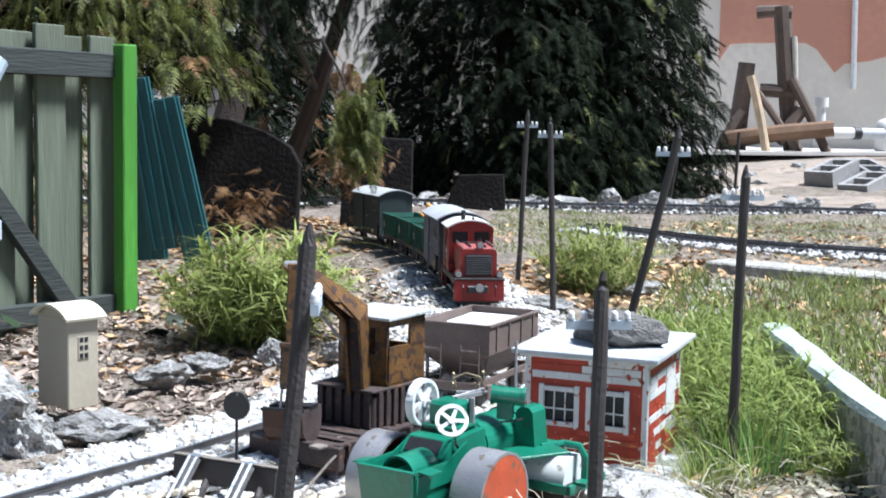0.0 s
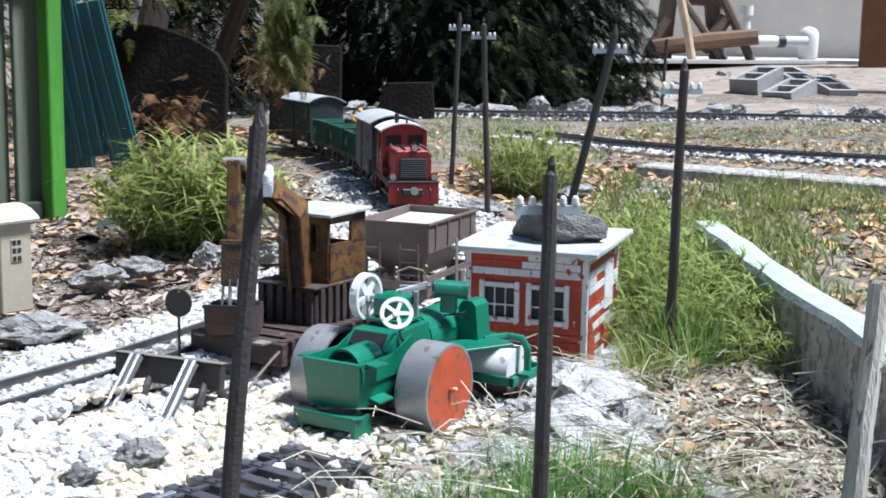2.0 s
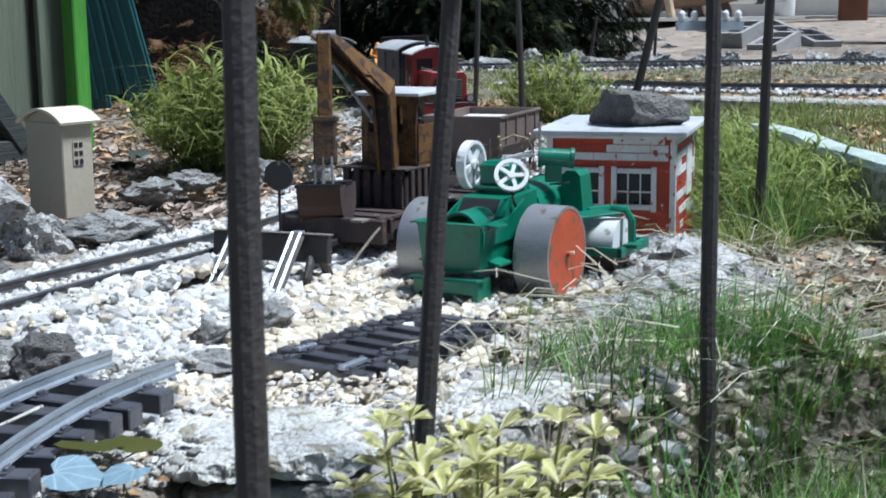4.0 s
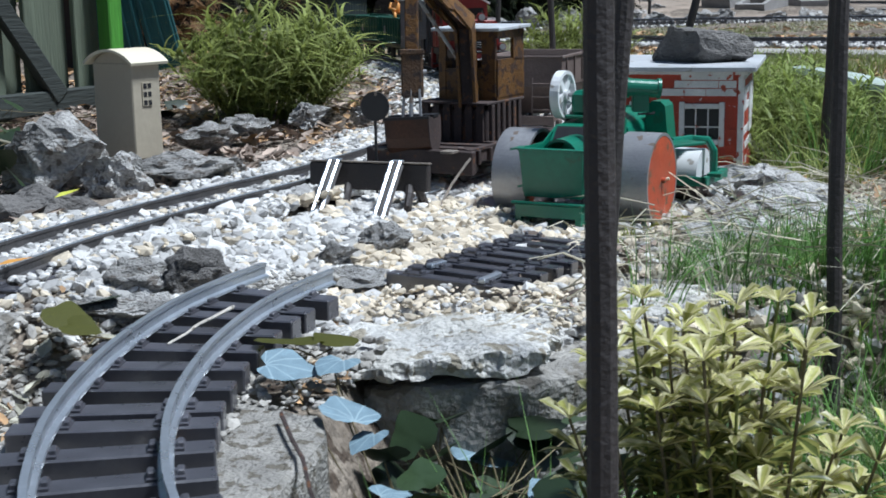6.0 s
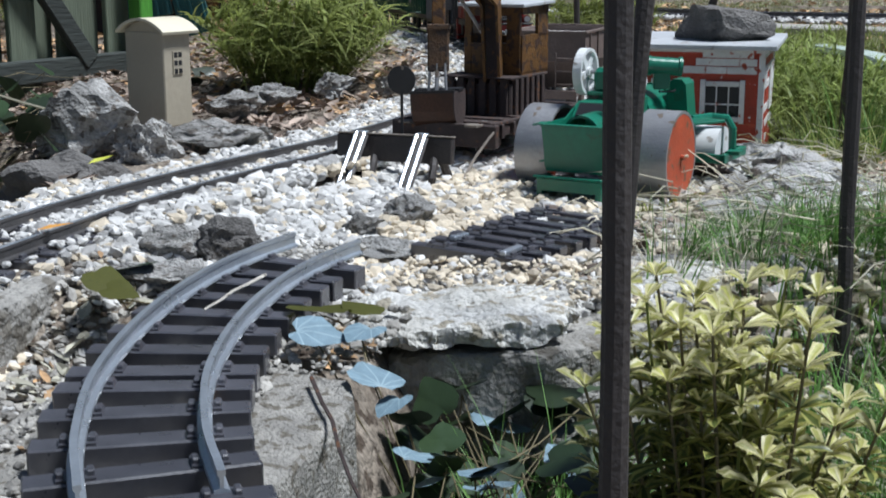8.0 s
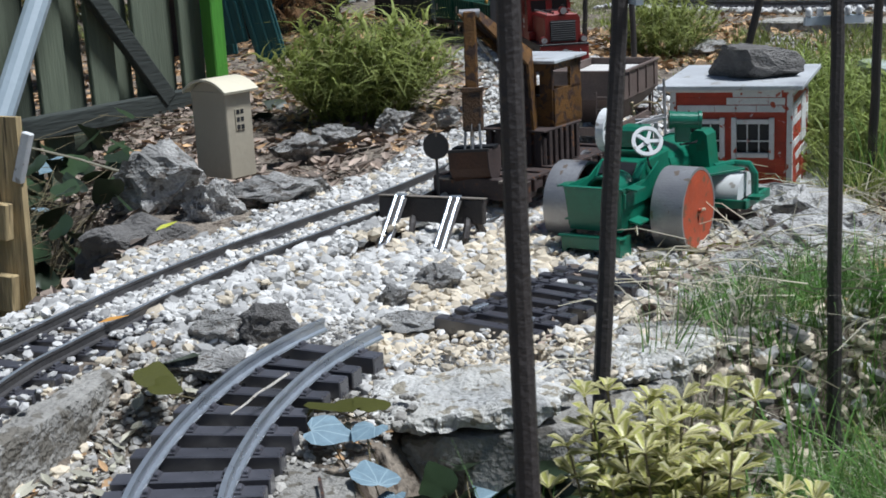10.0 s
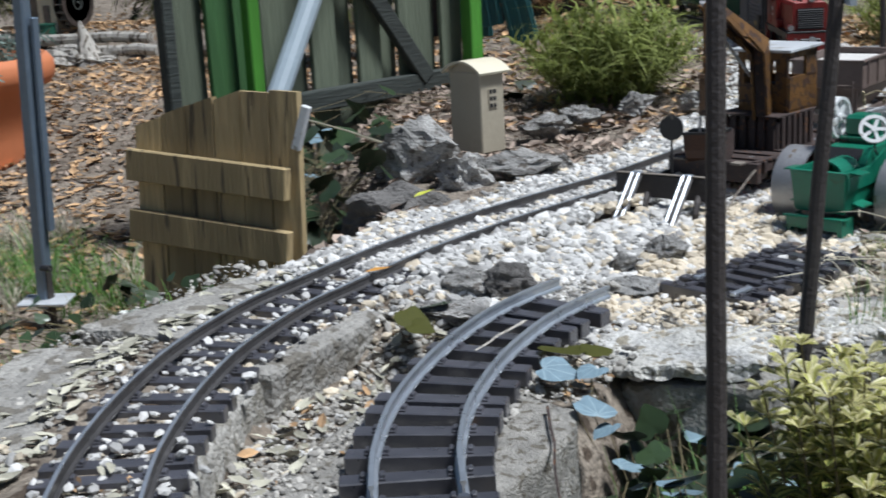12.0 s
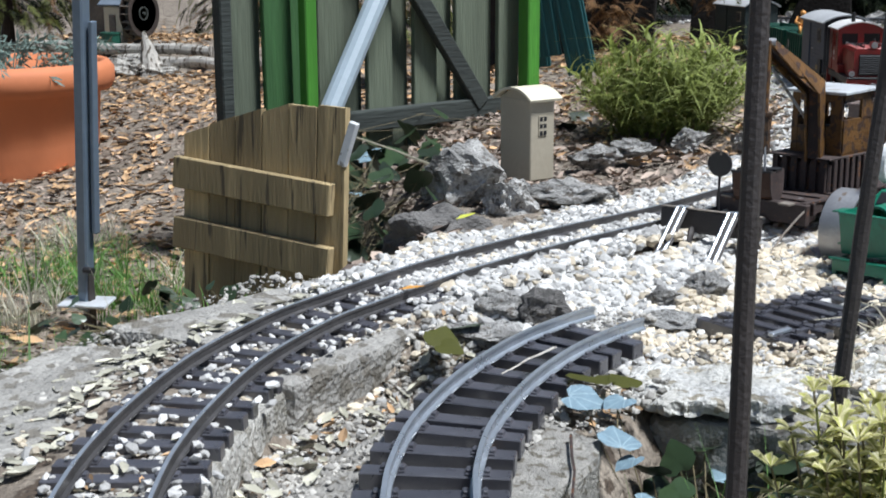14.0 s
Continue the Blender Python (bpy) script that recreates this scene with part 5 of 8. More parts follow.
    low = [(x * 0.98, z - 0.0022) for x, z in ar][::-1]
    prism(bm, ar + low, y1 - y0 + 0.012, Matrix.Translation((0, y1 + 0.006, ze + 0.001)) @ XZ)
    roof = part("cab_roof", bm, M_ROOF_WHITE, t, "off-white arched cab roof")
    part("exhaust", cyl(bmesh.new(), 0.0036, 0.016, (0.012, y1 - 0.012, ze + 0.020), (0, 0, 0), 14), M_BLACK, roof, "black exhaust stack")
    part("horn", cyl(bmesh.new(), 0.002, 0.012, (-0.004, y1 - 0.004, ze + 0.0145), (80, 0, 0), 10), M_BLACK, roof)


M_ROOF_GREY = mat("pale grey roof", (0.42, 0.43, 0.44), 0.6, vary=0.2, size=20, bump=0.1)


def build_van(s, grey=True, L=0.205):
    t = thing("goods_van", run_pose(s), "slate grey planked goods van with a white arched roof" if grey else "dark goods van with a pale arched roof", "model wagon")
    hw, zb, ze = 0.040, 0.027, 0.116
    body_mat = M_VAN if grey else mat("dark green van", (0.03, 0.045, 0.045), 0.6, vary=0.25, size=30)
    body = part("body", bx(bmesh.new(), (hw * 2 - 0.004, L - 0.004, ze - zb), (0, 0, (ze + zb) / 2)), body_mat, t)
    n = 12
    h = (ze - zb) / n
    for q in (-1, 1):
        for k in range(n):
            part("plank", bx(bmesh.new(), (0.0016, L - 0.001, h - 0.0009), (q * (hw - 0.0012), 0, zb + (k + 0.5) * h), bev=0.0002), body_mat, body)
        for e in range(13):
            x = -hw + (e + 0.5) * 2 * hw / 13
            part("end_plank", bx(bmesh.new(), (2 * hw / 13 - 0.0008, 0.0014, ze - zb), (x, q * (L / 2 - 0.0012), (ze + zb) / 2)), M_BLACK if grey else body_mat, body)
        for y in (-0.066, 0.066):
            w = part("wheel", cyl(bmesh.new(), 0.0142, 0.005, (q * 0.0225, y, 0.0142), (0, 90, 0), 20), M_BLACK, t)
            part("axle_box", bx(bmesh.new(), (0.005, 0.013, 0.014), (q * 0.031, y, 0.016), bev=0.001), M_BLACK, t)
            part("leaf_spring", tube(bmesh.new(), [(q * 0.033, y - 0.018, 0.024), (q * 0.033, y, 0.0275), (q * 0.033, y + 0.018, 0.024)], 0.0014), M_BLACK, t)
        part("sole_bar", bx(bmesh.new(), (0.004, L, 0.006), (q * 0.034, 0, 0.0245)), M_BLACK, t)
        part("end_beam", bx(bmesh.new(), (0.072, 0.006, 0.009), (0, q * (L / 2 + 0.001), 0.0215), bev=0.0006), M_BLACK, t)
        part("coupler", bx(bmesh.new(), (0.012, 0.02, 0.006), (0, q * (L / 2 + 0.010), 0.0165), bev=0.001), M_BLACK, t)
        d = part("sliding_door", bx(bmesh.new(), (0.0022, 0.062, 0.080), (q * (hw + 0.0006), -0.052, zb + 0.043), bev=0.0004), body_mat, t)
        part("door_rail", bx(bmesh.new(), (0.003, 0.125, 0.0032), (q * (hw + 0.0008), -0.034, ze - 0.003)), body_mat, d)
        part("door_post", bx(bmesh.new(), (0.003, 0.004, 0.082), (q * (hw + 0.001), -0.019, zb + 0.043)), body_mat, d)
        part("door_handle", bx(bmesh.new(), (0.003, 0.007, 0.0022), (q * (hw + 0.002), 0.012, zb + 0.038)), M_STEEL, t, "small silver handle")
        win = part("window", bx(bmesh.new(), (0.0026, 0.026, 0.024), (q * (hw + 0.0004), 0.062, zb + 0.064)), M_OLDWOOD, t, "brown window frame")
        for y in (0.056, 0.068):
            part("pane", bx(bmesh.new(), (0.0012, 0.009, 0.018), (q * (hw + 0.0014), y, zb + 0.064)), M_BLACK, win)
        part("locker", bx(bmesh.new(), (0.004, 0.022, 0.026), (q * (hw + 0.0014), 0.086, zb + 0.010), bev=0.0006), M_BLACK, t)
        part("label_plate", bx(bmesh.new(), (0.0008, 0.018, 0.008), (q * (hw + 0.0006), 0.052, zb + 0.006)), M_WOOD, t)
    bm = bmesh.new()
    ar = arched(hw + 0.005, 0.014)
    prism(bm, ar + [(x * 0.98, z - 0.0022) for x, z in ar][::-1], L + 0.010, Matrix.Translation((0, L / 2 + 0.005, ze)) @ XZ)
    part("roof", bm, M_ROOF_GREY, t, "pale grey arched roof")
    bm = bmesh.new()
    prism(bm, arched(hw - 0.001, 0.0125), L - 0.004, Matrix.Translation((0, L / 2 - 0.002, ze)) @ XZ)
    part("gable", bm, M_BLACK if grey else body_mat, t)


def build_open_wagon(s):
    t = thing("open_wagon", run_pose(s), "dark green open model wagon with ribbed sides", "model wagon", group="green wagons of the train")
    hw, L, zb, ze = 0.038, 0.135, 0.036, 0.080
    bm = bmesh.new()
    sl = 0.012
    prism(bm, [(-L / 2 + sl, zb), (L / 2 - sl, zb), (L / 2, ze), (L / 2 - 0.004, ze), (L / 2 - sl - 0.003, zb + 0.004), (-L / 2 + sl + 0.003, zb + 0.004), (-L / 2 + 0.004, ze), (-L / 2, ze)], 2 * hw - 0.006, Matrix.Translation((-hw + 0.003, 0, 0)) @ YZ)
    body = part("tub", bm, M_WAGON_GREEN, t)
    for q in (-1, 1):
        bm = bmesh.new()
        prism(bm, [(-L / 2 + sl, zb), (L / 2 - sl, zb), (L / 2, ze), (-L / 2, ze)], 0.002, Matrix.Translation((q * (hw - 0.001) - 0.001, 0, 0)) @ YZ)
        part("side", bm, M_WAGON_GREEN, body)
        for k in range(6):
            part("rib", bx(bmesh.new(), (0.0022, 0.003, ze - zb - 0.002), (q * (hw + 0.001), -0.048 + 0.0192 * k, (zb + ze) / 2)), M_WAGON_GREEN, body)
        part("top_rail", bx(bmesh.new(), (0.004, L, 0.003), (q * hw, 0, ze), bev=0.0005), M_WAGON_GREEN, body)
        part("label_plate", bx(bmesh.new(), (0.0008, 0.014, 0.014), (q * (hw + 0.0012), -0.038, (zb + ze) / 2)), M_STEEL, body)
        part("sole_bar", bx(bmesh.new(), (0.004, L + 0.01, 0.007), (q * 0.030, 0, 0.028)), M_BLACK, t)
        part("end_beam", bx(bmesh.new(), (0.066, 0.006, 0.009), (0, q * (L / 2 + 0.008), 0.026), bev=0.0006), M_WAGON_GREEN, t)
        part("coupler", bx(bmesh.new(), (0.012, 0.02, 0.006), (0, q * (L / 2 + 0.016), 0.018), bev=0.001), M_BLACK, t)
        for y in (-0.042, 0.042):
            part("wheel", cyl(bmesh.new(), 0.0142, 0.005, (q * 0.0225, y, 0.0142), (0, 90, 0), 20), M_BLACK, t)
            part("axle_box", bx(bmesh.new(), (0.005, 0.012, 0.012), (q * 0.031, y, 0.017), bev=0.001), M_BLACK, t)
    return t


build_loco()
build_van(HEAD + 0.330)
w1 = build_open_wagon(HEAD + 0.528)
copy_thing(w1, run_pose(HEAD + 0.690))
copy_thing(w1, run_pose(HEAD + 0.852))
build_van(HEAD + 1.052, grey=False)


def build_figure():
    m = run_pose(HEAD + 0.607) @ pose(0.004, 0.004, 0.082)
    bm = bmesh.new()
    def blob(r, at, sc=(1, 1, 1)):
        bmesh.ops.create_icosphere(bm, subdivisions=2, radius=r, matrix=Matrix.Translation(at) @ Matrix.Diagonal((*sc, 1)))
    blob(0.0105, (0, -0.004, 0.016), (1.0, 0.75, 1.25))
    blob(0.0062, (0, 0.003, 0.034), (1, 1, 1.05))
    for s in (-1, 1):
        tube(bm, [(s * 0.009, -0.003, 0.026), (s * 0.0145, 0.001, 0.016), (s * 0.006, 0.012, 0.012)], 0.0028, 7)
        tube(bm, [(s * 0.005, -0.002, 0.006), (s * 0.0075, 0.013, 0.006), (s * 0.0075, 0.0145, -0.010)], 0.0036, 7, 0.85)
    ob = part("toy_figure", bm, M_ORANGE, smooth=True)
    ob.matrix_world = m
    tagged(ob, "small orange plastic seated figure on the wagon edge", "toy figure")


build_figure()
# ---- ballast, stones, edging ----
rnd = random.Random(11)


def pebble_protos(n=6, seed=3):
    out = []
    r = random.Random(seed)
    for k in range(n):
        bm = bmesh.new()
        bmesh.ops.create_icosphere(bm, subdivisions=1, radius=0.5)
        for v in bm.verts:
            v.co *= r.uniform(0.78, 1.15)
        out.append(([tuple(v.co) for v in bm.verts], [tuple(q.index for q in f.verts) for f in bm.faces]))
        bm.free()
    return out


PEB = pebble_protos()


def run_dist(x, y):
    k = int(np.argmin(np.hypot(RUN_XY[:, 0] - x, RUN_XY[:, 1] - y)))
    return float(math.hypot(RUN_XY[k, 0] - x, RUN_XY[k, 1] - y)), k


def in_ballast(x, y):
    """Likelihood of white ballast at a place of the plan."""
    if ((x + 0.028) / 0.066) ** 2 + ((y - 0.475) / 0.05) ** 2 < 1 or ((x - 0.072) / 0.05) ** 2 + ((y - 0.59) / 0.055) ** 2 < 1:
        return 0.05
    if y < edge_y(x) + 0.0 and x > -0.19:
        return 0.5 if y > edge_y(x) - 0.035 and x > -0.09 else 0.0
    if y < 0.56 and x > -0.24 + 0.1 * max(0, y - 0.3):
        return 0.7 if y > 0.46 and x > -0.11 else 0.25 if y > 0.45 else 0.06
    if x < left_x(y) + 0.02 and y < 0.95:
        return 0.0
    if x > 0.035 and y > 0.74 - 0.9 * (x - 0.035):
        return 0.16
    d, k = run_dist(x, y)
    side = x > RUN_XY[k, 0]
    lim = (0.085 if y < 0.72 else 0.13) if not side else (0.30 if y < 1.05 else 0.17)
    if y < 0.52:
        return (0.42 if d < 0.041 else 0.03 if not side else 0.16 + 0.3 * smoothstep(0.40, 0.52, y)) * smoothstep(lim + 0.05, lim - 0.02, d)
    if y > 1.45:
        lim = 0.11
    return smoothstep(lim + 0.05, lim - 0.02, d)


def build_ballast():
    white, tan, dull = [], [], []
    tries = 0
    while len(white) < 36000 and tries < 140000:
        tries += 1
        x, y = rnd.uniform(-0.46, 0.22), (rnd.uniform(-0.1, 1.5) if rnd.random() < 0.86 else rnd.uniform(1.5, 2.6))
        if rnd.random() > in_ballast(x, y):
            continue
        px, py = (x + 0.041) * 0.940 - (y - 0.612) * 0.342, (x + 0.041) * 0.342 + (y - 0.612) * 0.940
        if abs(px) < 0.046 and -0.020 < py < 0.172 and rnd.random() < 0.93:
            continue
        if abs(x - 0.115) < 0.08 and abs(y - 1.23) < 0.09:
            continue
        d, k = run_dist(x, y)
        s = rnd.choice((0.005, 0.007, 0.0085, 0.0105, 0.013)) * rnd.uniform(0.85, 1.25)
        z = ground_z(x, y) + rnd.uniform(-0.001, 0.005)
        if d < 0.021 and y > 0.55:
            z = run_z(x, y) + rnd.uniform(-0.002, 0.0015)
            s *= 0.7
        elif 0.0275 < d < 0.062 and y > 0.55:
            z = run_z(x, y) + rnd.uniform(-0.003, 0.003)
        elif d < 0.044:
            z = min(z, run_z(x, y) - 0.0068)
            s *= 0.72
        elif y < 0.5:
            s *= 0.65
        m = pose(x, y, z, rnd.uniform(-35, 35), rnd.uniform(-35, 35), rnd.uniform(0, 360)) @ Matrix.Diagonal((s * rnd.uniform(0.9, 1.5), s * rnd.uniform(0.7, 1.0), s * rnd.uniform(0.45, 0.75), 1))
        # sunny zone: warm light put in by picking tan pebbles more often
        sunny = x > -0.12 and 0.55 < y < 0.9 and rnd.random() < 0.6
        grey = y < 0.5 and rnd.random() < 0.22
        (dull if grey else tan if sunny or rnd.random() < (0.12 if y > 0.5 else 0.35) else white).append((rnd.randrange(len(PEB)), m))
    white[:] = [w for w in white if not (0.775 < w[1].translation.y < 0.835 and abs(w[1].translation.x + 0.150 - 0.17 * (w[1].translation.y - 0.80)) < 0.045 and w[1].translation.z > 0.001)]
    for k in range(5200):
        x, y, h = RUN_LINE[rnd.randrange(60, 210)]
        o = rnd.uniform(-0.021, 0.021) if k % 3 else rnd.choice((-1, 1)) * rnd.uniform(0.028, 0.05)
        x, y = x + o * math.sin(h), y - o * math.cos(h)
        if y < 0.5 and k % 7:
            continue
        s = rnd.uniform(0.0035, 0.008)
        white.append((rnd.randrange(len(PEB)), pose(x, y, run_z(x, y) + rnd.uniform(-0.003, 0.001 if k % 3 else 0.004), rnd.uniform(-30, 30), rnd.uniform(-30, 30), rnd.uniform(0, 360)) @ Matrix.Diagonal((s * 1.3, s, s * 0.6, 1))))
    for k in range(420):
        x, y = rnd.uniform(-0.08, 0.09), rnd.uniform(0.49, 0.60)
        if y < 0.45 + 0.5 * max(0, x) or (x > 0.03 and y < 0.52):
            continue
        s = rnd.choice((0.002, 0.003, 0.004, 0.007))
        (tan if k % 3 else white).append((rnd.randrange(len(PEB)), pose(x, y, -0.0055 - 0.004 * smoothstep(0.02, 0.04, x), rnd.uniform(-30, 30), rnd.uniform(-30, 30), rnd.uniform(0, 360)) @ Matrix.Diagonal((s * 1.3, s, s * 0.6, 1))))
    far = []
    for k in range(5200):
        line = BACK2_LINE if k % 3 else BACK_LINE
        x, y, h = line[rnd.randrange(len(line))]
        o = rnd.gauss(0, 0.055)
        x, y = x + o * math.sin(h), y - o * math.cos(h)
        s = rnd.uniform(0.010, 0.022)
        far.append((rnd.randrange(len(PEB)), pose(x, y, max(ground_z(x, y), 0.008) + 0.004, rnd.uniform(-30, 30), rnd.uniform(-30, 30), rnd.uniform(0, 360)) @ Matrix.Diagonal((s, s * 0.8, s * 0.6, 1))))
    scatter("ballast", PEB, far, M_PEBBLE, "white ballast strip under the far rails", "ballast")
    rub = []
    for k in range(10500):
        if k % 5 < 2:
            x, y = rnd.uniform(-0.255, -0.16), rnd.uniform(0.0, 0.47)
        elif k % 5 < 4:
            x, y = rnd.uniform(-0.25, -0.05), rnd.uniform(0.03, 0.60)
        else:
            x, y = rnd.uniform(-0.46, -0.33), rnd.uniform(-0.05, 0.58)
        if (x > -0.11 and y > 0.45) or (x > -0.085 and y < 0.34):
            continue
        z = (ground_z(x, y) if -0.265 < x < -0.17 else max(ground_z(x, y), 0.0)) + rnd.uniform(-0.001, 0.002)
        s = rnd.choice((0.0015, 0.002, 0.0025, 0.003, 0.004, 0.0065)) * rnd.uniform(0.7, 1.3)
        rub.append((rnd.randrange(len(PEB)), pose(x, y, z, rnd.uniform(-30, 30), rnd.uniform(-30, 30), rnd.uniform(0, 360)) @ Matrix.Diagonal((s * 1.2, s, s * 0.6, 1))))
    scatter("rubble", PEB, rub, M_RUBBLE, "grey crumbled concrete grit round the loose track", "gravel")
    rub = []
    for k in range(1100):
        x, y = rnd.uniform(0.02, 0.36), rnd.uniform(0.60, 1.15)
        if rnd.random() < smoothstep(0.14, 0.26, x) * 0.85:
            continue
        s = rnd.choice((0.003, 0.004, 0.006, 0.010, 0.018)) * rnd.uniform(0.7, 1.3)
        rub.append((rnd.randrange(len(PEB)), pose(x, y, ground_z(x, y) + rnd.uniform(-0.003, 0.002), rnd.uniform(-30, 30), rnd.uniform(-30, 30), rnd.uniform(0, 360)) @ Matrix.Diagonal((s * 1.3, s, s * 0.6, 1))))
    scatter("rubble", PEB, rub, M_RUBBLE, "grey stone rubble in front of the model house", "gravel")
    scatter("ballast", PEB, white, M_PEBBLE, "white marble chip ballast around the rails", "ballast")
    scatter("ballast", PEB, dull, M_RUBBLE, "dull grey stone chips between the kerbs", "ballast")
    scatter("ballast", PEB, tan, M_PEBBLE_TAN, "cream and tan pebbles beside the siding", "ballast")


build_ballast()

ROCKS = [stone_mesh("rock", 20 + k, 4, 1.0) for k in range(6)]
for me in ROCKS:
    me.materials.append(M_ROCK)
ROCKS_P = [stone_mesh("rock", 60 + k, 4, 0.9) for k in range(4)]
for me in ROCKS_P:
    me.materials.append(M_ROCK_PALE)
ROCKS_D = [stone_mesh("rock", 40 + k, 4, 0.9) for k in range(3)]
for me in ROCKS_D:
    me.materials.append(M_ROCK_DARK)


def rock(me, at, size, rz=0, label="grey garden rock lying in the ballast", tilt=(0, 0)):
    ob = new("rock", me)
    ob.matrix_world = pose(*at, *tilt, rz) @ Matrix.Diagonal((*size, 1))
    return tagged(ob, label, "rock", group="loose rocks")


rock(ROCKS[0], (-0.500, 1.02, 0.004), (0.135, 0.10, 0.105), 20, "large angular grey rock beside the cream hut")
rock(ROCKS[1], (-0.425, 0.985, -0.004), (0.095, 0.075, 0.075), -10, "large angular grey rock beside the cream hut")
rock(ROCKS_D[1], (-0.462, 0.900, -0.050), (0.15, 0.10, 0.10), 25, "dark brown damp stone under the grey rocks")
rock(ROCKS[2], (-0.372, 1.035, 0.004), (0.11, 0.06, 0.044), 30, "flat grey rock below the cream hut")
rock(ROCKS[3], (-0.335, 1.07, 0.0), (0.05, 0.04, 0.03), 60)
rock(ROCKS[4], (-0.405, 1.36, 0.01), (0.07, 0.055, 0.036), 0, "bluish grey rock by the grass clump")
rock(ROCKS[5], (-0.44, 1.30, 0.005), (0.085, 0.06, 0.04), 40, "grey rock by the dead leaves")
rock(ROCKS[0], (-0.36, 1.46, 0.01), (0.075, 0.06, 0.035), 70)
rock(ROCKS[1], (-0.30, 1.52, 0.01), (0.05, 0.045, 0.03), 10)
rock(ROCKS[2], (-0.105, 0.705, 0.002), (0.042, 0.034, 0.030), 0, "dark grey stone in front of the buffer stop")
rock(ROCKS_D[0], (-0.182, 0.545, 0.008), (0.052, 0.042, 0.036), 0, "dark stone beside the loose curved track")
rock(ROCKS[4], (-0.212, 0.540, 0.008), (0.055, 0.040, 0.034), 30, "grey stone beside the loose curved track")
rock(ROCKS[3], (-0.24, 0.565, 0.006), (0.034, 0.03, 0.026), 80)
rock(ROCKS[5], (-0.205, 0.480, 0.004), (0.085, 0.05, 0.026), -25, "flat brown grey stone beside the curved track")
rock(ROCKS_P[0], (-0.105, 0.615, -0.006), (0.055, 0.045, 0.022), 15)
rock(ROCKS[0], (-0.13, 0.655, -0.002), (0.04, 0.03, 0.02), 50)
rock(ROCKS_P[0], (0.165, 1.045, -0.016), (0.16, 0.10, 0.06), -20, "broken grey slab in front of the house")
rock(ROCKS_P[1], (0.130, 0.945, -0.018), (0.08, 0.06, 0.03), 30, "grey slab lying in the dry grass")
rock(ROCKS_P[1], (0.172, 0.875, -0.014), (0.165, 0.14, 0.07), 10, "grey slab lying in the dry grass")
rock(ROCKS_P[2], (0.182, 0.970, -0.010), (0.15, 0.12, 0.07), 75, "pale layered slab lying in the dry grass")
rock(ROCKS_P[3], (0.128, 0.80, -0.020), (0.11, 0.09, 0.05), 15, "pale stone beside the moss")
rock(ROCKS[5], (0.225, 0.93, -0.020), (0.10, 0.08, 0.055), 60, "grey slab lying in the dry grass")
rock(ROCKS_P[2], (0.072, 0.632, -0.020), (0.075, 0.045, 0.03), 12, "pale flat stone at the edge of the ballast")
rock(ROCKS[1], (0.235, 0.80, -0.030), (0.11, 0.08, 0.06), 40, "grey slab lying in the dry grass")
rock(ROCKS_P[0], (0.105, 0.735, -0.030), (0.08, 0.06, 0.04), 70, "pale stone beside the moss")
rock(ROCKS[4], (-0.10, 2.02, 0.015), (0.10, 0.08, 0.045), 12, "grey rock among the grass")
rock(ROCKS[5], (0.02, 2.3, 0.015), (0.12, 0.08, 0.05), 50, "grey rock among the grass")
for k in range(46):
    x, y = rnd.uniform(-0.3, 1.9), rnd.uniform(5.05, 7.6)
    s = rnd.uniform(0.03, 0.12)
    rock(ROCKS[k % 6], (x, y, ground_z(x, y) + 0.1 * s), (s * 1.3, s, s * 0.6), rnd.uniform(0, 180), "grey stone lying on the dry earth of the yard")
for k in range(26):
    x = -1.2 + 0.13 * k + rnd.uniform(-0.03, 0.03)
    y = float(np.interp(x, [p[0] for p in BACK], [p[1] for p in BACK])) + 0.16 + rnd.uniform(-0.03, 0.03)
    rock(ROCKS[k % 6], (x, y, 0.03), (rnd.uniform(0.10, 0.2), rnd.uniform(0.08, 0.12), rnd.uniform(0.06, 0.12)), rnd.uniform(0, 180), "grey edging stone behind the far track")

# concrete kerb blocks under the curve, flat ledge stones over the drop
def kerb(outline, h, z, label, m=None, rough=0.0026):
    bm = bmesh.new()
    prism(bm, outline, h, Matrix.Translation((0, 0, z - h)))
    bmesh.ops.bevel(bm, geom=[e for e in bm.edges], offset=0.005, segments=2, profile=0.6, affect='EDGES')
    bmesh.ops.subdivide_edges(bm, edges=bm.edges[:], cuts=7, use_grid_fill=True)
    for v in bm.verts:
        v.co += Vector((noise.fractal(v.co * 38, 0.9, 2.1, 4), noise.fractal(v.co * 38 + Vector((7, 0, 0)), 0.9, 2.1, 4), 0.7 * noise.fractal(v.co * 45 + Vector((0, 9, 0)), 0.9, 2.1, 4))) * rough
    ob = part("concrete_block", bm, m or M_CONC)
    return tagged(ob, label, "concrete block", kind="structure")


# a little darker than M_CONC: ivy and grass shade put into the colour
M_CONC_SHADED = mat("shaded pitted concrete", (0.34, 0.325, 0.295), 0.85, vary=0.4, size=60, bump=1.2, spots=((0.14, 0.125, 0.10), 0.10))
kerb([(-0.150, 0.02), (-0.050, 0.06), (-0.054, 0.20), (-0.046, 0.312), (-0.058, 0.338), (-0.10, 0.352), (-0.165, 0.42), (-0.180, 0.25)], 0.16, -0.0005, "pitted concrete footing under the loose curved track, ivy shade painted in", M_CONC_SHADED)
kerb([(-0.245, 0.13), (-0.202, 0.14), (-0.233, 0.211), (-0.264, 0.306), (-0.29, 0.300)], 0.06, 0.0045, "concrete kerb block beside the running line")
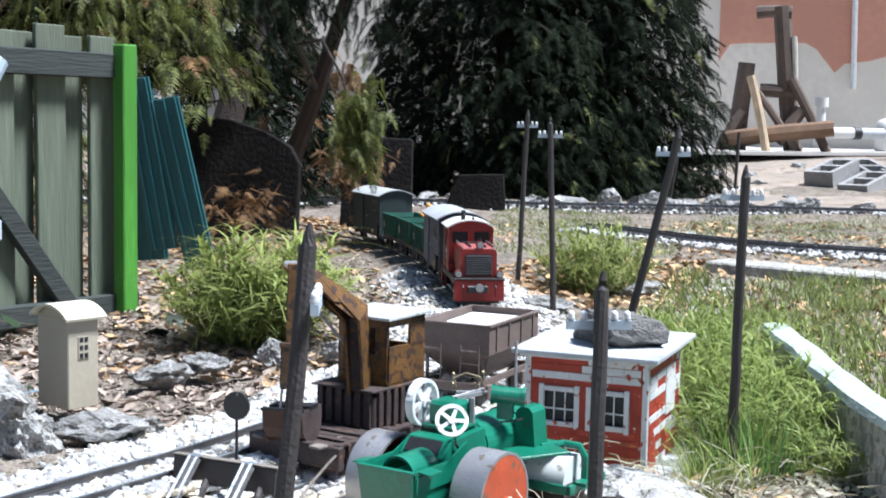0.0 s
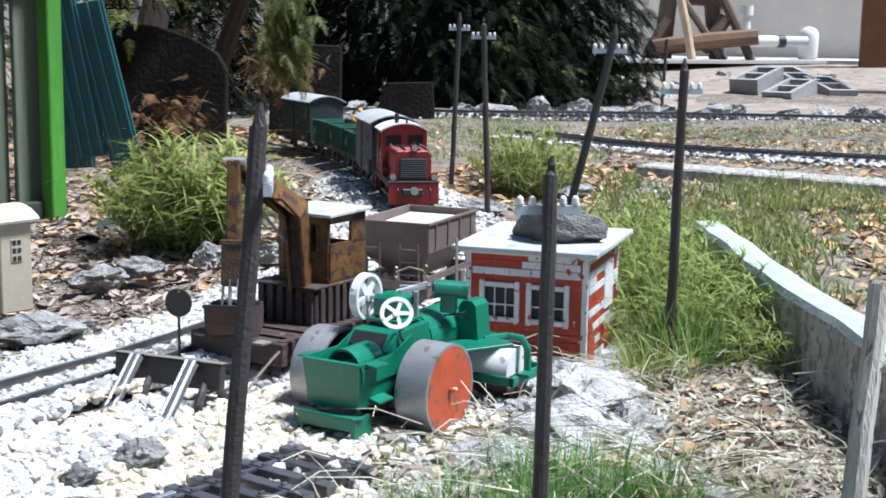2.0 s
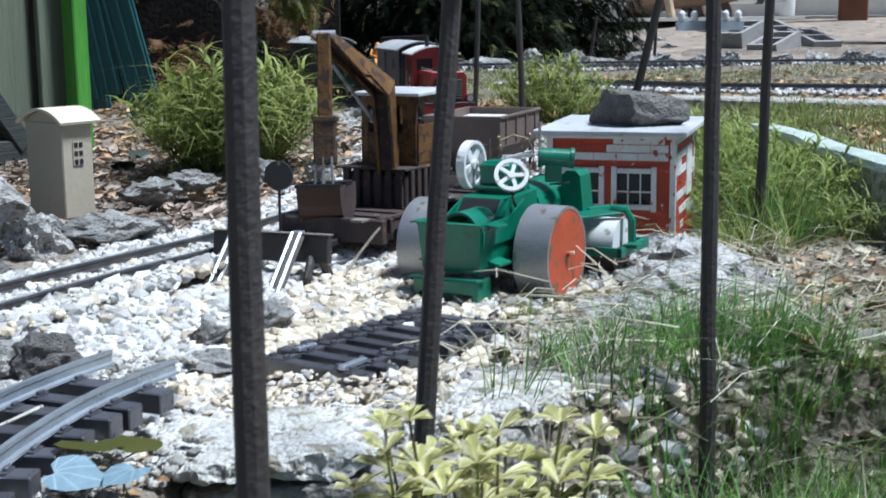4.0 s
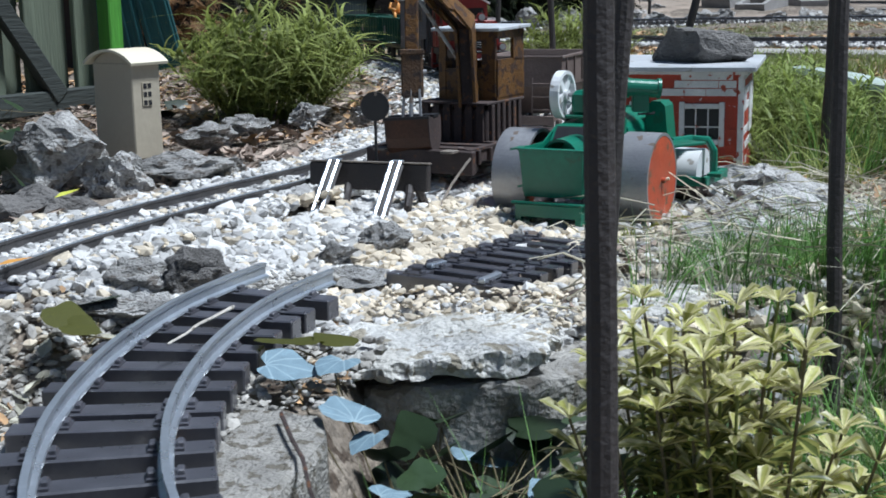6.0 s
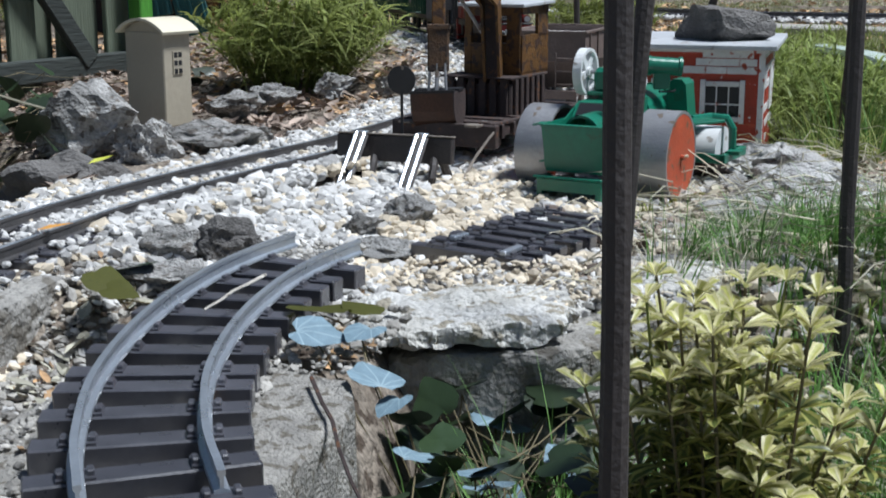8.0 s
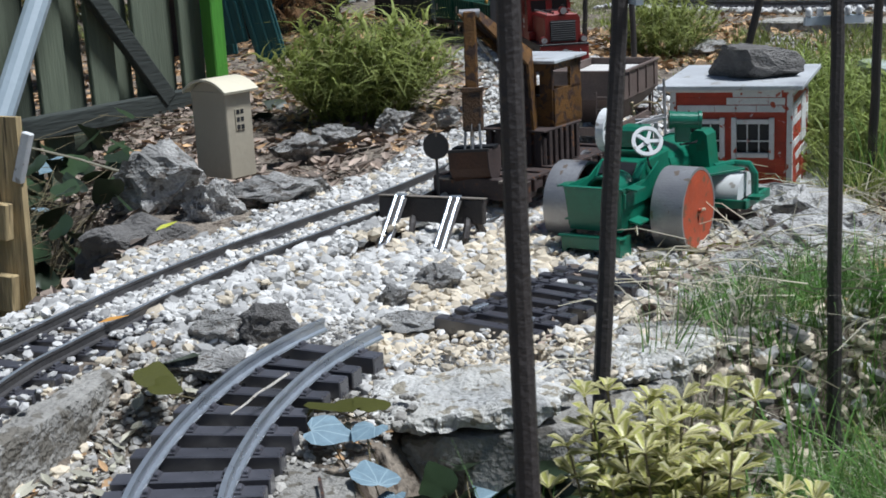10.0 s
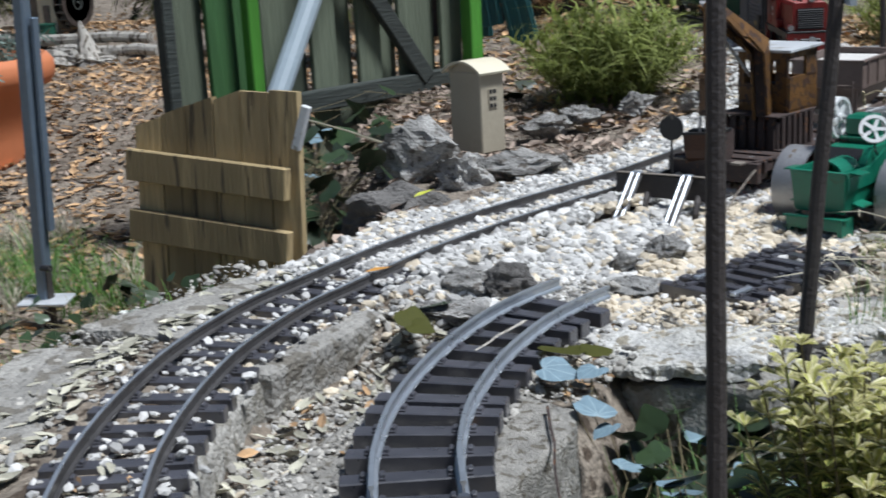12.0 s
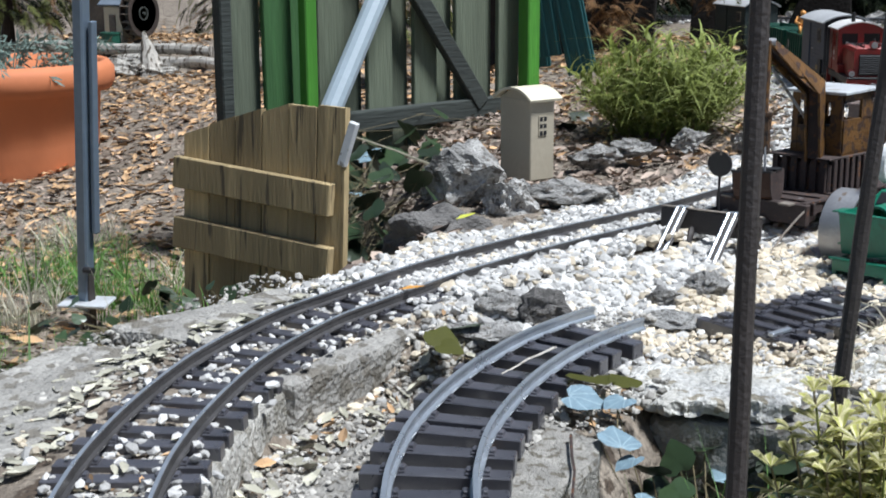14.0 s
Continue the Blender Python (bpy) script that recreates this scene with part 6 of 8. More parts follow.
kerb([(-0.276, 0.312), (-0.254, 0.315), (-0.243, 0.46), (-0.268, 0.46)], 0.06, 0.0085, "concrete kerb block beside the running line")
kerb([(-0.42, -0.05), (-0.30, 0.0), (-0.375, 0.36), (-0.46, 0.33)], 0.1, 0.003, "wide concrete footing at the outside of the curve")
kerb([(-0.455, 0.37), (-0.362, 0.37), (-0.35, 0.56), (-0.40, 0.56)], 0.08, 0.006, "wide concrete footing at the outside of the curve")
M_LEDGE = mat("weathered white ledge stone", (0.60, 0.585, 0.54), 0.9, vary=0.4, size=34, bump=1.0, spots=((0.30, 0.27, 0.21), 0.10), col2=(0.70, 0.69, 0.66))


def ragged_slab(cx, cy, rx, ry, rz, z, h, label, seed, step=0.0035):
    """A thin broken slab with a ragged rim and a pitted top."""
    c, sn = math.cos(math.radians(rz)), math.sin(math.radians(rz))
    cells = {}
    ni, nj = int(rx / step) + 4, int(ry / step) + 4
    for i in range(-ni, ni):
        for j in range(-nj, nj):
            u, v = (i + 0.5) * step / rx, (j + 0.5) * step / ry
            if max(abs(u) ** 3 + abs(v) ** 3, 0) ** (1 / 3) < 0.92 + 0.22 * noise.fractal((u * 2.2, v * 2.2, seed), 1.0, 2.0, 4):
                cells[i, j] = True
    bm = bmesh.new()
    vs = {}
    def vert(i, j, k):
        if (i, j, k) not in vs:
            x, y = i * step, j * step
            n = Vector((noise.noise((x * 160, y * 160, seed + k)), noise.noise((x * 160, y * 160, seed + 9 + k)), 0)) * 0.0012
            up = z + 0.0045 * noise.fractal((x * 30, y * 30, seed), 0.8, 2.2, 5) - 0.006 * smoothstep(0.75, 1.05, (abs(x / rx) ** 3 + abs(y / ry) ** 3) ** (1 / 3)) if k else z - h + 0.008 * noise.noise((x * 28, y * 28, seed + 4)) + 0.003 * noise.noise((x * 90, y * 90, seed + 4))
            x, y = x + n.x, y + n.y
            vs[i, j, k] = bm.verts.new((cx + x * c - y * sn, cy + x * sn + y * c, up))
        return vs[i, j, k]
    for i, j in cells:
        bm.faces.new((vert(i, j, 1), vert(i + 1, j, 1), vert(i + 1, j + 1, 1), vert(i, j + 1, 1)))
        bm.faces.new((vert(i, j, 0), vert(i, j + 1, 0), vert(i + 1, j + 1, 0), vert(i + 1, j, 0)))
        for di, dj, p, q in ((-1, 0, (i, j + 1), (i, j)), (1, 0, (i + 1, j), (i + 1, j + 1)), (0, -1, (i, j), (i + 1, j)), (0, 1, (i + 1, j + 1), (i, j + 1))):
            if (i + di, j + dj) not in cells:
                bm.faces.new((vert(*p, 1), vert(*p, 0), vert(*q, 0), vert(*q, 1)))
    flank = [e for e in bm.edges if abs(e.verts[0].co.z - e.verts[1].co.z) > 0.4 * h and (e.verts[0].co.xy - e.verts[1].co.xy).length < 0.6 * step]
    rim = list({v for e in flank for v in e.verts})
    for _ in range(5):
        bmesh.ops.smooth_vert(bm, verts=rim, factor=0.5, use_axis_x=True, use_axis_y=True, use_axis_z=False)
    bmesh.ops.subdivide_edges(bm, edges=flank, cuts=3, use_grid_fill=True)
    for v in bm.verts:
        w = v.co.x * c + v.co.y * sn
        v.co.x += 0.0022 * noise.fractal((w * 45, v.co.z * 190, seed), 0.9, 2.1, 3)
        v.co.y += 0.0026 * noise.fractal((w * 45, v.co.z * 190, seed + 5), 0.9, 2.1, 3)
    return tagged(part("ledge_stone", bm, M_LEDGE), label, "ledge stone", kind="structure")


ragged_slab(-0.028, 0.481, 0.066, 0.046, 24, -0.0035, 0.012, "ragged pale flat ledge stone over the drop", 3.0)
ragged_slab(0.072, 0.590, 0.060, 0.034, 58, -0.0085, 0.012, "ragged pale flat ledge stone over the drop", 8.0)
kerb([(-0.062, 0.438), (-0.030, 0.440), (0.018, 0.450), (0.056, 0.486), (0.098, 0.576), (0.04, 0.62), (-0.06, 0.55)], 0.11, -0.020, "concrete retaining block below the ledge", M_CONC)
# ---- fence, boards and structures round the layout ----
M_BOARD_GREEN = mat("dull green painted board", (0.045, 0.135, 0.04), 0.75, vary=0.4, size=20, bump=0.4, grain=(1.6, 1.6, 0.12), col2=(0.03, 0.07, 0.03))


def build_fence():
    a, b = Vector((-0.776, 1.802)), Vector((-0.985, 1.19))
    L = (b - a).length
    h = math.degrees(math.atan2((b - a).y, (b - a).x))
    t = thing("board_fence", pose(a.x, a.y, -0.06, 0, 0, h), "old grey-green board fence with dark rails", "fence", kind="structure")
    # local x runs along the fence towards the near end, local y to its back
    n = 13
    bw = L / n
    r = random.Random(4)
    for k in range(n - 1):
        back = k % 2
        z1 = 0.51 + r.uniform(-0.012, 0.006)
        bm = bmesh.new()
        bx(bm, (bw * r.uniform(1.02, 1.14), 0.010, z1 + 0.14), (0, 0, (z1 - 0.14) / 2), bev=0.0015)
        ob = part("board", bm, M_FENCE if k not in (9, 10) else M_BOARD_GREEN, t)
        ob.matrix_local = pose((k + 0.35) * bw, -0.018 - 0.02 * back, 0, 0, r.uniform(-0.6, 0.6), 0)
    part("top_rail", bx(bmesh.new(), (L - 0.04, 0.018, 0.040), (L / 2 - 0.06, 0.0, 0.455), bev=0.002), M_FENCE_DARK, t)
    part("bottom_rail", bx(bmesh.new(), (L - 0.04, 0.018, 0.034), (L / 2 - 0.06, 0.0, 0.070), bev=0.002), M_FENCE_DARK, t)
    part("brace", bx(bmesh.new(), (0.48, 0.016, 0.030), (0.25, 0.004, 0.265), (0, -52, 0), 0.002), M_FENCE_DARK, t, "dark diagonal brace")
    part("green_post", bx(bmesh.new(), (0.030, 0.026, 0.53), (-0.004, 0.016, 0.225), bev=0.002), M_FENCE_GREEN, t, "bright green painted corner post")
    part("green_post", bx(bmesh.new(), (0.022, 0.02, 0.60), (L * 0.745, 0.014, 0.235), bev=0.002), M_FENCE_GREEN, t, "bright green painted post")
    part("end_post", bx(bmesh.new(), (0.020, 0.022, 0.60), (12.4 * bw, -0.012, 0.22), bev=0.002), M_FENCE_DARK, t, "dark end post")
    p = thing("leaning_pipe", pose(-0.838, 1.17, -0.08), "pale blue grey plastic pipe leaning on the fence", "pipe")
    wpart("pipe", tube(bmesh.new(), [(-0.838, 1.17, -0.07), (-0.829, 1.27, 0.061), (-0.817, 1.40, 0.232), (-0.806, 1.52, 0.39)], 0.0165, 12), mat("pale blue pipe", (0.33, 0.40, 0.45), 0.5, vary=0.15, size=15), p)


build_fence()


def build_teal_boards():
    for k, (at, rz, ry, w) in enumerate((((-0.905, 2.16, 0.225), 10, -9, 0.055), ((-0.845, 2.175, 0.19), 10, -12, 0.06), ((-0.94, 2.2, 0.2), 10, -4, 0.07))):
        t = thing("painted_board", pose(*at, 4, ry, rz), "teal painted grooved board leaning behind the fence", "board", group="leaning teal boards")
        part("panel", bx(bmesh.new(), (w, 0.008, 0.33), (0, 0, 0), bev=0.001), M_TEAL, t)
        for q in range(3):
            part("ridge", bx(bmesh.new(), (0.006, 0.005, 0.328), (-w / 2 + 0.008 + q * (w - 0.016) / 2, -0.005, 0), bev=0.0012), M_TEAL, t)


build_teal_boards()


def build_pine_panel():
    # local x along the panel to its right end
    t = thing("pine_panel", pose(-0.778, 0.855, -0.15, -4, 0, -2), "small weathered pine board panel with a rounded top", "wooden panel")
    W, n = 0.225, 6
    w = W / n
    for k in range(n):
        x = (k + 0.5) * w
        top = 0.262 - 0.045 * (1 - (x / (W * 0.9))) ** 2
        bm = bmesh.new()
        prism(bm, [(-w / 2 + 0.0008, 0), (w / 2 - 0.0008, 0), (w / 2 - 0.0008, top + 0.005 * (1 if k < 4 else -0.3)), (-w / 2 + 0.0008, top - 0.006 * (1 if k < 4 else 0))], 0.009, Matrix.Translation((x, 0.0045 + 0.001 * (k % 2), 0)) @ XZ)
        part("plank", bm, M_WOOD, t)
    for z in (0.168, 0.098):
        part("batten", bx(bmesh.new(), (W * 0.98, 0.012, 0.036), (W * 0.46, -0.011, z), (0, 4, 0), 0.0012), M_WOOD, t, "pine batten")
    part("broken_end", bx(bmesh.new(), (0.010, 0.008, 0.05), (W + 0.004, -0.004, 0.222), (0, 18, 0), 0.001), M_WHITE, t, "white painted broken edge")


build_pine_panel()


def build_post():
    t = thing("metal_post", pose(-0.942, 0.868, -0.225), "galvanised blue grey fence post with a flange", "post")
    part("tube", bx(bmesh.new(), (0.016, 0.016, 0.58), (0.012, 0, 0.35), (0, 3.4, 0), 0.002), M_BLUEPIPE, t)
    part("inner_tube", bx(bmesh.new(), (0.012, 0.012, 0.20), (0, 0, 0.05), (0, 0, 0), 0.001), M_POLE, t)
    part("flange", bx(bmesh.new(), (0.062, 0.040, 0.004), (0, -0.004, 0.072), (4, 0, 20), 0.001), M_GREYROOF, t, "pale flange plate")
    part("side_tube", bx(bmesh.new(), (0.006, 0.010, 0.26), (0.0225, 0.004, 0.29), (0, 3.4, 0), bev=0.001), M_BLUEPIPE, t)
    part("bolt", cyl(bmesh.new(), 0.004, 0.014, (0.010, -0.008, 0.115), (0, 90, 0), 10), M_BLACK, t)


build_post()


def build_pot():
    t = thing("plant_pot", pose(-1.90, 1.66, -0.335) @ Matrix.Diagonal((1.24, 1.24, 1.40, 1)), "large terracotta pot with a thick rolled rim", "plant pot")
    part("pot", lathe(bmesh.new(), [(0.125, 0), (0.135, 0.02), (0.158, 0.16), (0.165, 0.235), (0.182, 0.238), (0.190, 0.25), (0.190, 0.268), (0.180, 0.28), (0.168, 0.278), (0.160, 0.24), (0.150, 0.235)], 48), M_TERRA, t, smooth=True)
    part("potting_soil", lathe(bmesh.new(), [(0.158, 0.242), (0.158, 0.25), (0.01, 0.262)], 30), M_SOIL, t)
    bm = bmesh.new()
    r = random.Random(8)
    for k in range(44):
        a, q = r.uniform(0, 6.28), r.uniform(0.02, 0.13)
        p = Vector((q * math.cos(a), q * math.sin(a), 0.25))
        out = Vector((math.cos(a), math.sin(a), 0)) * r.uniform(0.03, 0.13)
        top = r.uniform(0.03, 0.11)
        line = [p + out * u + Vector((0, 0, top * (2.1 * u - 1.7 * u * u))) for u in (0, 0.25, 0.5, 0.75, 1)]
        tube(bm, line, 0.0012, 3, 0.4)
        for j in range(26):
            u = 4 * (0.12 + 0.86 * j / 25)
            i = min(3, int(u))
            c0 = line[i].lerp(line[i + 1], u - i)
            e = Vector((r.gauss(0, 1), r.gauss(0, 1), r.gauss(-0.3, 0.6))).normalized() * r.uniform(0.010, 0.022) + out * 0.08
            w = e.cross(Vector((r.gauss(0, 1), r.gauss(0, 1), r.gauss(0, 1)))).normalized() * 0.0022
            bm.faces.new([bm.verts.new(v) for v in (c0, c0 + e * 0.5 + w, c0 + e, c0 + e * 0.5 - w)])
    part("plant", bm, mat("grey blue foliage", (0.14, 0.20, 0.17), 0.7, vary=0.4, size=20), t, "grey-green ferny drooping foliage")


build_pot()


M_DRIFT = mat("bleached driftwood", (0.52, 0.49, 0.44), 0.9, vary=0.5, size=22, bump=1.0, spots=((0.12, 0.10, 0.08), 0.12), grain=(1.5, 1.5, 0.3))


def build_far_clutter():
    # toy mill with a water wheel, logs and driftwood at the end of the leaf-strewn bed
    t = thing("toy_mill", pose(-2.79, 3.04, -0.01), "weathered toy mill with a dark water wheel", "model house")
    slate = mat("slate blue roof", (0.16, 0.20, 0.25), 0.7, vary=0.3, size=20)
    part("wall", bx(bmesh.new(), (0.17, 0.10, 0.17), (-0.02, 0.03, 0.085), bev=0.002), M_OLDWOOD, t)
    bm = bmesh.new()
    prism(bm, [(-0.055, 0.165), (0.115, 0.165), (0.03, 0.265)], 0.20, Matrix.Translation((-0.12, 0, 0)) @ Matrix(((0, 0, 1, 0), (1, 0, 0, 0), (0, 1, 0, 0), (0, 0, 0, 1))))
    part("roof", bm, slate, t)
    porch = part("porch", bx(bmesh.new(), (0.075, 0.05, 0.115), (0.035, -0.04, 0.0575), bev=0.002), M_HUT_ROOF, t, "pale rendered porch")
    part("door", bx(bmesh.new(), (0.026, 0.006, 0.075), (0.035, -0.066, 0.052), bev=0.001), M_OLDWOOD, porch, "brown plank door")
    part("porch_roof", bx(bmesh.new(), (0.105, 0.10, 0.006), (0.035, -0.035, 0.150), (38, 0, 0), 0.001), slate, t)
    w = part("water_wheel", spoked(bmesh.new(), 0.022, 0.036, 3, Matrix.Translation((0.135, -0.05, 0.095)) @ AXLE_X, 0.2, 0.1), M_FENCE_DARK, t)
    for x in (0.118, 0.152):
        part("rim", lathe(bmesh.new(), [(0.060, -0.002), (0.075, -0.002), (0.075, 0.002), (0.060, 0.002), (0.060, -0.002)], 32, Matrix.Translation((x, -0.05, 0.095)) @ AXLE_X), M_BARK, w)
    part("disc", cyl(bmesh.new(), 0.064, 0.010, (0.135, -0.05, 0.095), (0, 90, 0), 28), M_FENCE_DARK, w)
    for k in range(18):
        a = 2 * math.pi * k / 18
        part("paddle", bx(bmesh.new(), (0.036, 0.016, 0.003), (0.135, -0.05 + 0.068 * math.cos(a), 0.095 + 0.068 * math.sin(a)), (math.degrees(a), 0, 0)), M_OLDWOOD, w)
    c = thing("green_can", pose(-2.70, 2.90, -0.02), "small dark green tin beside the toy mill", "tin")
    part("tin", cyl(bmesh.new(), 0.030, 0.046, (0, 0, 0.023), (0, 0, 0), 20), M_WAGON_GREEN, c)
    part("rim", lathe(bmesh.new(), [(0.029, 0.044), (0.0325, 0.044), (0.0325, 0.049), (0.029, 0.049)], 20), M_WAGON_GREEN, c)
    for p, q, r in (((-2.98, 2.86, -0.02), (-2.28, 2.87, -0.014), 0.020), ((-2.60, 2.83, -0.050), (-2.20, 2.80, -0.045), 0.020), ((-3.0, 2.90, -0.06), (-2.05, 2.95, -0.06), 0.03), ((-2.34, 2.62, -0.12), (-2.19, 2.60, -0.12), 0.02)):
        g = thing("log", Matrix.Translation(p), "bleached log lying at the edge of dry leaves" if r == 0.020 else "old grey log lying on dry leaves", "log", group="logs at the mill")
        wpart("trunk", tube(bmesh.new(), [Vector(p).lerp(Vector(q), k / 5) + Vector((0, 0, 0.004 * math.sin(k * 2))) for k in range(6)], r, 10, 0.8), M_DRIFT if r == 0.020 else M_OLDWOOD, g)
    d = thing("driftwood", pose(-2.43, 2.75, -0.10), "bleached driftwood stump with a pointed top", "driftwood")
    bm = bmesh.new()
    bm.from_mesh(stone_mesh("drift", 91, 4, 1.6))
    for v in bm.verts:
        v.co = Vector((v.co.x * 0.34 - 0.03, v.co.y * 0.16, (v.co.z + 0.3) * 0.095 + 0.010 * noise.noise(v.co * 7)))
    part("root", bm, M_DRIFT, d)
    part("spike", tube(bmesh.new(), [(0.020, 0, 0.0), (0.014, 0, 0.05), (0.002, 0, 0.10), (-0.008, 0, 0.145)], 0.052, 10, 0.08), M_DRIFT, d)
    part("stub", tube(bmesh.new(), [(-0.05, -0.02, 0.02), (-0.075, -0.025, 0.05), (-0.10, -0.03, 0.053)], 0.016, 8, 0.7), M_DRIFT, d)


build_far_clutter()


M_STICK = mat("bleached wood", (0.62, 0.58, 0.51), 0.85, vary=0.35, size=60, bump=0.8, spots=((0.2, 0.17, 0.14), 0.05), grain=(1.5, 1.5, 0.12))


# right-hand bed wall with a pale mossy top
def build_bed_wall():
    t = thing("bed_wall", Matrix(), "pale green-topped concrete garden edging wall", "garden wall", kind="structure")
    line = spline([(0.27, 1.66), (0.292, 1.54), (0.362, 1.22), (0.415, 1.0), (0.455, 0.80), (0.52, 0.40)], 0.02)
    path = [(x, y, 0.055 - 0.10, h) for x, y, h in line]
    def wear(bm, k):
        for v in bm.verts:
            v.co += Vector((noise.noise(v.co * 11), noise.noise(v.co * 11 + Vector((5, 0, 0))), 0.8 * noise.noise(v.co * 8 + Vector((0, 3, 0))))) * k
        return bm
    part("wall_body", wear(sweep(bmesh.new(), [(-0.020, -0.05), (0.020, -0.05), (0.019, 0.0), (0.018, 0.05), (0.017, 0.098), (-0.016, 0.098), (-0.017, 0.05), (-0.019, 0.0)], path), 0.004), M_CONC_PALE, t)
    bm = wear(sweep(bmesh.new(), [(-0.0185, 0.0970), (0.0195, 0.0970), (0.016, 0.104), (0.0, 0.1055), (-0.015, 0.104)], path), 0.004)
    part("wall_top", bm, mat("pale mossy top", (0.42, 0.49, 0.45), 0.8, vary=0.25, size=25, bump=0.6, spots=((0.36, 0.42, 0.33), 0.06)), t, "pale green weathered top")
    s = thing("bleached_stick", pose(0.36, 0.725, -0.06), "bleached knotty dead branch standing upright", "branch")
    wpart("stem", tube(bmesh.new(), [(0.377, 0.718, -0.07), (0.380, 0.725, 0.0), (0.383, 0.732, 0.05), (0.388, 0.742, 0.10), (0.390, 0.749, 0.143)], 0.0088, 10, 0.8), M_STICK, s)
    wpart("knot", tube(bmesh.new(), [(0.386, 0.740, 0.085), (0.399, 0.739, 0.096)], 0.006, 8, 0.5), M_STICK, s)
    k = thing("edging_plank", pose(0.35, 2.73, 0.0, 0, 0, -24), "pale weathered concrete edging by the lawn", "edging", kind="structure")
    part("slab", bx(bmesh.new(), (0.62, 0.11, 0.05), (0.06, 0, 0.0), bev=0.004), M_CONC_PALE, k)


build_bed_wall()


# house wall, path, sawhorse and concrete blocks behind the lawn
M_BLOCK = mat("grey block concrete", (0.33, 0.32, 0.31), 0.95, vary=0.25, size=30, bump=0.5)


def build_back():
    xs, ys = np.linspace(-4, 6, 90), np.linspace(4.98, 8.2, 40)
    co = [(float(x), float(y), ground_z(float(x), float(y)) + 0.008) for y in ys for x in xs]
    me = bpy.data.meshes.new("yard")
    me.from_pydata(co, [], [(j * 90 + i, j * 90 + i + 1, (j + 1) * 90 + i + 1, (j + 1) * 90 + i) for j in range(39) for i in range(89)])
    me.materials.append(M_YARD)
    tagged(new("yard", me), "pale dry earth of the back yard", "ground", kind="structure")
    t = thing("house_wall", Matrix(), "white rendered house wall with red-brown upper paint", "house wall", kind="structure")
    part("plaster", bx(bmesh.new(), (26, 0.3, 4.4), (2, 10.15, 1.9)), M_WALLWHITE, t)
    r = random.Random(3)
    low, x = [], -0.35
    z = 0.85
    while x < 6:
        z = max(0.52, min(0.95, z + r.choice((-0.22, -0.05, 0.03, 0.06, 0.2)) * r.uniform(0.3, 1)))
        low.append((x, z))
        x += r.uniform(0.06, 0.2)
    bm = bmesh.new()
    prism(bm, low + [(6.0, 4.0), (-0.35, 4.0)], 0.006, Matrix.Translation((0, 9.998, 0)) @ XZ)
    part("red_paint", bm, M_WALLRED, t, "red-brown paint with a ragged lower edge")
    part("conduit", rod(bmesh.new(), (0.62, 9.97, 0.62), (0.60, 9.97, 1.5), 0.02, 8), M_WHITE, t)
    p = thing("garden_path", Matrix(), "pale concrete path behind the lawn", "path", kind="structure")
    bm = bmesh.new()
    prism(bm, [(-6, 7.9), (-0.9, 7.0), (0.28, 7.9), (0.9, 8.6), (6, 8.9), (6, 9.95), (-6, 9.95)], 0.02, Matrix.Translation((0, 0, 0.165)))
    part("slab", bm, M_SLAB, p)
    dp = thing("downpipe", pose(-1.61, 4.02, 0), "thick white pipe standing behind the fence trees", "pipe")
    part("pipe", cyl(bmesh.new(), 0.054, 1.6, (0, 0, 0.8), (0, 0, 0), 20), M_ROOF_WHITE, dp)
    for z in (0.38, 0.45, 0.56, 0.66):
        part("wire", cyl(bmesh.new(), 0.056, 0.006, (0, 0, z), (5, -8, 0), 20), M_BLACK, dp)
    M_TRESTLE = mat("dark weathered timber", (0.13, 0.095, 0.075), 0.85, vary=0.35, size=10, bump=0.4)
    s = thing("saw_horse", pose(0.08, 8.22, 0.18), "weathered wooden trestle of rough timbers", "trestle")
    def beam(a, b, w, name="leg", m=M_TRESTLE):
        bm = bmesh.new()
        a, b = Vector(a), Vector(b)
        n = 6
        side = (b - a).cross(Vector((0, 1, 0))).normalized()
        pts = [a.lerp(b, k / n) + side * 0.12 * w * math.sin(3.1 * k / n + 9 * w) for k in range(n + 1)]
        wpart(name, tube(bm, pts, w * 0.56, 8, 0.92), m, s)
    beam((0.24, 8.26, 0.18), (0.12, 8.26, 1.06), 0.10)
    beam((-0.10, 8.26, 0.18), (-0.075, 8.26, 0.72), 0.10)
    beam((-0.19, 8.16, 0.18), (-0.08, 8.22, 0.42), 0.08, "brace")
    beam((0.20, 8.20, 0.62), (0.43, 8.16, 0.18), 0.055, "brace")
    beam((0.0, 8.18, 0.54), (0.26, 8.12, 0.18), 0.045, "brace")
    beam((0.26, 8.20, 0.44), (0.14, 8.14, 0.24), 0.08, "brace")
    beam((0.02, 8.24, 0.545), (0.24, 8.24, 0.535), 0.075, "cross_beam")
    beam((-0.02, 8.26, 1.02), (0.19, 8.26, 1.03), 0.07, "top_beam")
    beam((-0.17, 8.12, 0.235), (0.46, 8.12, 0.335), 0.095, "ground_beam", mat("brown timber", (0.20, 0.12, 0.075), 0.85, vary=0.3, size=10))
    beam((-0.035, 8.08, 0.63), (0.08, 8.02, 0.18), 0.05, "prop", mat("pale prop timber", (0.50, 0.38, 0.25), 0.85, vary=0.3, size=14))
    beam((0.205, 8.24, 0.88), (0.225, 8.24, 0.58), 0.035, "prop", M_STICK)
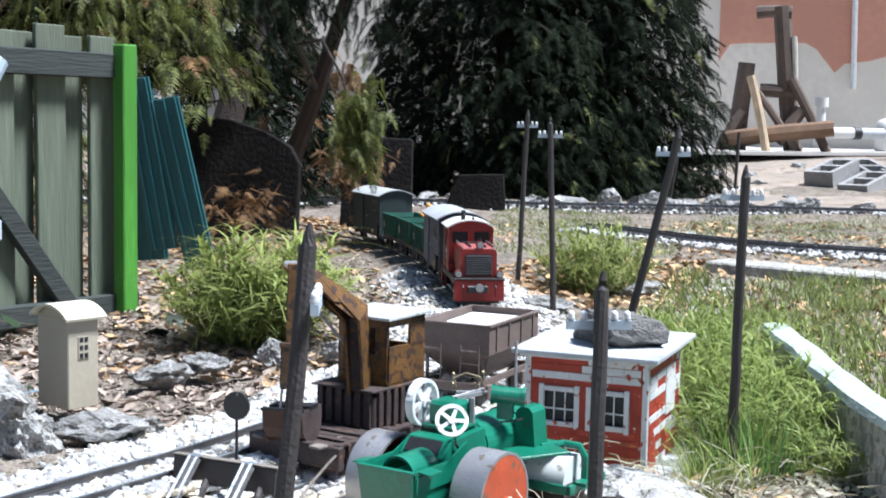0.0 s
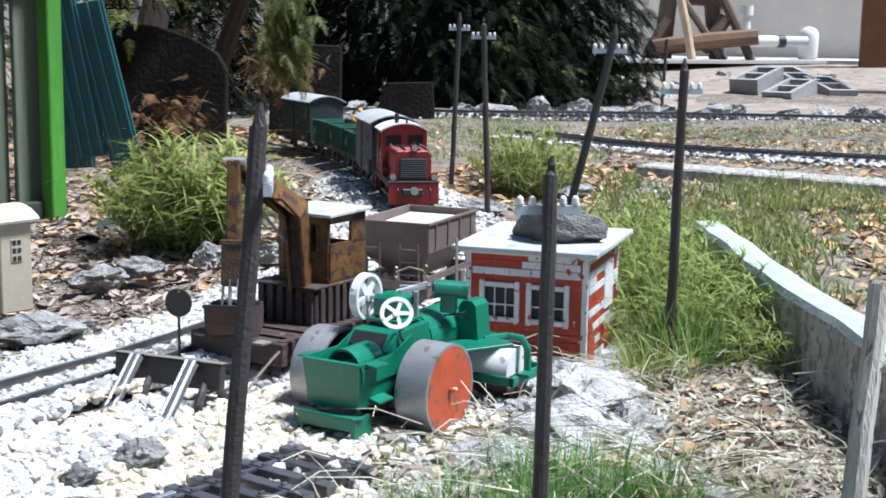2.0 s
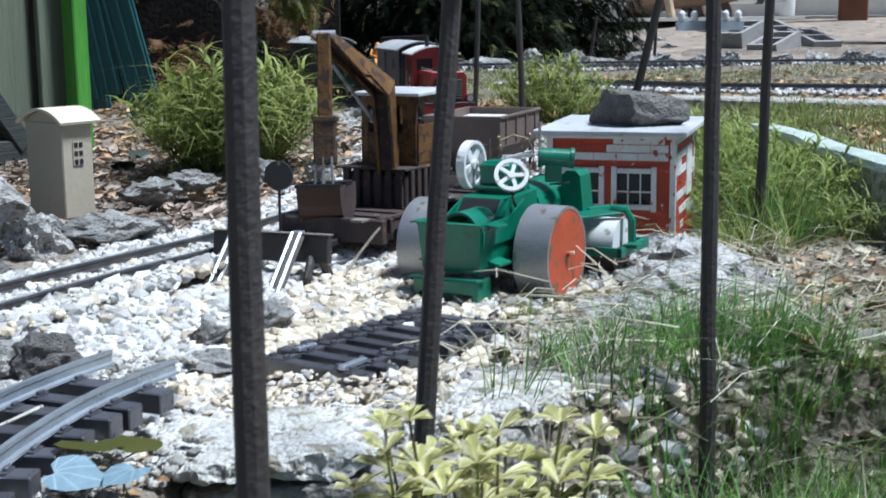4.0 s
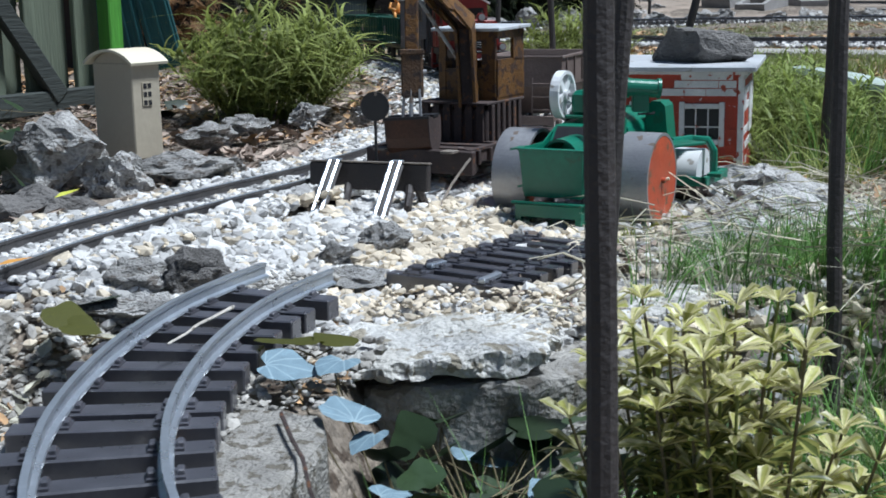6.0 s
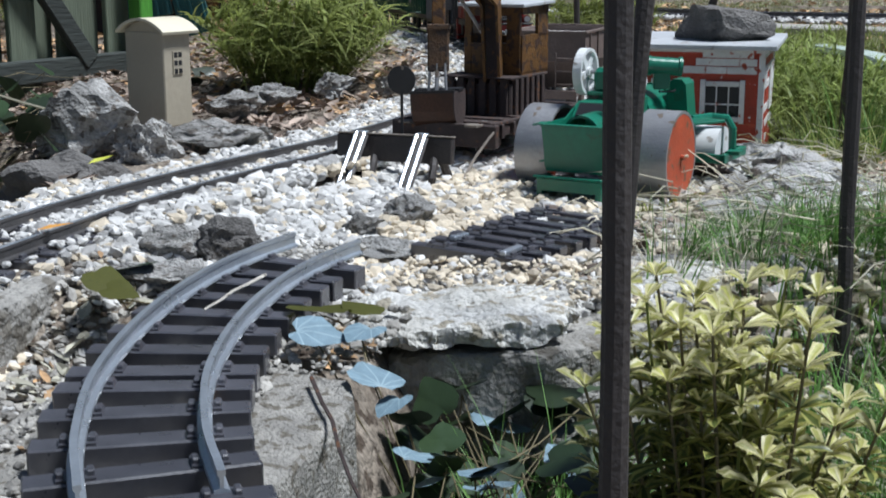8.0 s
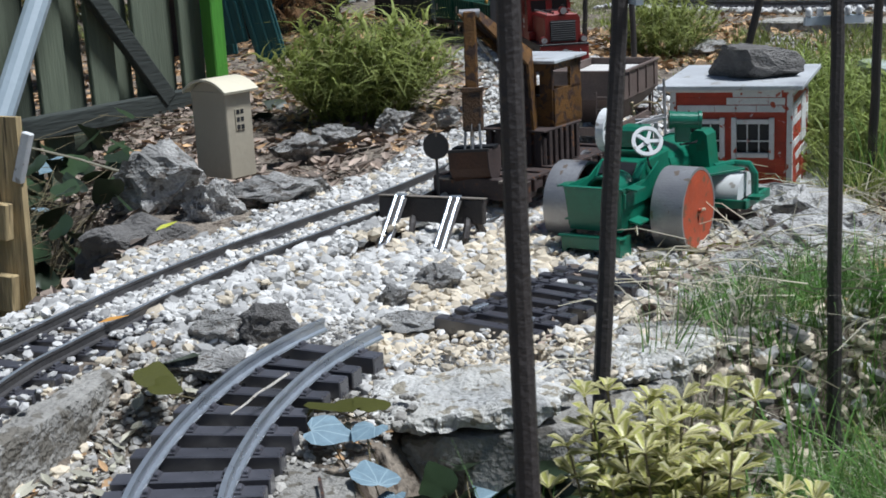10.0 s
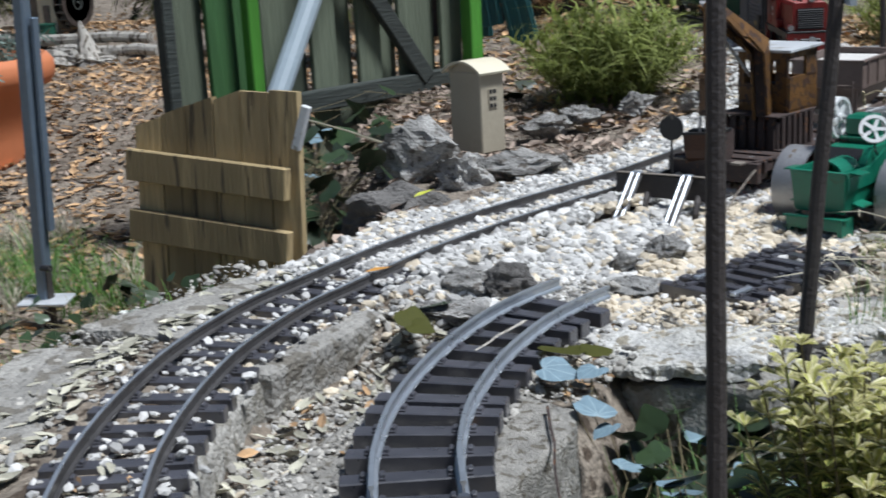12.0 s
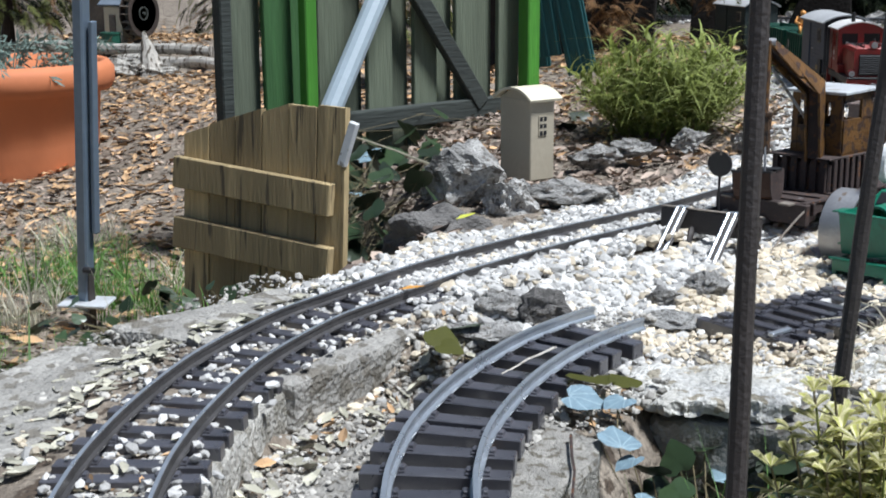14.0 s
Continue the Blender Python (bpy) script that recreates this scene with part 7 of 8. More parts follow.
    for x, y, z, rz in ((0.44, 6.86, 0.075, -27), (0.625, 7.06, 0.075, 24), (0.60, 6.70, 0.02, -27), (0.80, 6.93, 0.03, 24)):
        c = thing("hollow_block", pose(x, y, z, 12, 0, rz), "grey hollow concrete block with two cells lying on soil", "concrete block", group="hollow blocks")
        bm = bmesh.new()
        L, W, H, g, w = 0.30, 0.155, 0.13, 0.022, 0.024
        co = []
        for zz in (-H / 2, H / 2):
            for yy in (-L / 2, -L / 2 + w, -w / 2, w / 2, L / 2 - w, L / 2):
                for xx in (-W / 2, -W / 2 + w, W / 2 - w, W / 2):
                    co.append(bm.verts.new((xx, yy, zz)))
        at = lambda i, j, k: co[k * 24 + j * 4 + i]
        solid = lambda i, j: not (i == 1 and j in (1, 3))
        for i in range(3):
            for j in range(5):
                if not solid(i, j):
                    continue
                bm.faces.new((at(i, j, 1), at(i + 1, j, 1), at(i + 1, j + 1, 1), at(i, j + 1, 1)))
                bm.faces.new((at(i, j, 0), at(i, j + 1, 0), at(i + 1, j + 1, 0), at(i + 1, j, 0)))
                for (di, dj), (p, q) in (((-1, 0), ((i, j), (i, j + 1))), ((1, 0), ((i + 1, j + 1), (i + 1, j))), ((0, -1), ((i + 1, j), (i, j))), ((0, 1), ((i, j + 1), (i + 1, j + 1)))):
                    ni, nj = i + di, j + dj
                    if not (0 <= ni < 3 and 0 <= nj < 5) or not solid(ni, nj):
                        bm.faces.new((at(*p, 0), at(*p, 1), at(*q, 1), at(*q, 0)))
        bmesh.ops.recalc_face_normals(bm, faces=bm.faces[:])
        part("shell", bm, M_BLOCK, c)
    g = thing("drain_pipe", pose(0.50, 8.52, 0.30, 0, 0, 0), "white plastic drain pipe on the ground", "pipe")
    part("pipe", cyl(bmesh.new(), 0.036, 0.20, (0.0, 0, 0), (0, 90, 30), 18), M_ROOF_WHITE, g)
    part("dark_joint", cyl(bmesh.new(), 0.040, 0.05, (0.105, 0.06, 0), (0, 90, 30), 18), M_BLACK, g)
    part("grey_pipe", cyl(bmesh.new(), 0.034, 0.16, (0.20, 0.115, 0), (0, 90, 30), 18), M_GREYROOF, g)
    h = thing("white_riser", pose(0.388, 8.6, 0.22), "white capped plastic pipe riser", "pipe")
    part("riser", cyl(bmesh.new(), 0.040, 0.24, (0, 0, 0.12), (0, 0, 0), 16, 0.028), M_ROOF_WHITE, h)
    part("cap", cyl(bmesh.new(), 0.044, 0.06, (0, 0, 0.27), (0, 0, 0), 16), M_ROOF_WHITE, h)
    dm = thing("white_bucket", pose(0.80, 8.95, 0.182) @ Matrix.Scale(0.62, 4), "white rounded plastic tub in the yard", "tub")
    part("tub", lathe(bmesh.new(), [(0.09, 0), (0.10, 0.02), (0.105, 0.26), (0.09, 0.31), (0.05, 0.34), (0.005, 0.35)], 24), M_ROOF_WHITE, dm, smooth=True)
    for x, y, w, m, lab in ((1.12, 8.0, 0.16, mat("red brown timber", (0.22, 0.09, 0.045), 0.8, vary=0.3, size=8), "red-brown timber post at the yard"), (1.30, 7.0, 0.20, M_FENCE_DARK, "broad grey timber post at the yard")):
        q = thing("timber_post", pose(x, y, 0.1), lab, "post")
        part("post", bx(bmesh.new(), (w, w * 0.6, 1.3), (0, 0, 0.65), bev=0.006), m, q)


build_back()


# dark upright slabs behind the train
def dark_slab(at, rz, outline, thick, label):
    t = thing("stone_slab", pose(*at, -4, 0, rz), label, "stone slab", group="dark slabs behind the train")
    bm = bmesh.new()
    prism(bm, outline, thick, XZ)
    bmesh.ops.bevel(bm, geom=bm.edges[:], offset=0.004, segments=1, affect='EDGES')
    part("slab", bm, M_SLAB_SHADED, t)


dark_slab((-1.12, 3.10, 0.0), 14, [(-0.17, -0.02), (0.14, -0.02), (0.145, 0.20), (0.12, 0.245), (0.05, 0.285), (-0.04, 0.312), (-0.13, 0.318), (-0.18, 0.30)], 0.05, "large dark slab with a sloping rounded top")
dark_slab((-0.90, 3.55, 0.0), 14, [(-0.11, -0.02), (0.10, -0.02), (0.10, 0.265), (-0.10, 0.272)], 0.04, "dark upright stone slab behind the train")
dark_slab((-0.81, 4.37, 0.0), 12, [(-0.12, -0.02), (0.11, -0.02), (0.10, 0.14), (-0.06, 0.135)], 0.04, "low dark stone slab behind the train")
# ---- plants and litter ----
def blade(bm, base, lean, h, w, curl, seg=3):
    """One grass blade: a tapered bent strip."""
    d = Vector((math.cos(lean), math.sin(lean), 0))
    side = Vector((-d.y, d.x, 0)) * w / 2
    prev = None
    for k in range(seg + 1):
        u = k / seg
        p = Vector(base) + d * (curl * h * u * u) + Vector((0, 0, h * (u - 0.35 * curl * u * u)))
        s = side * (1 - u * 0.95)
        now = (bm.verts.new(p - s), bm.verts.new(p + s))
        if prev:
            bm.faces.new((prev[0], prev[1], now[1], now[0]))
        prev = now


def mesh_of(name, bm, material):
    me = bpy.data.meshes.new(name)
    bm.to_mesh(me)
    bm.free()
    me.materials.append(material)
    return me


BUNCHES = {}


def bunch_meshes(material, wide, spread):
    """Bunches of a dozen blades of unit height."""
    key = (material.name, wide, spread)
    if key not in BUNCHES:
        r = random.Random(len(BUNCHES) + 5)
        out = []
        for k in range(5):
            bm = bmesh.new()
            for j in range(12):
                a, q = r.uniform(0, 6.28), 0.16 * math.sqrt(r.random())
                blade(bm, (q * math.cos(a), q * math.sin(a), 0), a + r.uniform(-1.2, 1.2), r.uniform(0.4, 1.05), wide * r.uniform(0.6, 1.3), r.uniform(0.15, spread), 4)
            out.append(mesh_of("blades", bm, material))
        BUNCHES[key] = out
    return BUNCHES[key]


def grass_clump(name, at, radius, height, count, material, label, seed, spread=0.9, width=0.003, group="grass clumps"):
    r = random.Random(seed)
    t = thing(name, pose(at[0], at[1], ground_z(at[0], at[1])), label, "grass", group=group)
    protos = bunch_meshes(material, round(width / height, 2), spread)
    for k in range(max(5, count // 6)):
        a, q = r.uniform(0, 2 * math.pi), radius * math.sqrt(r.random())
        x, y = q * math.cos(a), q * math.sin(a)
        z = ground_z(at[0] + x, at[1] + y) - ground_z(at[0], at[1])
        h = height * r.uniform(0.6, 1.1) * (1 - 0.35 * q / radius)
        share("sprout", r.choice(protos), t, pose(x, y, z - 0.003, 14 * math.sin(a) * -q / radius, 14 * math.cos(a) * q / radius, r.uniform(0, 360)) @ Matrix.Scale(h, 4))
    return t


STEMS = {}


def stem_meshes(material):
    """Leafy stems of unit height, leaning outwards along x."""
    if material.name not in STEMS:
        r = random.Random(len(STEMS) + 70)
        out = []
        for k in range(9):
            bm = bmesh.new()
            o = r.uniform(0.1, 0.42)
            pts = [Vector((o * u ** 1.6, r.uniform(-0.02, 0.02), u * (1 - 0.12 * u))) for u in (0, 0.3, 0.6, 0.85, 1)]
            tube(bm, pts, 0.008, 3, 0.4)
            for m in range(15):
                u = 0.22 + 0.78 * m / 14
                i = min(3, int(u * 4))
                c = pts[i].lerp(pts[i + 1], u * 4 - i)
                blade(bm, c, r.uniform(0, 6.28), r.uniform(0.16, 0.34), 0.032, r.uniform(1.0, 2.2), 4)
            out.append(mesh_of("leafy_stem", bm, material))
        STEMS[material.name] = out
    return STEMS[material.name]


def leafy_clump(name, at, radius, height, count, material, label, seed):
    """A clump of upright stems set with narrow drooping leaves."""
    r = random.Random(seed)
    t = thing(name, pose(at[0], at[1], ground_z(at[0], at[1])), label, "grass clump", group="leafy clumps")
    protos = stem_meshes(material)
    for k in range(count):
        a, q = r.uniform(0, 2 * math.pi), radius * 0.6 * math.sqrt(r.random())
        e = q / (radius * 0.6)
        share("leafy_stem", r.choice(protos), t, pose(q * math.cos(a), q * math.sin(a), -0.004, 0, r.uniform(-6, 8) + 26 * e * e, math.degrees(a) + r.uniform(-50, 50)) @ Matrix.Scale(height * r.uniform(0.5, 1.05) * (1 - 0.3 * e * e), 4))
    return t


M_LEAFY = leafy(mat("leafy growth", (0.30, 0.37, 0.10), 0.6, vary=0.3, size=10, island=0.5))
leafy_clump("leafy_grass_clump", (-0.455, 1.63), 0.115, 0.185, 240, M_TUFT, "tall yellow-green leafy clump beside dead leaves", 1)
leafy_clump("leafy_grass_clump", (-0.07, 2.33), 0.10, 0.145, 170, M_TUFT, "tall yellow-green leafy clump behind the poles", 2)
for k, (x, y, rad, h, n) in enumerate(((0.225, 1.50, 0.08, 0.115, 80), (0.255, 1.34, 0.085, 0.12, 110), (0.235, 1.66, 0.09, 0.11, 80), (0.30, 1.235, 0.065, 0.10, 70), (0.215, 1.26, 0.05, 0.11, 50), (0.16, 1.60, 0.08, 0.105, 60), (0.285, 1.44, 0.06, 0.095, 60), (0.325, 1.30, 0.055, 0.085, 55), (0.345, 1.16, 0.045, 0.07, 40))):
    leafy_clump("leafy_grass_clump", (x, y), rad, h, n, M_LEAFY, "dense yellow-green leafy growth beside the model house", 10 + k)
for k, (x, y, rad, h, n, m) in enumerate(((0.25, 1.16, 0.05, 0.12, 160, M_GRASS), (0.165, 0.745, 0.06, 0.065, 260, M_GRASS), (0.225, 0.76, 0.05, 0.06, 120, M_GRASS), (0.125, 0.67, 0.045, 0.06, 150, M_GRASS), (0.235, 0.70, 0.07, 0.10, 220, M_GRASS), (0.16, 0.55, 0.09, 0.14, 200, M_GRASS), (0.11, 0.52, 0.04, 0.09, 90, M_GRASS), (0.02, 0.42, 0.05, 0.12, 110, M_GRASS), (0.22, 0.45, 0.10, 0.15, 220, M_GRASS), (0.29, 0.58, 0.08, 0.14, 160, M_GRASS), (0.04, 0.34, 0.04, 0.10, 60, M_GRASS), (0.055, 0.80, 0.03, 0.022, 90, M_TUFT), (0.075, 0.845, 0.03, 0.02, 70, M_TUFT))):
    grass_clump("grass_tuft", (x, y), rad, h, n, m, "fine green grass tuft in the lower bed" if m is M_GRASS else "short yellow-green moss and grass by the roller", 30 + k, 0.8, 0.0022)
for k, (x, y, rad, h, n, m) in enumerate(((0.245, 1.17, 0.05, 0.10, 110, M_TUFT), (0.225, 1.08, 0.05, 0.09, 90, M_TUFT), (0.20, 0.72, 0.06, 0.07, 200, M_GRASS), (0.25, 0.66, 0.08, 0.10, 200, M_GRASS), (0.30, 0.70, 0.07, 0.08, 130, M_TUFT), (0.22, 0.56, 0.08, 0.12, 160, M_GRASS), (0.005, 0.42, 0.035, 0.10, 70, M_GRASS), (0.045, 0.43, 0.03, 0.11, 70, M_GRASS), (0.03, 0.36, 0.03, 0.12, 150, M_GRASS), (0.015, 0.335, 0.035, 0.13, 170, M_GRASS), (0.03, 0.42, 0.03, 0.12, 120, M_GRASS), (0.05, 0.29, 0.04, 0.11, 120, M_GRASS), (0.01, 0.28, 0.03, 0.09, 90, M_GRASS), (0.035, 0.25, 0.035, 0.09, 90, M_TUFT))):
    grass_clump("grass_tuft", (x, y), rad, h * 1.2, n, m, "arching green grass tuft among straw and stones", 130 + k, 1.4, 0.0026)
for k, (x, y, h, m) in enumerate(((-1.30, 1.22, 0.09, M_TUFT), (-1.15, 1.12, 0.10, M_GRASS), (-1.02, 1.05, 0.09, M_TUFT), (-0.93, 1.10, 0.09, M_GRASS), (-1.20, 0.98, 0.08, M_GRASS), (-0.88, 0.98, 0.08, M_GRASS), (-1.08, 0.86, 0.08, M_TUFT), (-0.66, 0.56, 0.10, M_GRASS), (-0.72, 0.64, 0.11, M_TUFT), (-0.60, 0.48, 0.09, M_GRASS), (-0.78, 0.52, 0.10, M_TUFT), (-0.68, 0.42, 0.08, M_GRASS), (-0.56, 0.40, 0.07, M_TUFT), (-0.98, 0.66, 0.10, M_GRASS), (-0.84, 0.46, 0.08, M_TUFT), (-0.54, 0.62, 0.08, M_GRASS), (-1.05, 0.94, 0.10, M_TUFT))):
    grass_clump("grass_tuft", (x, y), 0.09, h * 1.35, 100, M_GRASS if k % 3 else M_GRASS_PALE, "loose green weeds among fallen leaves", 160 + k, 1.5, 0.0032)
for k, (x, y, h, m) in enumerate(((0.29, 0.62, 0.11, M_TUFT), (0.34, 0.66, 0.10, M_GRASS), (0.27, 0.70, 0.11, M_GRASS), (0.37, 0.62, 0.10, M_GRASS), (0.25, 0.52, 0.12, M_GRASS_PALE), (0.22, 0.63, 0.11, M_TUFT), (0.205, 0.50, 0.14, M_GRASS), (0.19, 0.43, 0.11, M_GRASS_PALE), (0.23, 0.42, 0.12, M_GRASS), (0.29, 0.47, 0.11, M_GRASS_PALE))):
    grass_clump("grass_tuft", (x, y), 0.07, h, 120, m, "arching green grass tuft beside the bleached branch" if m is not M_GRASS_PALE else "bleached arching straw tuft beside the shrub", 230 + k, 1.8, 0.0026)
for k, (x, y, rad, h, n) in enumerate(((0.26, 0.60, 0.09, 0.07, 130), (0.32, 0.64, 0.08, 0.07, 120), (0.20, 0.68, 0.07, 0.06, 110), (0.30, 0.52, 0.08, 0.08, 120), (0.12, 0.70, 0.07, 0.04, 70), (0.19, 0.62, 0.12, 0.10, 160), (0.30, 0.75, 0.08, 0.07, 90), (0.27, 0.42, 0.10, 0.12, 140), (0.10, 0.58, 0.07, 0.08, 110), (0.14, 0.45, 0.09, 0.10, 130))):
    grass_clump("dry_grass_tuft", (x, y), rad, h, n // 2, M_GRASS_PALE, "bleached dry grass strands lying over the bed", 60 + k, 1.7, 0.0018, "dry grass tufts")
for k, (x, y, h) in enumerate(((-0.74, 0.78, 0.16), (-0.68, 0.70, 0.13), (-0.90, 0.95, 0.15), (-1.02, 0.82, 0.14), (-0.62, 0.62, 0.12), (-0.80, 0.60, 0.12), (-0.56, 0.54, 0.10))):
    grass_clump("grass_tuft", (x, y), 0.07, h, 70, M_GRASS if k % 3 else M_GRASS_PALE, "thin green and straw coloured stems by the pine panel", 80 + k, 0.9, 0.0024)


for k, (x, y, h) in enumerate(((-0.60, 0.60, 0.19), (-0.66, 0.70, 0.20), (-0.56, 0.68, 0.17), (-0.72, 0.58, 0.18), (-0.62, 0.78, 0.18), (-0.70, 0.50, 0.14))):
    grass_clump("grass_tuft", (x, y), 0.05, h, 30, M_GRASS if k % 4 else M_GRASS_PALE, "tall arching green weeds beside the pine panel", 300 + k, 1.0, 0.0055)


def build_lawn():
    r = random.Random(21)
    tri = ([(-0.5, 0, 0), (0.5, 0, 0), (0.15, 0.5, 1)], [(0, 1, 2)])
    bent = ([(-0.5, 0, 0), (0.5, 0, 0), (0.4, 0.25, 0.6), (-0.3, 0.25, 0.6), (0.2, 0.9, 1)], [(0, 1, 2, 3), (3, 2, 4)])
    green, dry, tall = [], [], []
    tries = 0
    while len(green) < 42000 and tries < 200000:
        tries += 1
        x, y = r.uniform(-0.7, 1.9), r.uniform(1.45, 4.55)
        if x < -0.10 + 0.05 * math.sin(y * 3) and y < 3.0 or run_dist(x, y)[0] < 0.16:
            continue
        lush = smoothstep(0.0, 0.12, x) * smoothstep(0.75, 0.5, x) * smoothstep(2.85, 2.6, y)
        dens = 1.2 * noise.noise((x * 2.6, y * 2.6, 4.0)) + 0.6 * noise.noise((x * 9, y * 9, 2.0)) + 0.30 * lush
        if y > 2.9 - 0.25 * x and y < 3.62 and x > 0:
            dens -= 0.6
        if x > 0.42 and y < 2.9:
            dens -= 0.4
        if r.random() > 0.42 + dens:
            continue
        big = lush > 0.5 and r.random() < 0.55
        h = r.uniform(0.018, 0.038) if big else r.uniform(0.006, 0.015)
        m = pose(x, y, ground_z(x, y) - 0.002, r.uniform(-35, 35), r.uniform(-35, 35), r.uniform(0, 360)) @ Matrix.Diagonal((0.0036 if big else 0.0045, 0.012, h, 1))
        if big:
            tall.append((1, m))
        (dry if r.random() < (0.22 if x < 0.42 else 0.6) else green).append((0, m))
    scatter("lawn", [tri, bent], green, leafy(mat("lawn blades", (0.33, 0.35, 0.16), 0.75, vary=0.3, size=10, island=0.5)), "patchy thin lawn between the tracks", "grass")
    scatter("lawn", [tri, bent], tall, M_LEAFY, "longer bright grass beside the wall", "grass")
    scatter("lawn", [tri, bent], dry, M_GRASS_PALE, "dry straw blades in the lawn", "grass")


build_lawn()


def leaf_protos(seed, n=5):
    out = []
    r = random.Random(seed)
    for k in range(n):
        L, W = 1.0, r.uniform(0.35, 0.6)
        c = r.uniform(0.1, 0.4)
        v = [(-L / 2, 0, 0), (-0.15, -W / 2, c * 0.5), (-0.15, 0, 0.02), (-0.15, W / 2, c * 0.6), (0.2, -W * 0.4, c * 0.7), (0.2, 0, 0.05), (0.2, W * 0.4, c * 0.5), (L / 2, 0, c * 0.7)]
        out.append((v, [(0, 1, 2), (0, 2, 3), (1, 4, 5, 2), (2, 5, 6, 3), (4, 7, 5), (5, 7, 6)]))
    return out


LEAVES = leaf_protos(2)


def litter(name, count, area, size, material, label, seed, keep=None, tilt=30):
    r = random.Random(seed)
    ms = []
    while len(ms) < count:
        x, y = r.uniform(area[0], area[1]), r.uniform(area[2], area[3])
        if keep and r.random() > keep(x, y):
            continue
        soft = 0.22 * min(area[1] - area[0], area[3] - area[2])
        rim = min(x - area[0], area[1] - x, y - area[2], area[3] - y) + 0.5 * soft * noise.noise((x * 3, y * 3, seed))
        if soft > 0.15 and r.random() > smoothstep(0, soft, rim):
            continue
        s = r.uniform(*size)
        ms.append((r.randrange(len(LEAVES)), pose(x, y, ground_z(x, y) + r.uniform(0.0, 0.006), r.uniform(-tilt, tilt), r.uniform(-tilt, tilt), r.uniform(0, 360)) @ Matrix.Diagonal((s, s * r.uniform(0.6, 1.0), s * 0.7, 1))))
    scatter(name, LEAVES, ms, material, label, "leaf litter")


def off_track(x, y):
    return smoothstep(0.09, 0.14, run_dist(x, y)[0]) if y < 3.5 else 1.0


litter("leaf_litter", 1500, (-0.85, -0.30, 1.10, 2.3), (0.012, 0.034), M_LITTER_GREY, "grey-brown dead leaves piled behind the hut", 5, lambda x, y: off_track(x, y) * (1 if x < -0.33 else 0.3))
litter("leaf_litter", 420, (-0.75, -0.30, 1.35, 2.4), (0.012, 0.03), M_LITTER, "rust brown fallen leaves along the line", 6, off_track)
litter("leaf_litter", 900, (-0.30, 0.10, 2.1, 2.95), (0.015, 0.035), M_LITTER, "orange leaf chips in drifts beside the tracks", 17, lambda x, y: off_track(x, y))
litter("leaf_litter", 1900, (0.36, 1.3, 1.2, 2.95), (0.015, 0.040), M_LITTER, "orange leaf chips in drifts beside the wall", 18)
litter("leaf_litter", 3200, (-0.25, 1.7, 1.55, 4.3), (0.012, 0.035), M_LITTER, "orange-brown leaf chips beside the tracks", 7, lambda x, y: off_track(x, y) * (0.35 + 0.9 * max(0, noise.noise((x * 2, y * 2, 9.0)))))
litter("leaf_litter", 110, (0.16, 0.36, 0.62, 1.18), (0.012, 0.035), M_LITTER, "rust brown dead leaves in the right bed", 19)
litter("leaf_litter", 700, (-0.85, -0.40, 0.62, 1.15), (0.014, 0.034), M_LITTER_GREY, "dead leaves in the hollow below the hut", 20, lambda x, y: 1.0 if x < left_x(y) + 0.03 else 0.15)
litter("leaf_litter", 750, (-0.47, -0.30, -0.05, 0.55), (0.007, 0.019), M_LITTER_PALE, "bleached flat leaf flakes over the concrete footing", 26, lambda x, y: 0.0 if run_dist(x, y)[0] < 0.05 else 1.0, 8)
litter("leaf_litter", 220, (-0.255, -0.165, 0.05, 0.48), (0.006, 0.018), M_LITTER_PALE, "bleached leaf scraps between kerb and loose track", 27)
litter("leaf_litter", 170, (-0.26, -0.05, 0.05, 0.55), (0.006, 0.016), M_LITTER, "small brown leaf scraps round the loose track", 22)
litter("leaf_litter", 24000, (-3.8, -0.40, -0.3, 4.2), (0.011, 0.034), M_LITTER, "orange-brown leaves strewn over the low bed", 8, lambda x, y: 0.0 if x > left_x(y) - 0.05 and y < 1.7 else 1.0, 22)
litter("leaf_litter", 240, (-0.03, 0.34, 0.55, 1.15), (0.010, 0.024), M_LITTER_GREY, "small dead leaves among dry grass", 9)


for n_, area_, m_, lab_, sd_, sz_ in ((9000, (-0.85, -0.25, 1.0, 2.6), M_LITTER_GREY, "small bark and leaf crumbs on the soil", 41, (0.004, 0.012)), (5000, (-0.2, 1.5, 1.5, 4.4), M_GRASS_PALE, "pale chaff and leaf crumbs in the lawn", 42, (0.004, 0.012)), (3000, (0.02, 0.42, 0.40, 1.2), M_LITTER_GREY, "small leaf crumbs in the right bed", 43, (0.004, 0.012)), (6500, (0.08, 0.48, 0.36, 1.15), M_GRASS_PALE, "pale chaff and straw crumbs in the right bed", 45, (0.005, 0.016)), (7000, (-2.6, -0.62, 0.35, 2.6), M_LITTER_GREY, "leaf crumbs over the low bed", 44, (0.006, 0.018))):
    litter("leaf_crumbs", n_, area_, sz_, m_, lab_, sd_, off_track if sd_ == 41 else None, 35)


def build_moss():
    t = new("moss_cushion", stone_mesh("moss_cushion", 12, 4, 1.2))
    t.data.materials.append(mat("yellow green moss", (0.26, 0.27, 0.04), 0.95, vary=0.45, size=14, bump=1.0, col2=(0.36, 0.33, 0.10)))
    t.matrix_world = pose(0.092, 0.862, -0.022, 0, 0, 30) @ Matrix.Diagonal((0.095, 0.05, 0.026, 1))
    tagged(t, "yellow-green moss cushion beside the roller wheel", "moss")


build_moss()


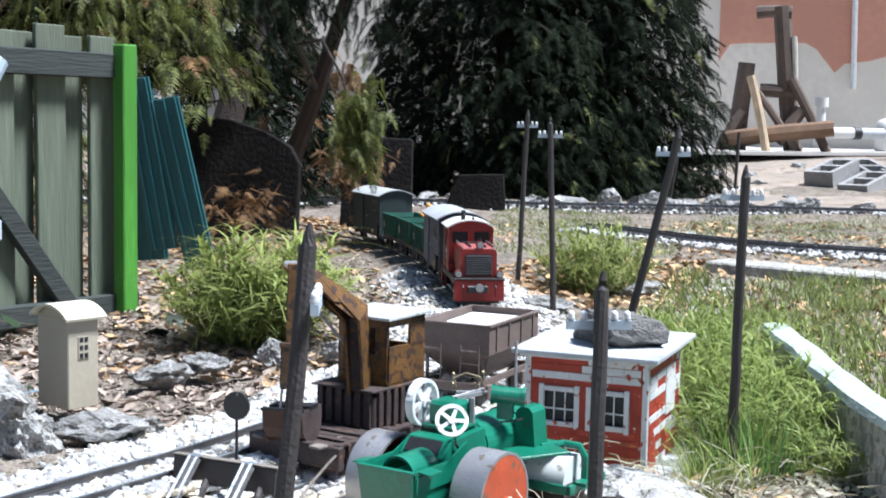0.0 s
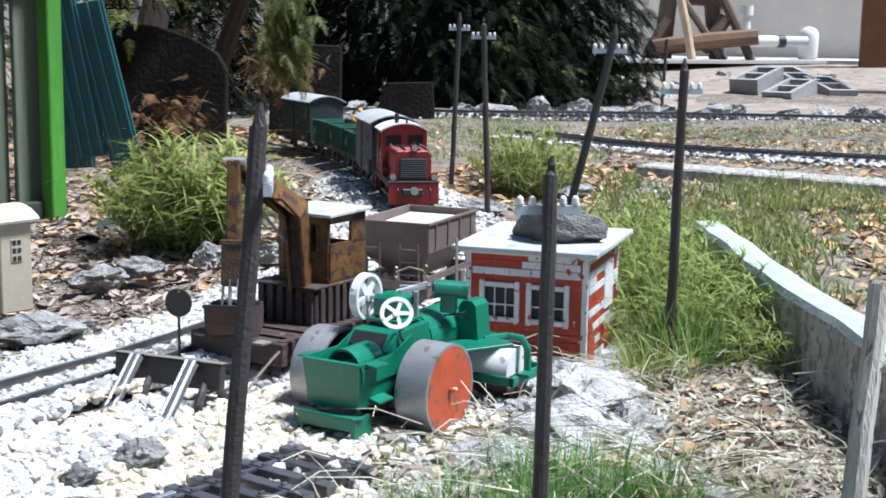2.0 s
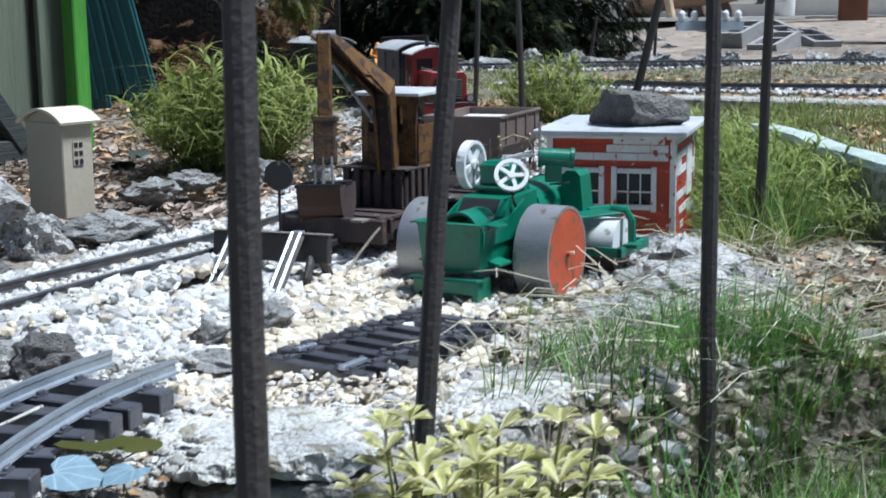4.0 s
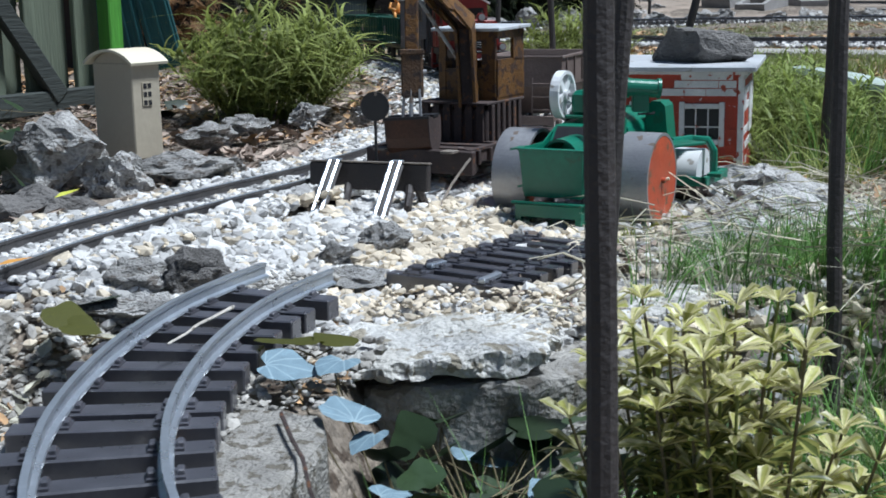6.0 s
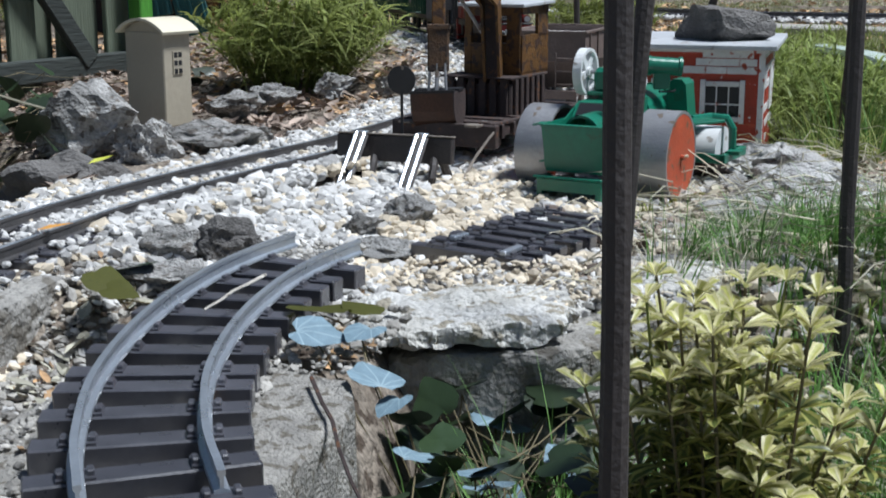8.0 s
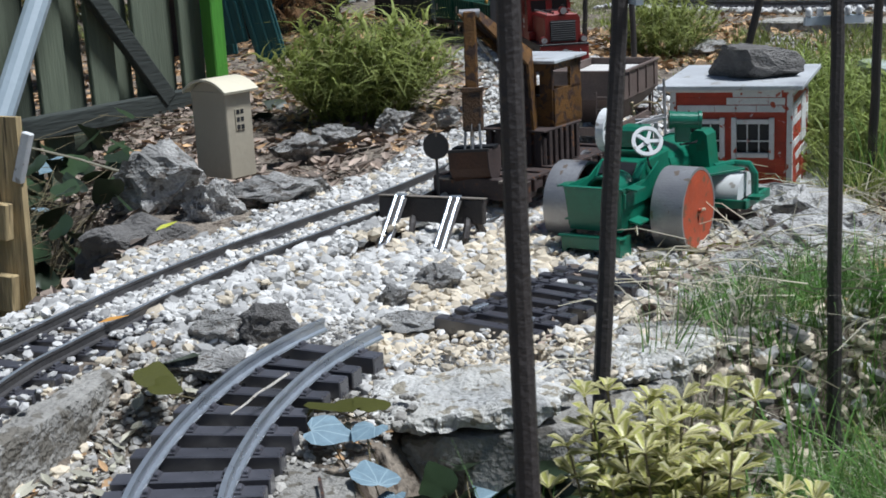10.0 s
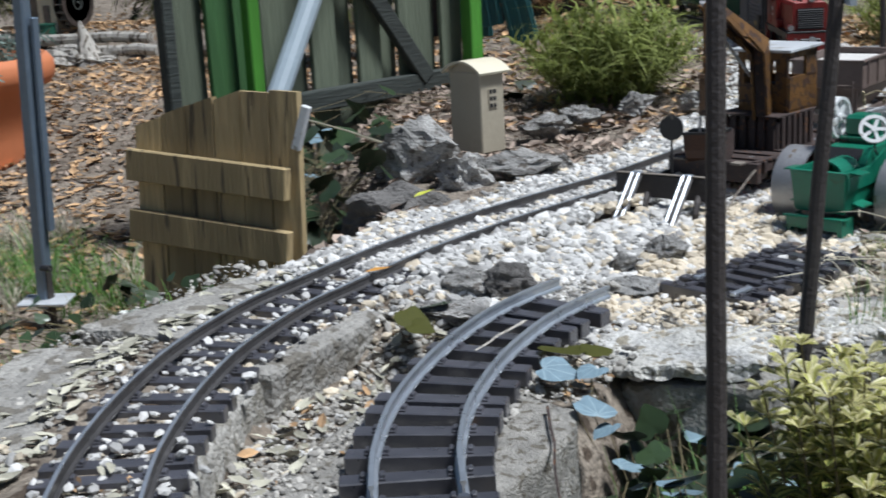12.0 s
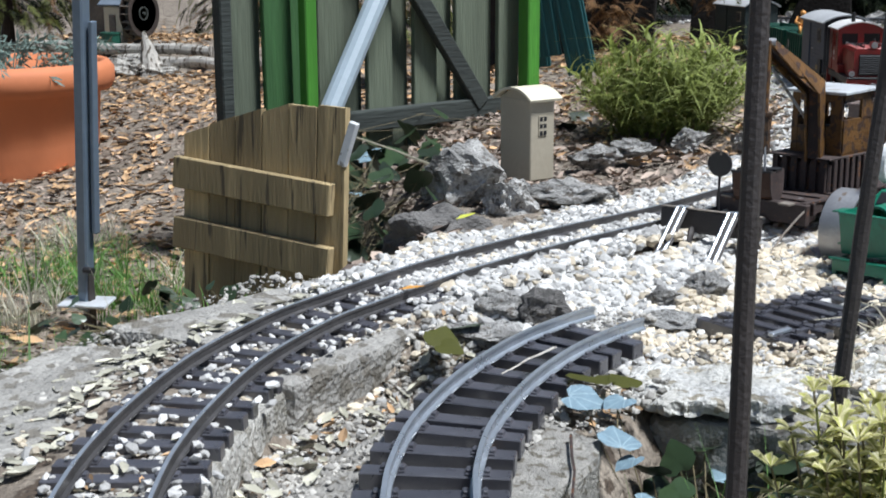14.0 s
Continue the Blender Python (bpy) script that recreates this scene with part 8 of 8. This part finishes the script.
def build_straw():
    r = random.Random(31)
    bm = bmesh.new()
    for k in range(620):
        x, y = (r.uniform(0.02, 0.36), r.uniform(0.48, 1.15)) if k % 2 else (r.uniform(0.12, 0.40), r.uniform(0.36, 0.85))
        a, L = r.uniform(0, 6.28), r.uniform(0.02, 0.09)
        z = ground_z(x, y) + r.uniform(0.003, 0.03)
        d = Vector((math.cos(a), math.sin(a), r.uniform(-0.15, 0.25))) * L
        tube(bm, [(x, y, z), Vector((x, y, z)) + d * 0.5 + Vector((0, 0, 0.006)), Vector((x, y, z)) + d], 0.0007, 3, 0.5)
    tagged(part("straw", bm, M_GRASS_PALE), "bleached straw stalks scattered over the bed", "straw", kind="stuff")


build_straw()


def fallen_leaf(at, size, material, rz, label):
    bm = bmesh.new()
    v, f = LEAVES[1]
    vs = [bm.verts.new(p) for p in v]
    for q in f:
        bm.faces.new([vs[i] for i in q])
    ob = part("fallen_leaf", bm, material)
    ob.matrix_world = pose(*at, 8, -6, rz) @ Matrix.Diagonal((size, size * 0.8, size * 0.8, 1))
    tagged(ob, label, "leaf", group="single fallen leaves")


M_LEAF_ORANGE = mat("orange fallen leaf", (0.62, 0.30, 0.06), 0.7, vary=0.3, size=60)
M_LEAF_LIME = mat("lime yellow leaf", (0.50, 0.52, 0.06), 0.6, vary=0.25, size=60)
fallen_leaf((-0.277, 0.511, 0.023), 0.022, M_LEAF_ORANGE, 20, "orange fallen leaf lying between the rails")
fallen_leaf((-0.400, 0.845, 0.008), 0.026, M_LEAF_LIME, 60, "lime yellow leaf lying at the ballast edge")
fallen_leaf((-0.100, 0.275, 0.004), 0.026, M_LEAF_ORANGE, 110, "orange fallen leaf beside the loose curved track")


# variegated dwarf shrub: whorls of small pointed leaves on upright stems
M_TWIG = mat("olive brown twig", (0.17, 0.14, 0.075), 0.8, vary=0.3, size=40)


def build_shrub():
    t = thing("variegated_shrub", pose(0.108, 0.325, -0.135), "dwarf shrub with cream-edged yellow-green leaves", "shrub")
    r = random.Random(17)
    n = 0
    spots = [(0.046 * math.sqrt((k + 0.5) / 60), 2.4 * k, r.uniform(0.06, 0.180)) for k in range(60)] + [(0.088, 3.3 + 0.12 * k, 0.05 + 0.02 * k) for k in range(3)]
    for k, (q, a, high) in enumerate(spots):
        top = Vector((q * 1.35 * math.cos(a), q * 1.1 * math.sin(a), high * (1 - 2.0 * q) + 0.018))
        foot = Vector((q * 0.45 * math.cos(a), q * 0.45 * math.sin(a), 0))
        mid = foot.lerp(top, 0.5) + Vector((r.uniform(-0.004, 0.004), r.uniform(-0.004, 0.004), 0.006))
        bm = tube(bmesh.new(), [foot, mid, top], 0.0010, 5, 0.6)
        st = part("stem", bm, M_TWIG if k % 3 else M_TUFT, t)
        bm = bmesh.new()
        for w in range(6):
            if w == 4:
                part("leaf_whorl", bm, M_LEAF_OLIVE, st, "olive green leaf whorl", True).data.materials.append(M_LEAF_YG)
                bm = bmesh.new()
            c = mid.lerp(top, w / 5)
            for j in range(8 if w > 2 else 6):
                az = 2 * math.pi * (j + 0.5 * (w % 2)) / 7 + r.uniform(-0.3, 0.3)
                up = -0.05 + 0.13 * w + r.uniform(-0.32, 0.32)
                L, W = r.uniform(0.0115, 0.0190) * (1 if w < 5 else 0.8), r.uniform(0.0040, 0.0054)
                d = Vector((math.cos(az) * math.cos(up), math.sin(az) * math.cos(up), math.sin(up)))
                s = (Vector((-math.sin(az), math.cos(az), 0)) + Vector((0, 0, r.uniform(-0.6, 0.6)))).normalized() * W / 2
                nrm = d.cross(s).normalized() * 0.0007
                p0, p1, p2, p3 = c, c + d * L * 0.4, c + d * L * 0.75 - Vector((0, 0, 0.0006)), c + d * L - Vector((0, 0, 0.0025))
                v = [bm.verts.new(p) for p in (p0, p1 - s * 0.72 + nrm, p1 - s * 0.34, p1 + s * 0.34, p1 + s * 0.72 + nrm, p2 - s * 1.05 + nrm, p2 - s * 0.5, p2 + s * 0.5, p2 + s * 1.05 + nrm, p3)]
                for f, margin in (((0, 1, 2), 1), ((0, 2, 3), 0), ((0, 3, 4), 1), ((1, 5, 6, 2), 1), ((2, 6, 7, 3), 0), ((3, 7, 8, 4), 1), ((5, 9, 6), 1), ((6, 9, 7), 0), ((7, 9, 8), 1)):
                    bm.faces.new([v[i] for i in f]).material_index = margin
        part("leaf_whorl", bm, M_LEAF_YG, st, "cream-edged yellow leaf whorl", True).data.materials.append(M_LEAF_CREAM)


build_shrub()


# ivy: lobed leaves on thin runners
def ivy_leaf_mesh(name, material):
    pts = [(0, -0.34), (0.16, -0.46), (0.36, -0.42), (0.50, -0.22), (0.47, 0.0), (0.38, 0.16), (0.26, 0.30), (0.13, 0.47), (0, 0.58), (-0.13, 0.47), (-0.27, 0.30), (-0.40, 0.16), (-0.50, 0.0), (-0.50, -0.22), (-0.36, -0.42), (-0.16, -0.46)]
    bm = bmesh.new()
    c = bm.verts.new((0, -0.1, 0.02))
    v = [bm.verts.new((x, y, 0.10 * (x * x) - 0.12 * max(0, y) ** 2 + 0.03 * math.sin(9 * x + 5 * y))) for x, y in pts]
    for k in range(len(v)):
        bm.faces.new((c, v[k], v[(k + 1) % len(v)]))
    me = bpy.data.meshes.new(name)
    bm.to_mesh(me)
    bm.free()
    for q in me.polygons:
        q.use_smooth = True
    me.materials.append(material)
    return me


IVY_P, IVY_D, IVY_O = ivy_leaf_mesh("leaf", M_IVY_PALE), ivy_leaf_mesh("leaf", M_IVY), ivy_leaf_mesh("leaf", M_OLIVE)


def build_ivy(at, leaves, label, seed):
    t = thing("ivy_plant", Matrix.Translation(at), label, "ivy")
    r = random.Random(seed)
    inv = Matrix.Translation(at).inverted()
    prev = Vector(at)
    for k, (p, size, pale) in enumerate(leaves):
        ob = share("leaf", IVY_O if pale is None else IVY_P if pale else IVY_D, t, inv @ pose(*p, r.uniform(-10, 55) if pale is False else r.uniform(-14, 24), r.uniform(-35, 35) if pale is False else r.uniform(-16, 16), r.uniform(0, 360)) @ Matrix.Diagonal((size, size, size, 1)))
        a = Vector(p) - Vector((0, 0, 0.004))
        wpart("runner", tube(bmesh.new(), [prev, prev.lerp(a, 0.5) + Vector((0, 0, -0.004)), a], 0.0004, 4), M_TWIG, t)
        prev = a if k % 3 else Vector(at)
    return t


IV = random.Random(3)
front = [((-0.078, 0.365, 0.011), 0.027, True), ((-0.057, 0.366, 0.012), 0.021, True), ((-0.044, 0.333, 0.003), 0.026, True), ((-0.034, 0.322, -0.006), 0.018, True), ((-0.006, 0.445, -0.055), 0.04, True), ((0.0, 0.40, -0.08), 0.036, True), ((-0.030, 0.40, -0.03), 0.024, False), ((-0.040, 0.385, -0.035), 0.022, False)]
front += [((IV.uniform(-0.035, 0.05), IV.uniform(0.24, 0.46), IV.uniform(-0.12, -0.03)), IV.uniform(0.015, 0.030), IV.random() < 0.16) for _ in range(60)]
front += [((IV.uniform(-0.04, 0.06), IV.uniform(0.16, 0.45), IV.uniform(-0.125, -0.04)), IV.uniform(0.013, 0.026), IV.random() < 0.10) for _ in range(110)]
build_ivy((-0.02, 0.37, -0.10), front, "ivy with dark and pale waxy leaves over concrete", 1)
build_ivy((-0.20, 0.44, 0.0), [((-0.212, 0.437, 0.012), 0.026, None), ((-0.200, 0.425, 0.010), 0.020, None), ((-0.082, 0.396, 0.014), 0.036, None), ((-0.066, 0.400, 0.014), 0.022, None), ((-0.21, 0.47, 0.012), 0.026, False)], "olive leaves beside the loose curved track", 2)
build_ivy((-0.60, 0.92, -0.12), [((IV.uniform(-0.74, -0.50), IV.uniform(0.91, 1.20), IV.uniform(-0.13, 0.02)), IV.uniform(0.022, 0.045), IV.random() < 0.14) for _ in range(170)], "dark ivy growing between fence and track", 3)
build_ivy((-0.50, 0.70, -0.14), [((IV.uniform(-0.80, -0.46), IV.uniform(0.56, 0.82), IV.uniform(-0.17, -0.08)), IV.uniform(0.012, 0.027), IV.random() < 0.04) for _ in range(110)], "dark ivy growing beside the ballast edge", 4)
build_ivy((-0.80, 1.45, -0.1), [((IV.uniform(-0.95, -0.62), IV.uniform(1.15, 1.75), IV.uniform(-0.10, 0.03)), IV.uniform(0.03, 0.05), IV.random() < 0.15) for _ in range(60)], "dusty ivy at the foot of the fence", 5)


def build_twigs():
    for a, b, r, m, lab in (((-0.069, 0.323, 0.004), (-0.012, 0.19, -0.002), 0.0010, M_RUST, "thin brown twig leaning on concrete"), ((-0.118, 0.415, 0.0245), (-0.128, 0.355, 0.0225), 0.0010, M_STICK, "pale dry twig lying across the sleepers"), ((0.03, 0.845, -0.01), (0.11, 0.80, 0.0), 0.0012, M_GRASS_PALE, "dry straw stalk leaning on the roller"), ((-0.52, 1.0, 0.03), (-0.70, 1.05, 0.06), 0.0016, M_GRASS_PALE, "dry curved stalk behind the rocks")):
        t = thing("twig", Matrix.Translation(a), lab, "twig")
        a, b = Vector(a), Vector(b)
        wpart("stem", tube(bmesh.new(), [a, a.lerp(b, 0.2) + Vector((0.0004, -0.0004, 0.0005)), a.lerp(b, 0.35) + Vector((0.0012, 0.0006, 0.001)), a.lerp(b, 0.55) + Vector((-0.0004, 0.0004, 0.0008)), a.lerp(b, 0.72), a.lerp(b, 0.86) + Vector((0.0008, 0, 0.0004)), b], r, 5, 0.6), m, t)


build_twigs()


# ---- conifers ----
def spray_proto(seed, n=9):
    """A flat drooping spray of scale leaves, tip towards +x."""
    r = random.Random(seed)
    v, f = [], []
    for k in range(n):
        u = k / (n - 1)
        x, z = u, -0.25 * u * u
        for s in (-1, 1):
            L = (0.42 - 0.3 * u) * r.uniform(0.7, 1.2)
            b = len(v)
            v += [(x - 0.05, 0, z), (x + 0.06, 0, z - 0.01), (x + 0.25 * L + 0.1, s * L, z - 0.15 * L + r.uniform(-0.05, 0.05))]
            f.append((b, b + 1, b + 2))
            v += [(x + 0.03, s * L * 0.4, z), (x + 0.09, s * L * 0.42, z), (x + 0.25, s * L * 0.55, z - 0.1)]
            f.append((b + 3, b + 4, b + 5))
    return v, f


SPRAYS = [spray_proto(k) for k in range(4)]


def conifer(at, h, rad, count, seed, mats_share, label, low=0.1, name="conifer_tree", size=(0.035, 0.10), keep=None):
    t = thing(name, Matrix.Translation(at), label, "tree")
    part("trunk", tube(bmesh.new(), [(0, 0, -0.05), (0.02, 0, h * 0.5), (0, 0, h)], rad * 0.07 + 0.02, 10, 0.2), M_BARK, t)
    r = random.Random(seed)
    groups = {}
    for k in range(22):
        z = h * (low + (0.9 - low) * k / 22)
        a = r.uniform(0, 6.28)
        L = rad * (1 - z / h) ** 0.7 * 0.8
        part("limb", tube(bmesh.new(), [(0, 0, z), (L * 0.5 * math.cos(a), L * 0.5 * math.sin(a), z + 0.03), (L * math.cos(a), L * math.sin(a), z - 0.08 * L)], 0.014, 5, 0.3), M_BARK, t)
    for k in range(count):
        z = h * (low + (1 - low) * r.random() ** 1.25)
        a = r.uniform(0, 6.28)
        reach = rad * max(0.06, (1 - z / h)) ** 0.55 * (0.82 + 0.25 * noise.noise((math.cos(a) * 2, math.sin(a) * 2, z * 3 + seed)))
        q = reach * (r.random() ** 0.35)
        p = Vector((q * math.cos(a), q * math.sin(a), z))
        if keep and not keep(p):
            continue
        s = r.uniform(*size)
        m = pose(*p, r.uniform(-40, 40), r.uniform(10, 65), math.degrees(a) + r.uniform(-50, 50)) @ Matrix.Diagonal((s, s, s, 1))
        w, x = r.random(), 0
        for material, share_ in mats_share:
            x += share_
            if w < x:
                groups.setdefault(material, []).append((r.randrange(4), m))
                break
    for material, ms in groups.items():
        ob = scatter("crown", SPRAYS, ms, material, "", parent=t, kind="")
        if "kind" in ob:
            del ob["kind"]
    return t


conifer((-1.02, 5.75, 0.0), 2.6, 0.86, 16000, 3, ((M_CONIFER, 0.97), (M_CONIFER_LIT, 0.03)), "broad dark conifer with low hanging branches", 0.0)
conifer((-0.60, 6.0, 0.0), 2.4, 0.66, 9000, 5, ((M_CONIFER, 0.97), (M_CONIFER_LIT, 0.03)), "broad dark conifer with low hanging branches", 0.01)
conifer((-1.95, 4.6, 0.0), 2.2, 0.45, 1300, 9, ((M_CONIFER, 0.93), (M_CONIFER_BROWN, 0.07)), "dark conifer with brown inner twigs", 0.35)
conifer((-1.30, 2.75, 0.02), 1.3, 0.50, 3600, 11, ((M_CONIFER_LIT, 0.62), (M_CONIFER, 0.28), (M_CONIFER_BROWN, 0.10)), "yellow-green cypress rising behind the fence", 0.30, size=(0.03, 0.08))
conifer((-3.22, 2.95, -0.1), 1.3, 0.36, 2400, 12, ((M_CONIFER_LIT, 0.45), (M_CONIFER, 0.45), (M_CONIFER_BROWN, 0.1)), "green cypress at the end of the bed", 0.12, size=(0.03, 0.07))
conifer((-2.42, 3.72, -0.1), 1.3, 0.62, 5200, 13, ((M_CONIFER_LIT, 0.6), (M_CONIFER, 0.3), (M_CONIFER_BROWN, 0.1)), "yellow-green cypress hanging over the toy mill", 0.0, size=(0.03, 0.07), keep=lambda p: p.z > 0.09)

# added bush: stands in for the darkness between the boards and slabs
conifer((-1.72, 4.55, 0.0), 0.9, 0.48, 2600, 21, ((M_CONIFER, 0.9), (M_CONIFER_BROWN, 0.1)), "low dark bush added to fill the pale gap behind the slabs", 0.0, name="evergreen_bush")


def build_leaning_trunk():
    t = thing("leaning_tree", pose(-1.46, 3.8, 0.0), "leaning dark cypress trunk with hanging yellowed branches", "tree")
    wpart("trunk", tube(bmesh.new(), [(-1.50, 3.76, 0.0), (-1.48, 3.76, 0.3), (-1.42, 3.80, 0.55), (-1.35, 3.83, 0.75), (-1.25, 3.85, 1.1)], 0.055, 10, 0.6), M_BARK, t)
    wpart("limb", tube(bmesh.new(), [(-1.25, 3.6, 0.0), (-1.12, 3.4, 0.18), (-1.0, 3.3, 0.40), (-0.86, 3.2, 0.7)], 0.035, 8, 0.5), M_BARK, t)
    wpart("limb", tube(bmesh.new(), [(-1.0, 3.3, 0.40), (-0.9, 2.9, 0.50), (-0.78, 2.75, 0.50), (-0.71, 2.72, 0.40)], 0.008, 6, 0.3), M_BARK, t)
    r = random.Random(41)
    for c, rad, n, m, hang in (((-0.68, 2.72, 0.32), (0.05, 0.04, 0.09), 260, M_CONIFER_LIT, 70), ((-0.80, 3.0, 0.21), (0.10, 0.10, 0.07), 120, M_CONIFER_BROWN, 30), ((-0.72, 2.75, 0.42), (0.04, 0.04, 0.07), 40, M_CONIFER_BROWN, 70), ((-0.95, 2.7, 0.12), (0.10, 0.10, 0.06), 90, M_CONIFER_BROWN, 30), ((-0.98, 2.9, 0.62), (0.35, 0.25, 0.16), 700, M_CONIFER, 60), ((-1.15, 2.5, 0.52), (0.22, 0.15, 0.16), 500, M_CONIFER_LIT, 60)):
        ms = []
        for k in range(n):
            p = [c[i] + r.gauss(0, 0.5) * rad[i] for i in range(3)]
            s = r.uniform(0.02, 0.055)
            ms.append((r.randrange(4), pose(*p, r.uniform(-40, 40), r.uniform(hang - 30, hang + 25), r.uniform(0, 360)) @ Matrix.Diagonal((s, s, s, 1))))
        ob = scatter("foliage", SPRAYS, ms, m, "", kind="")
        if "kind" in ob:
            del ob["kind"]
        ob.parent = t
        ob.matrix_parent_inverse = t.matrix_basis.inverted()


build_leaning_trunk()
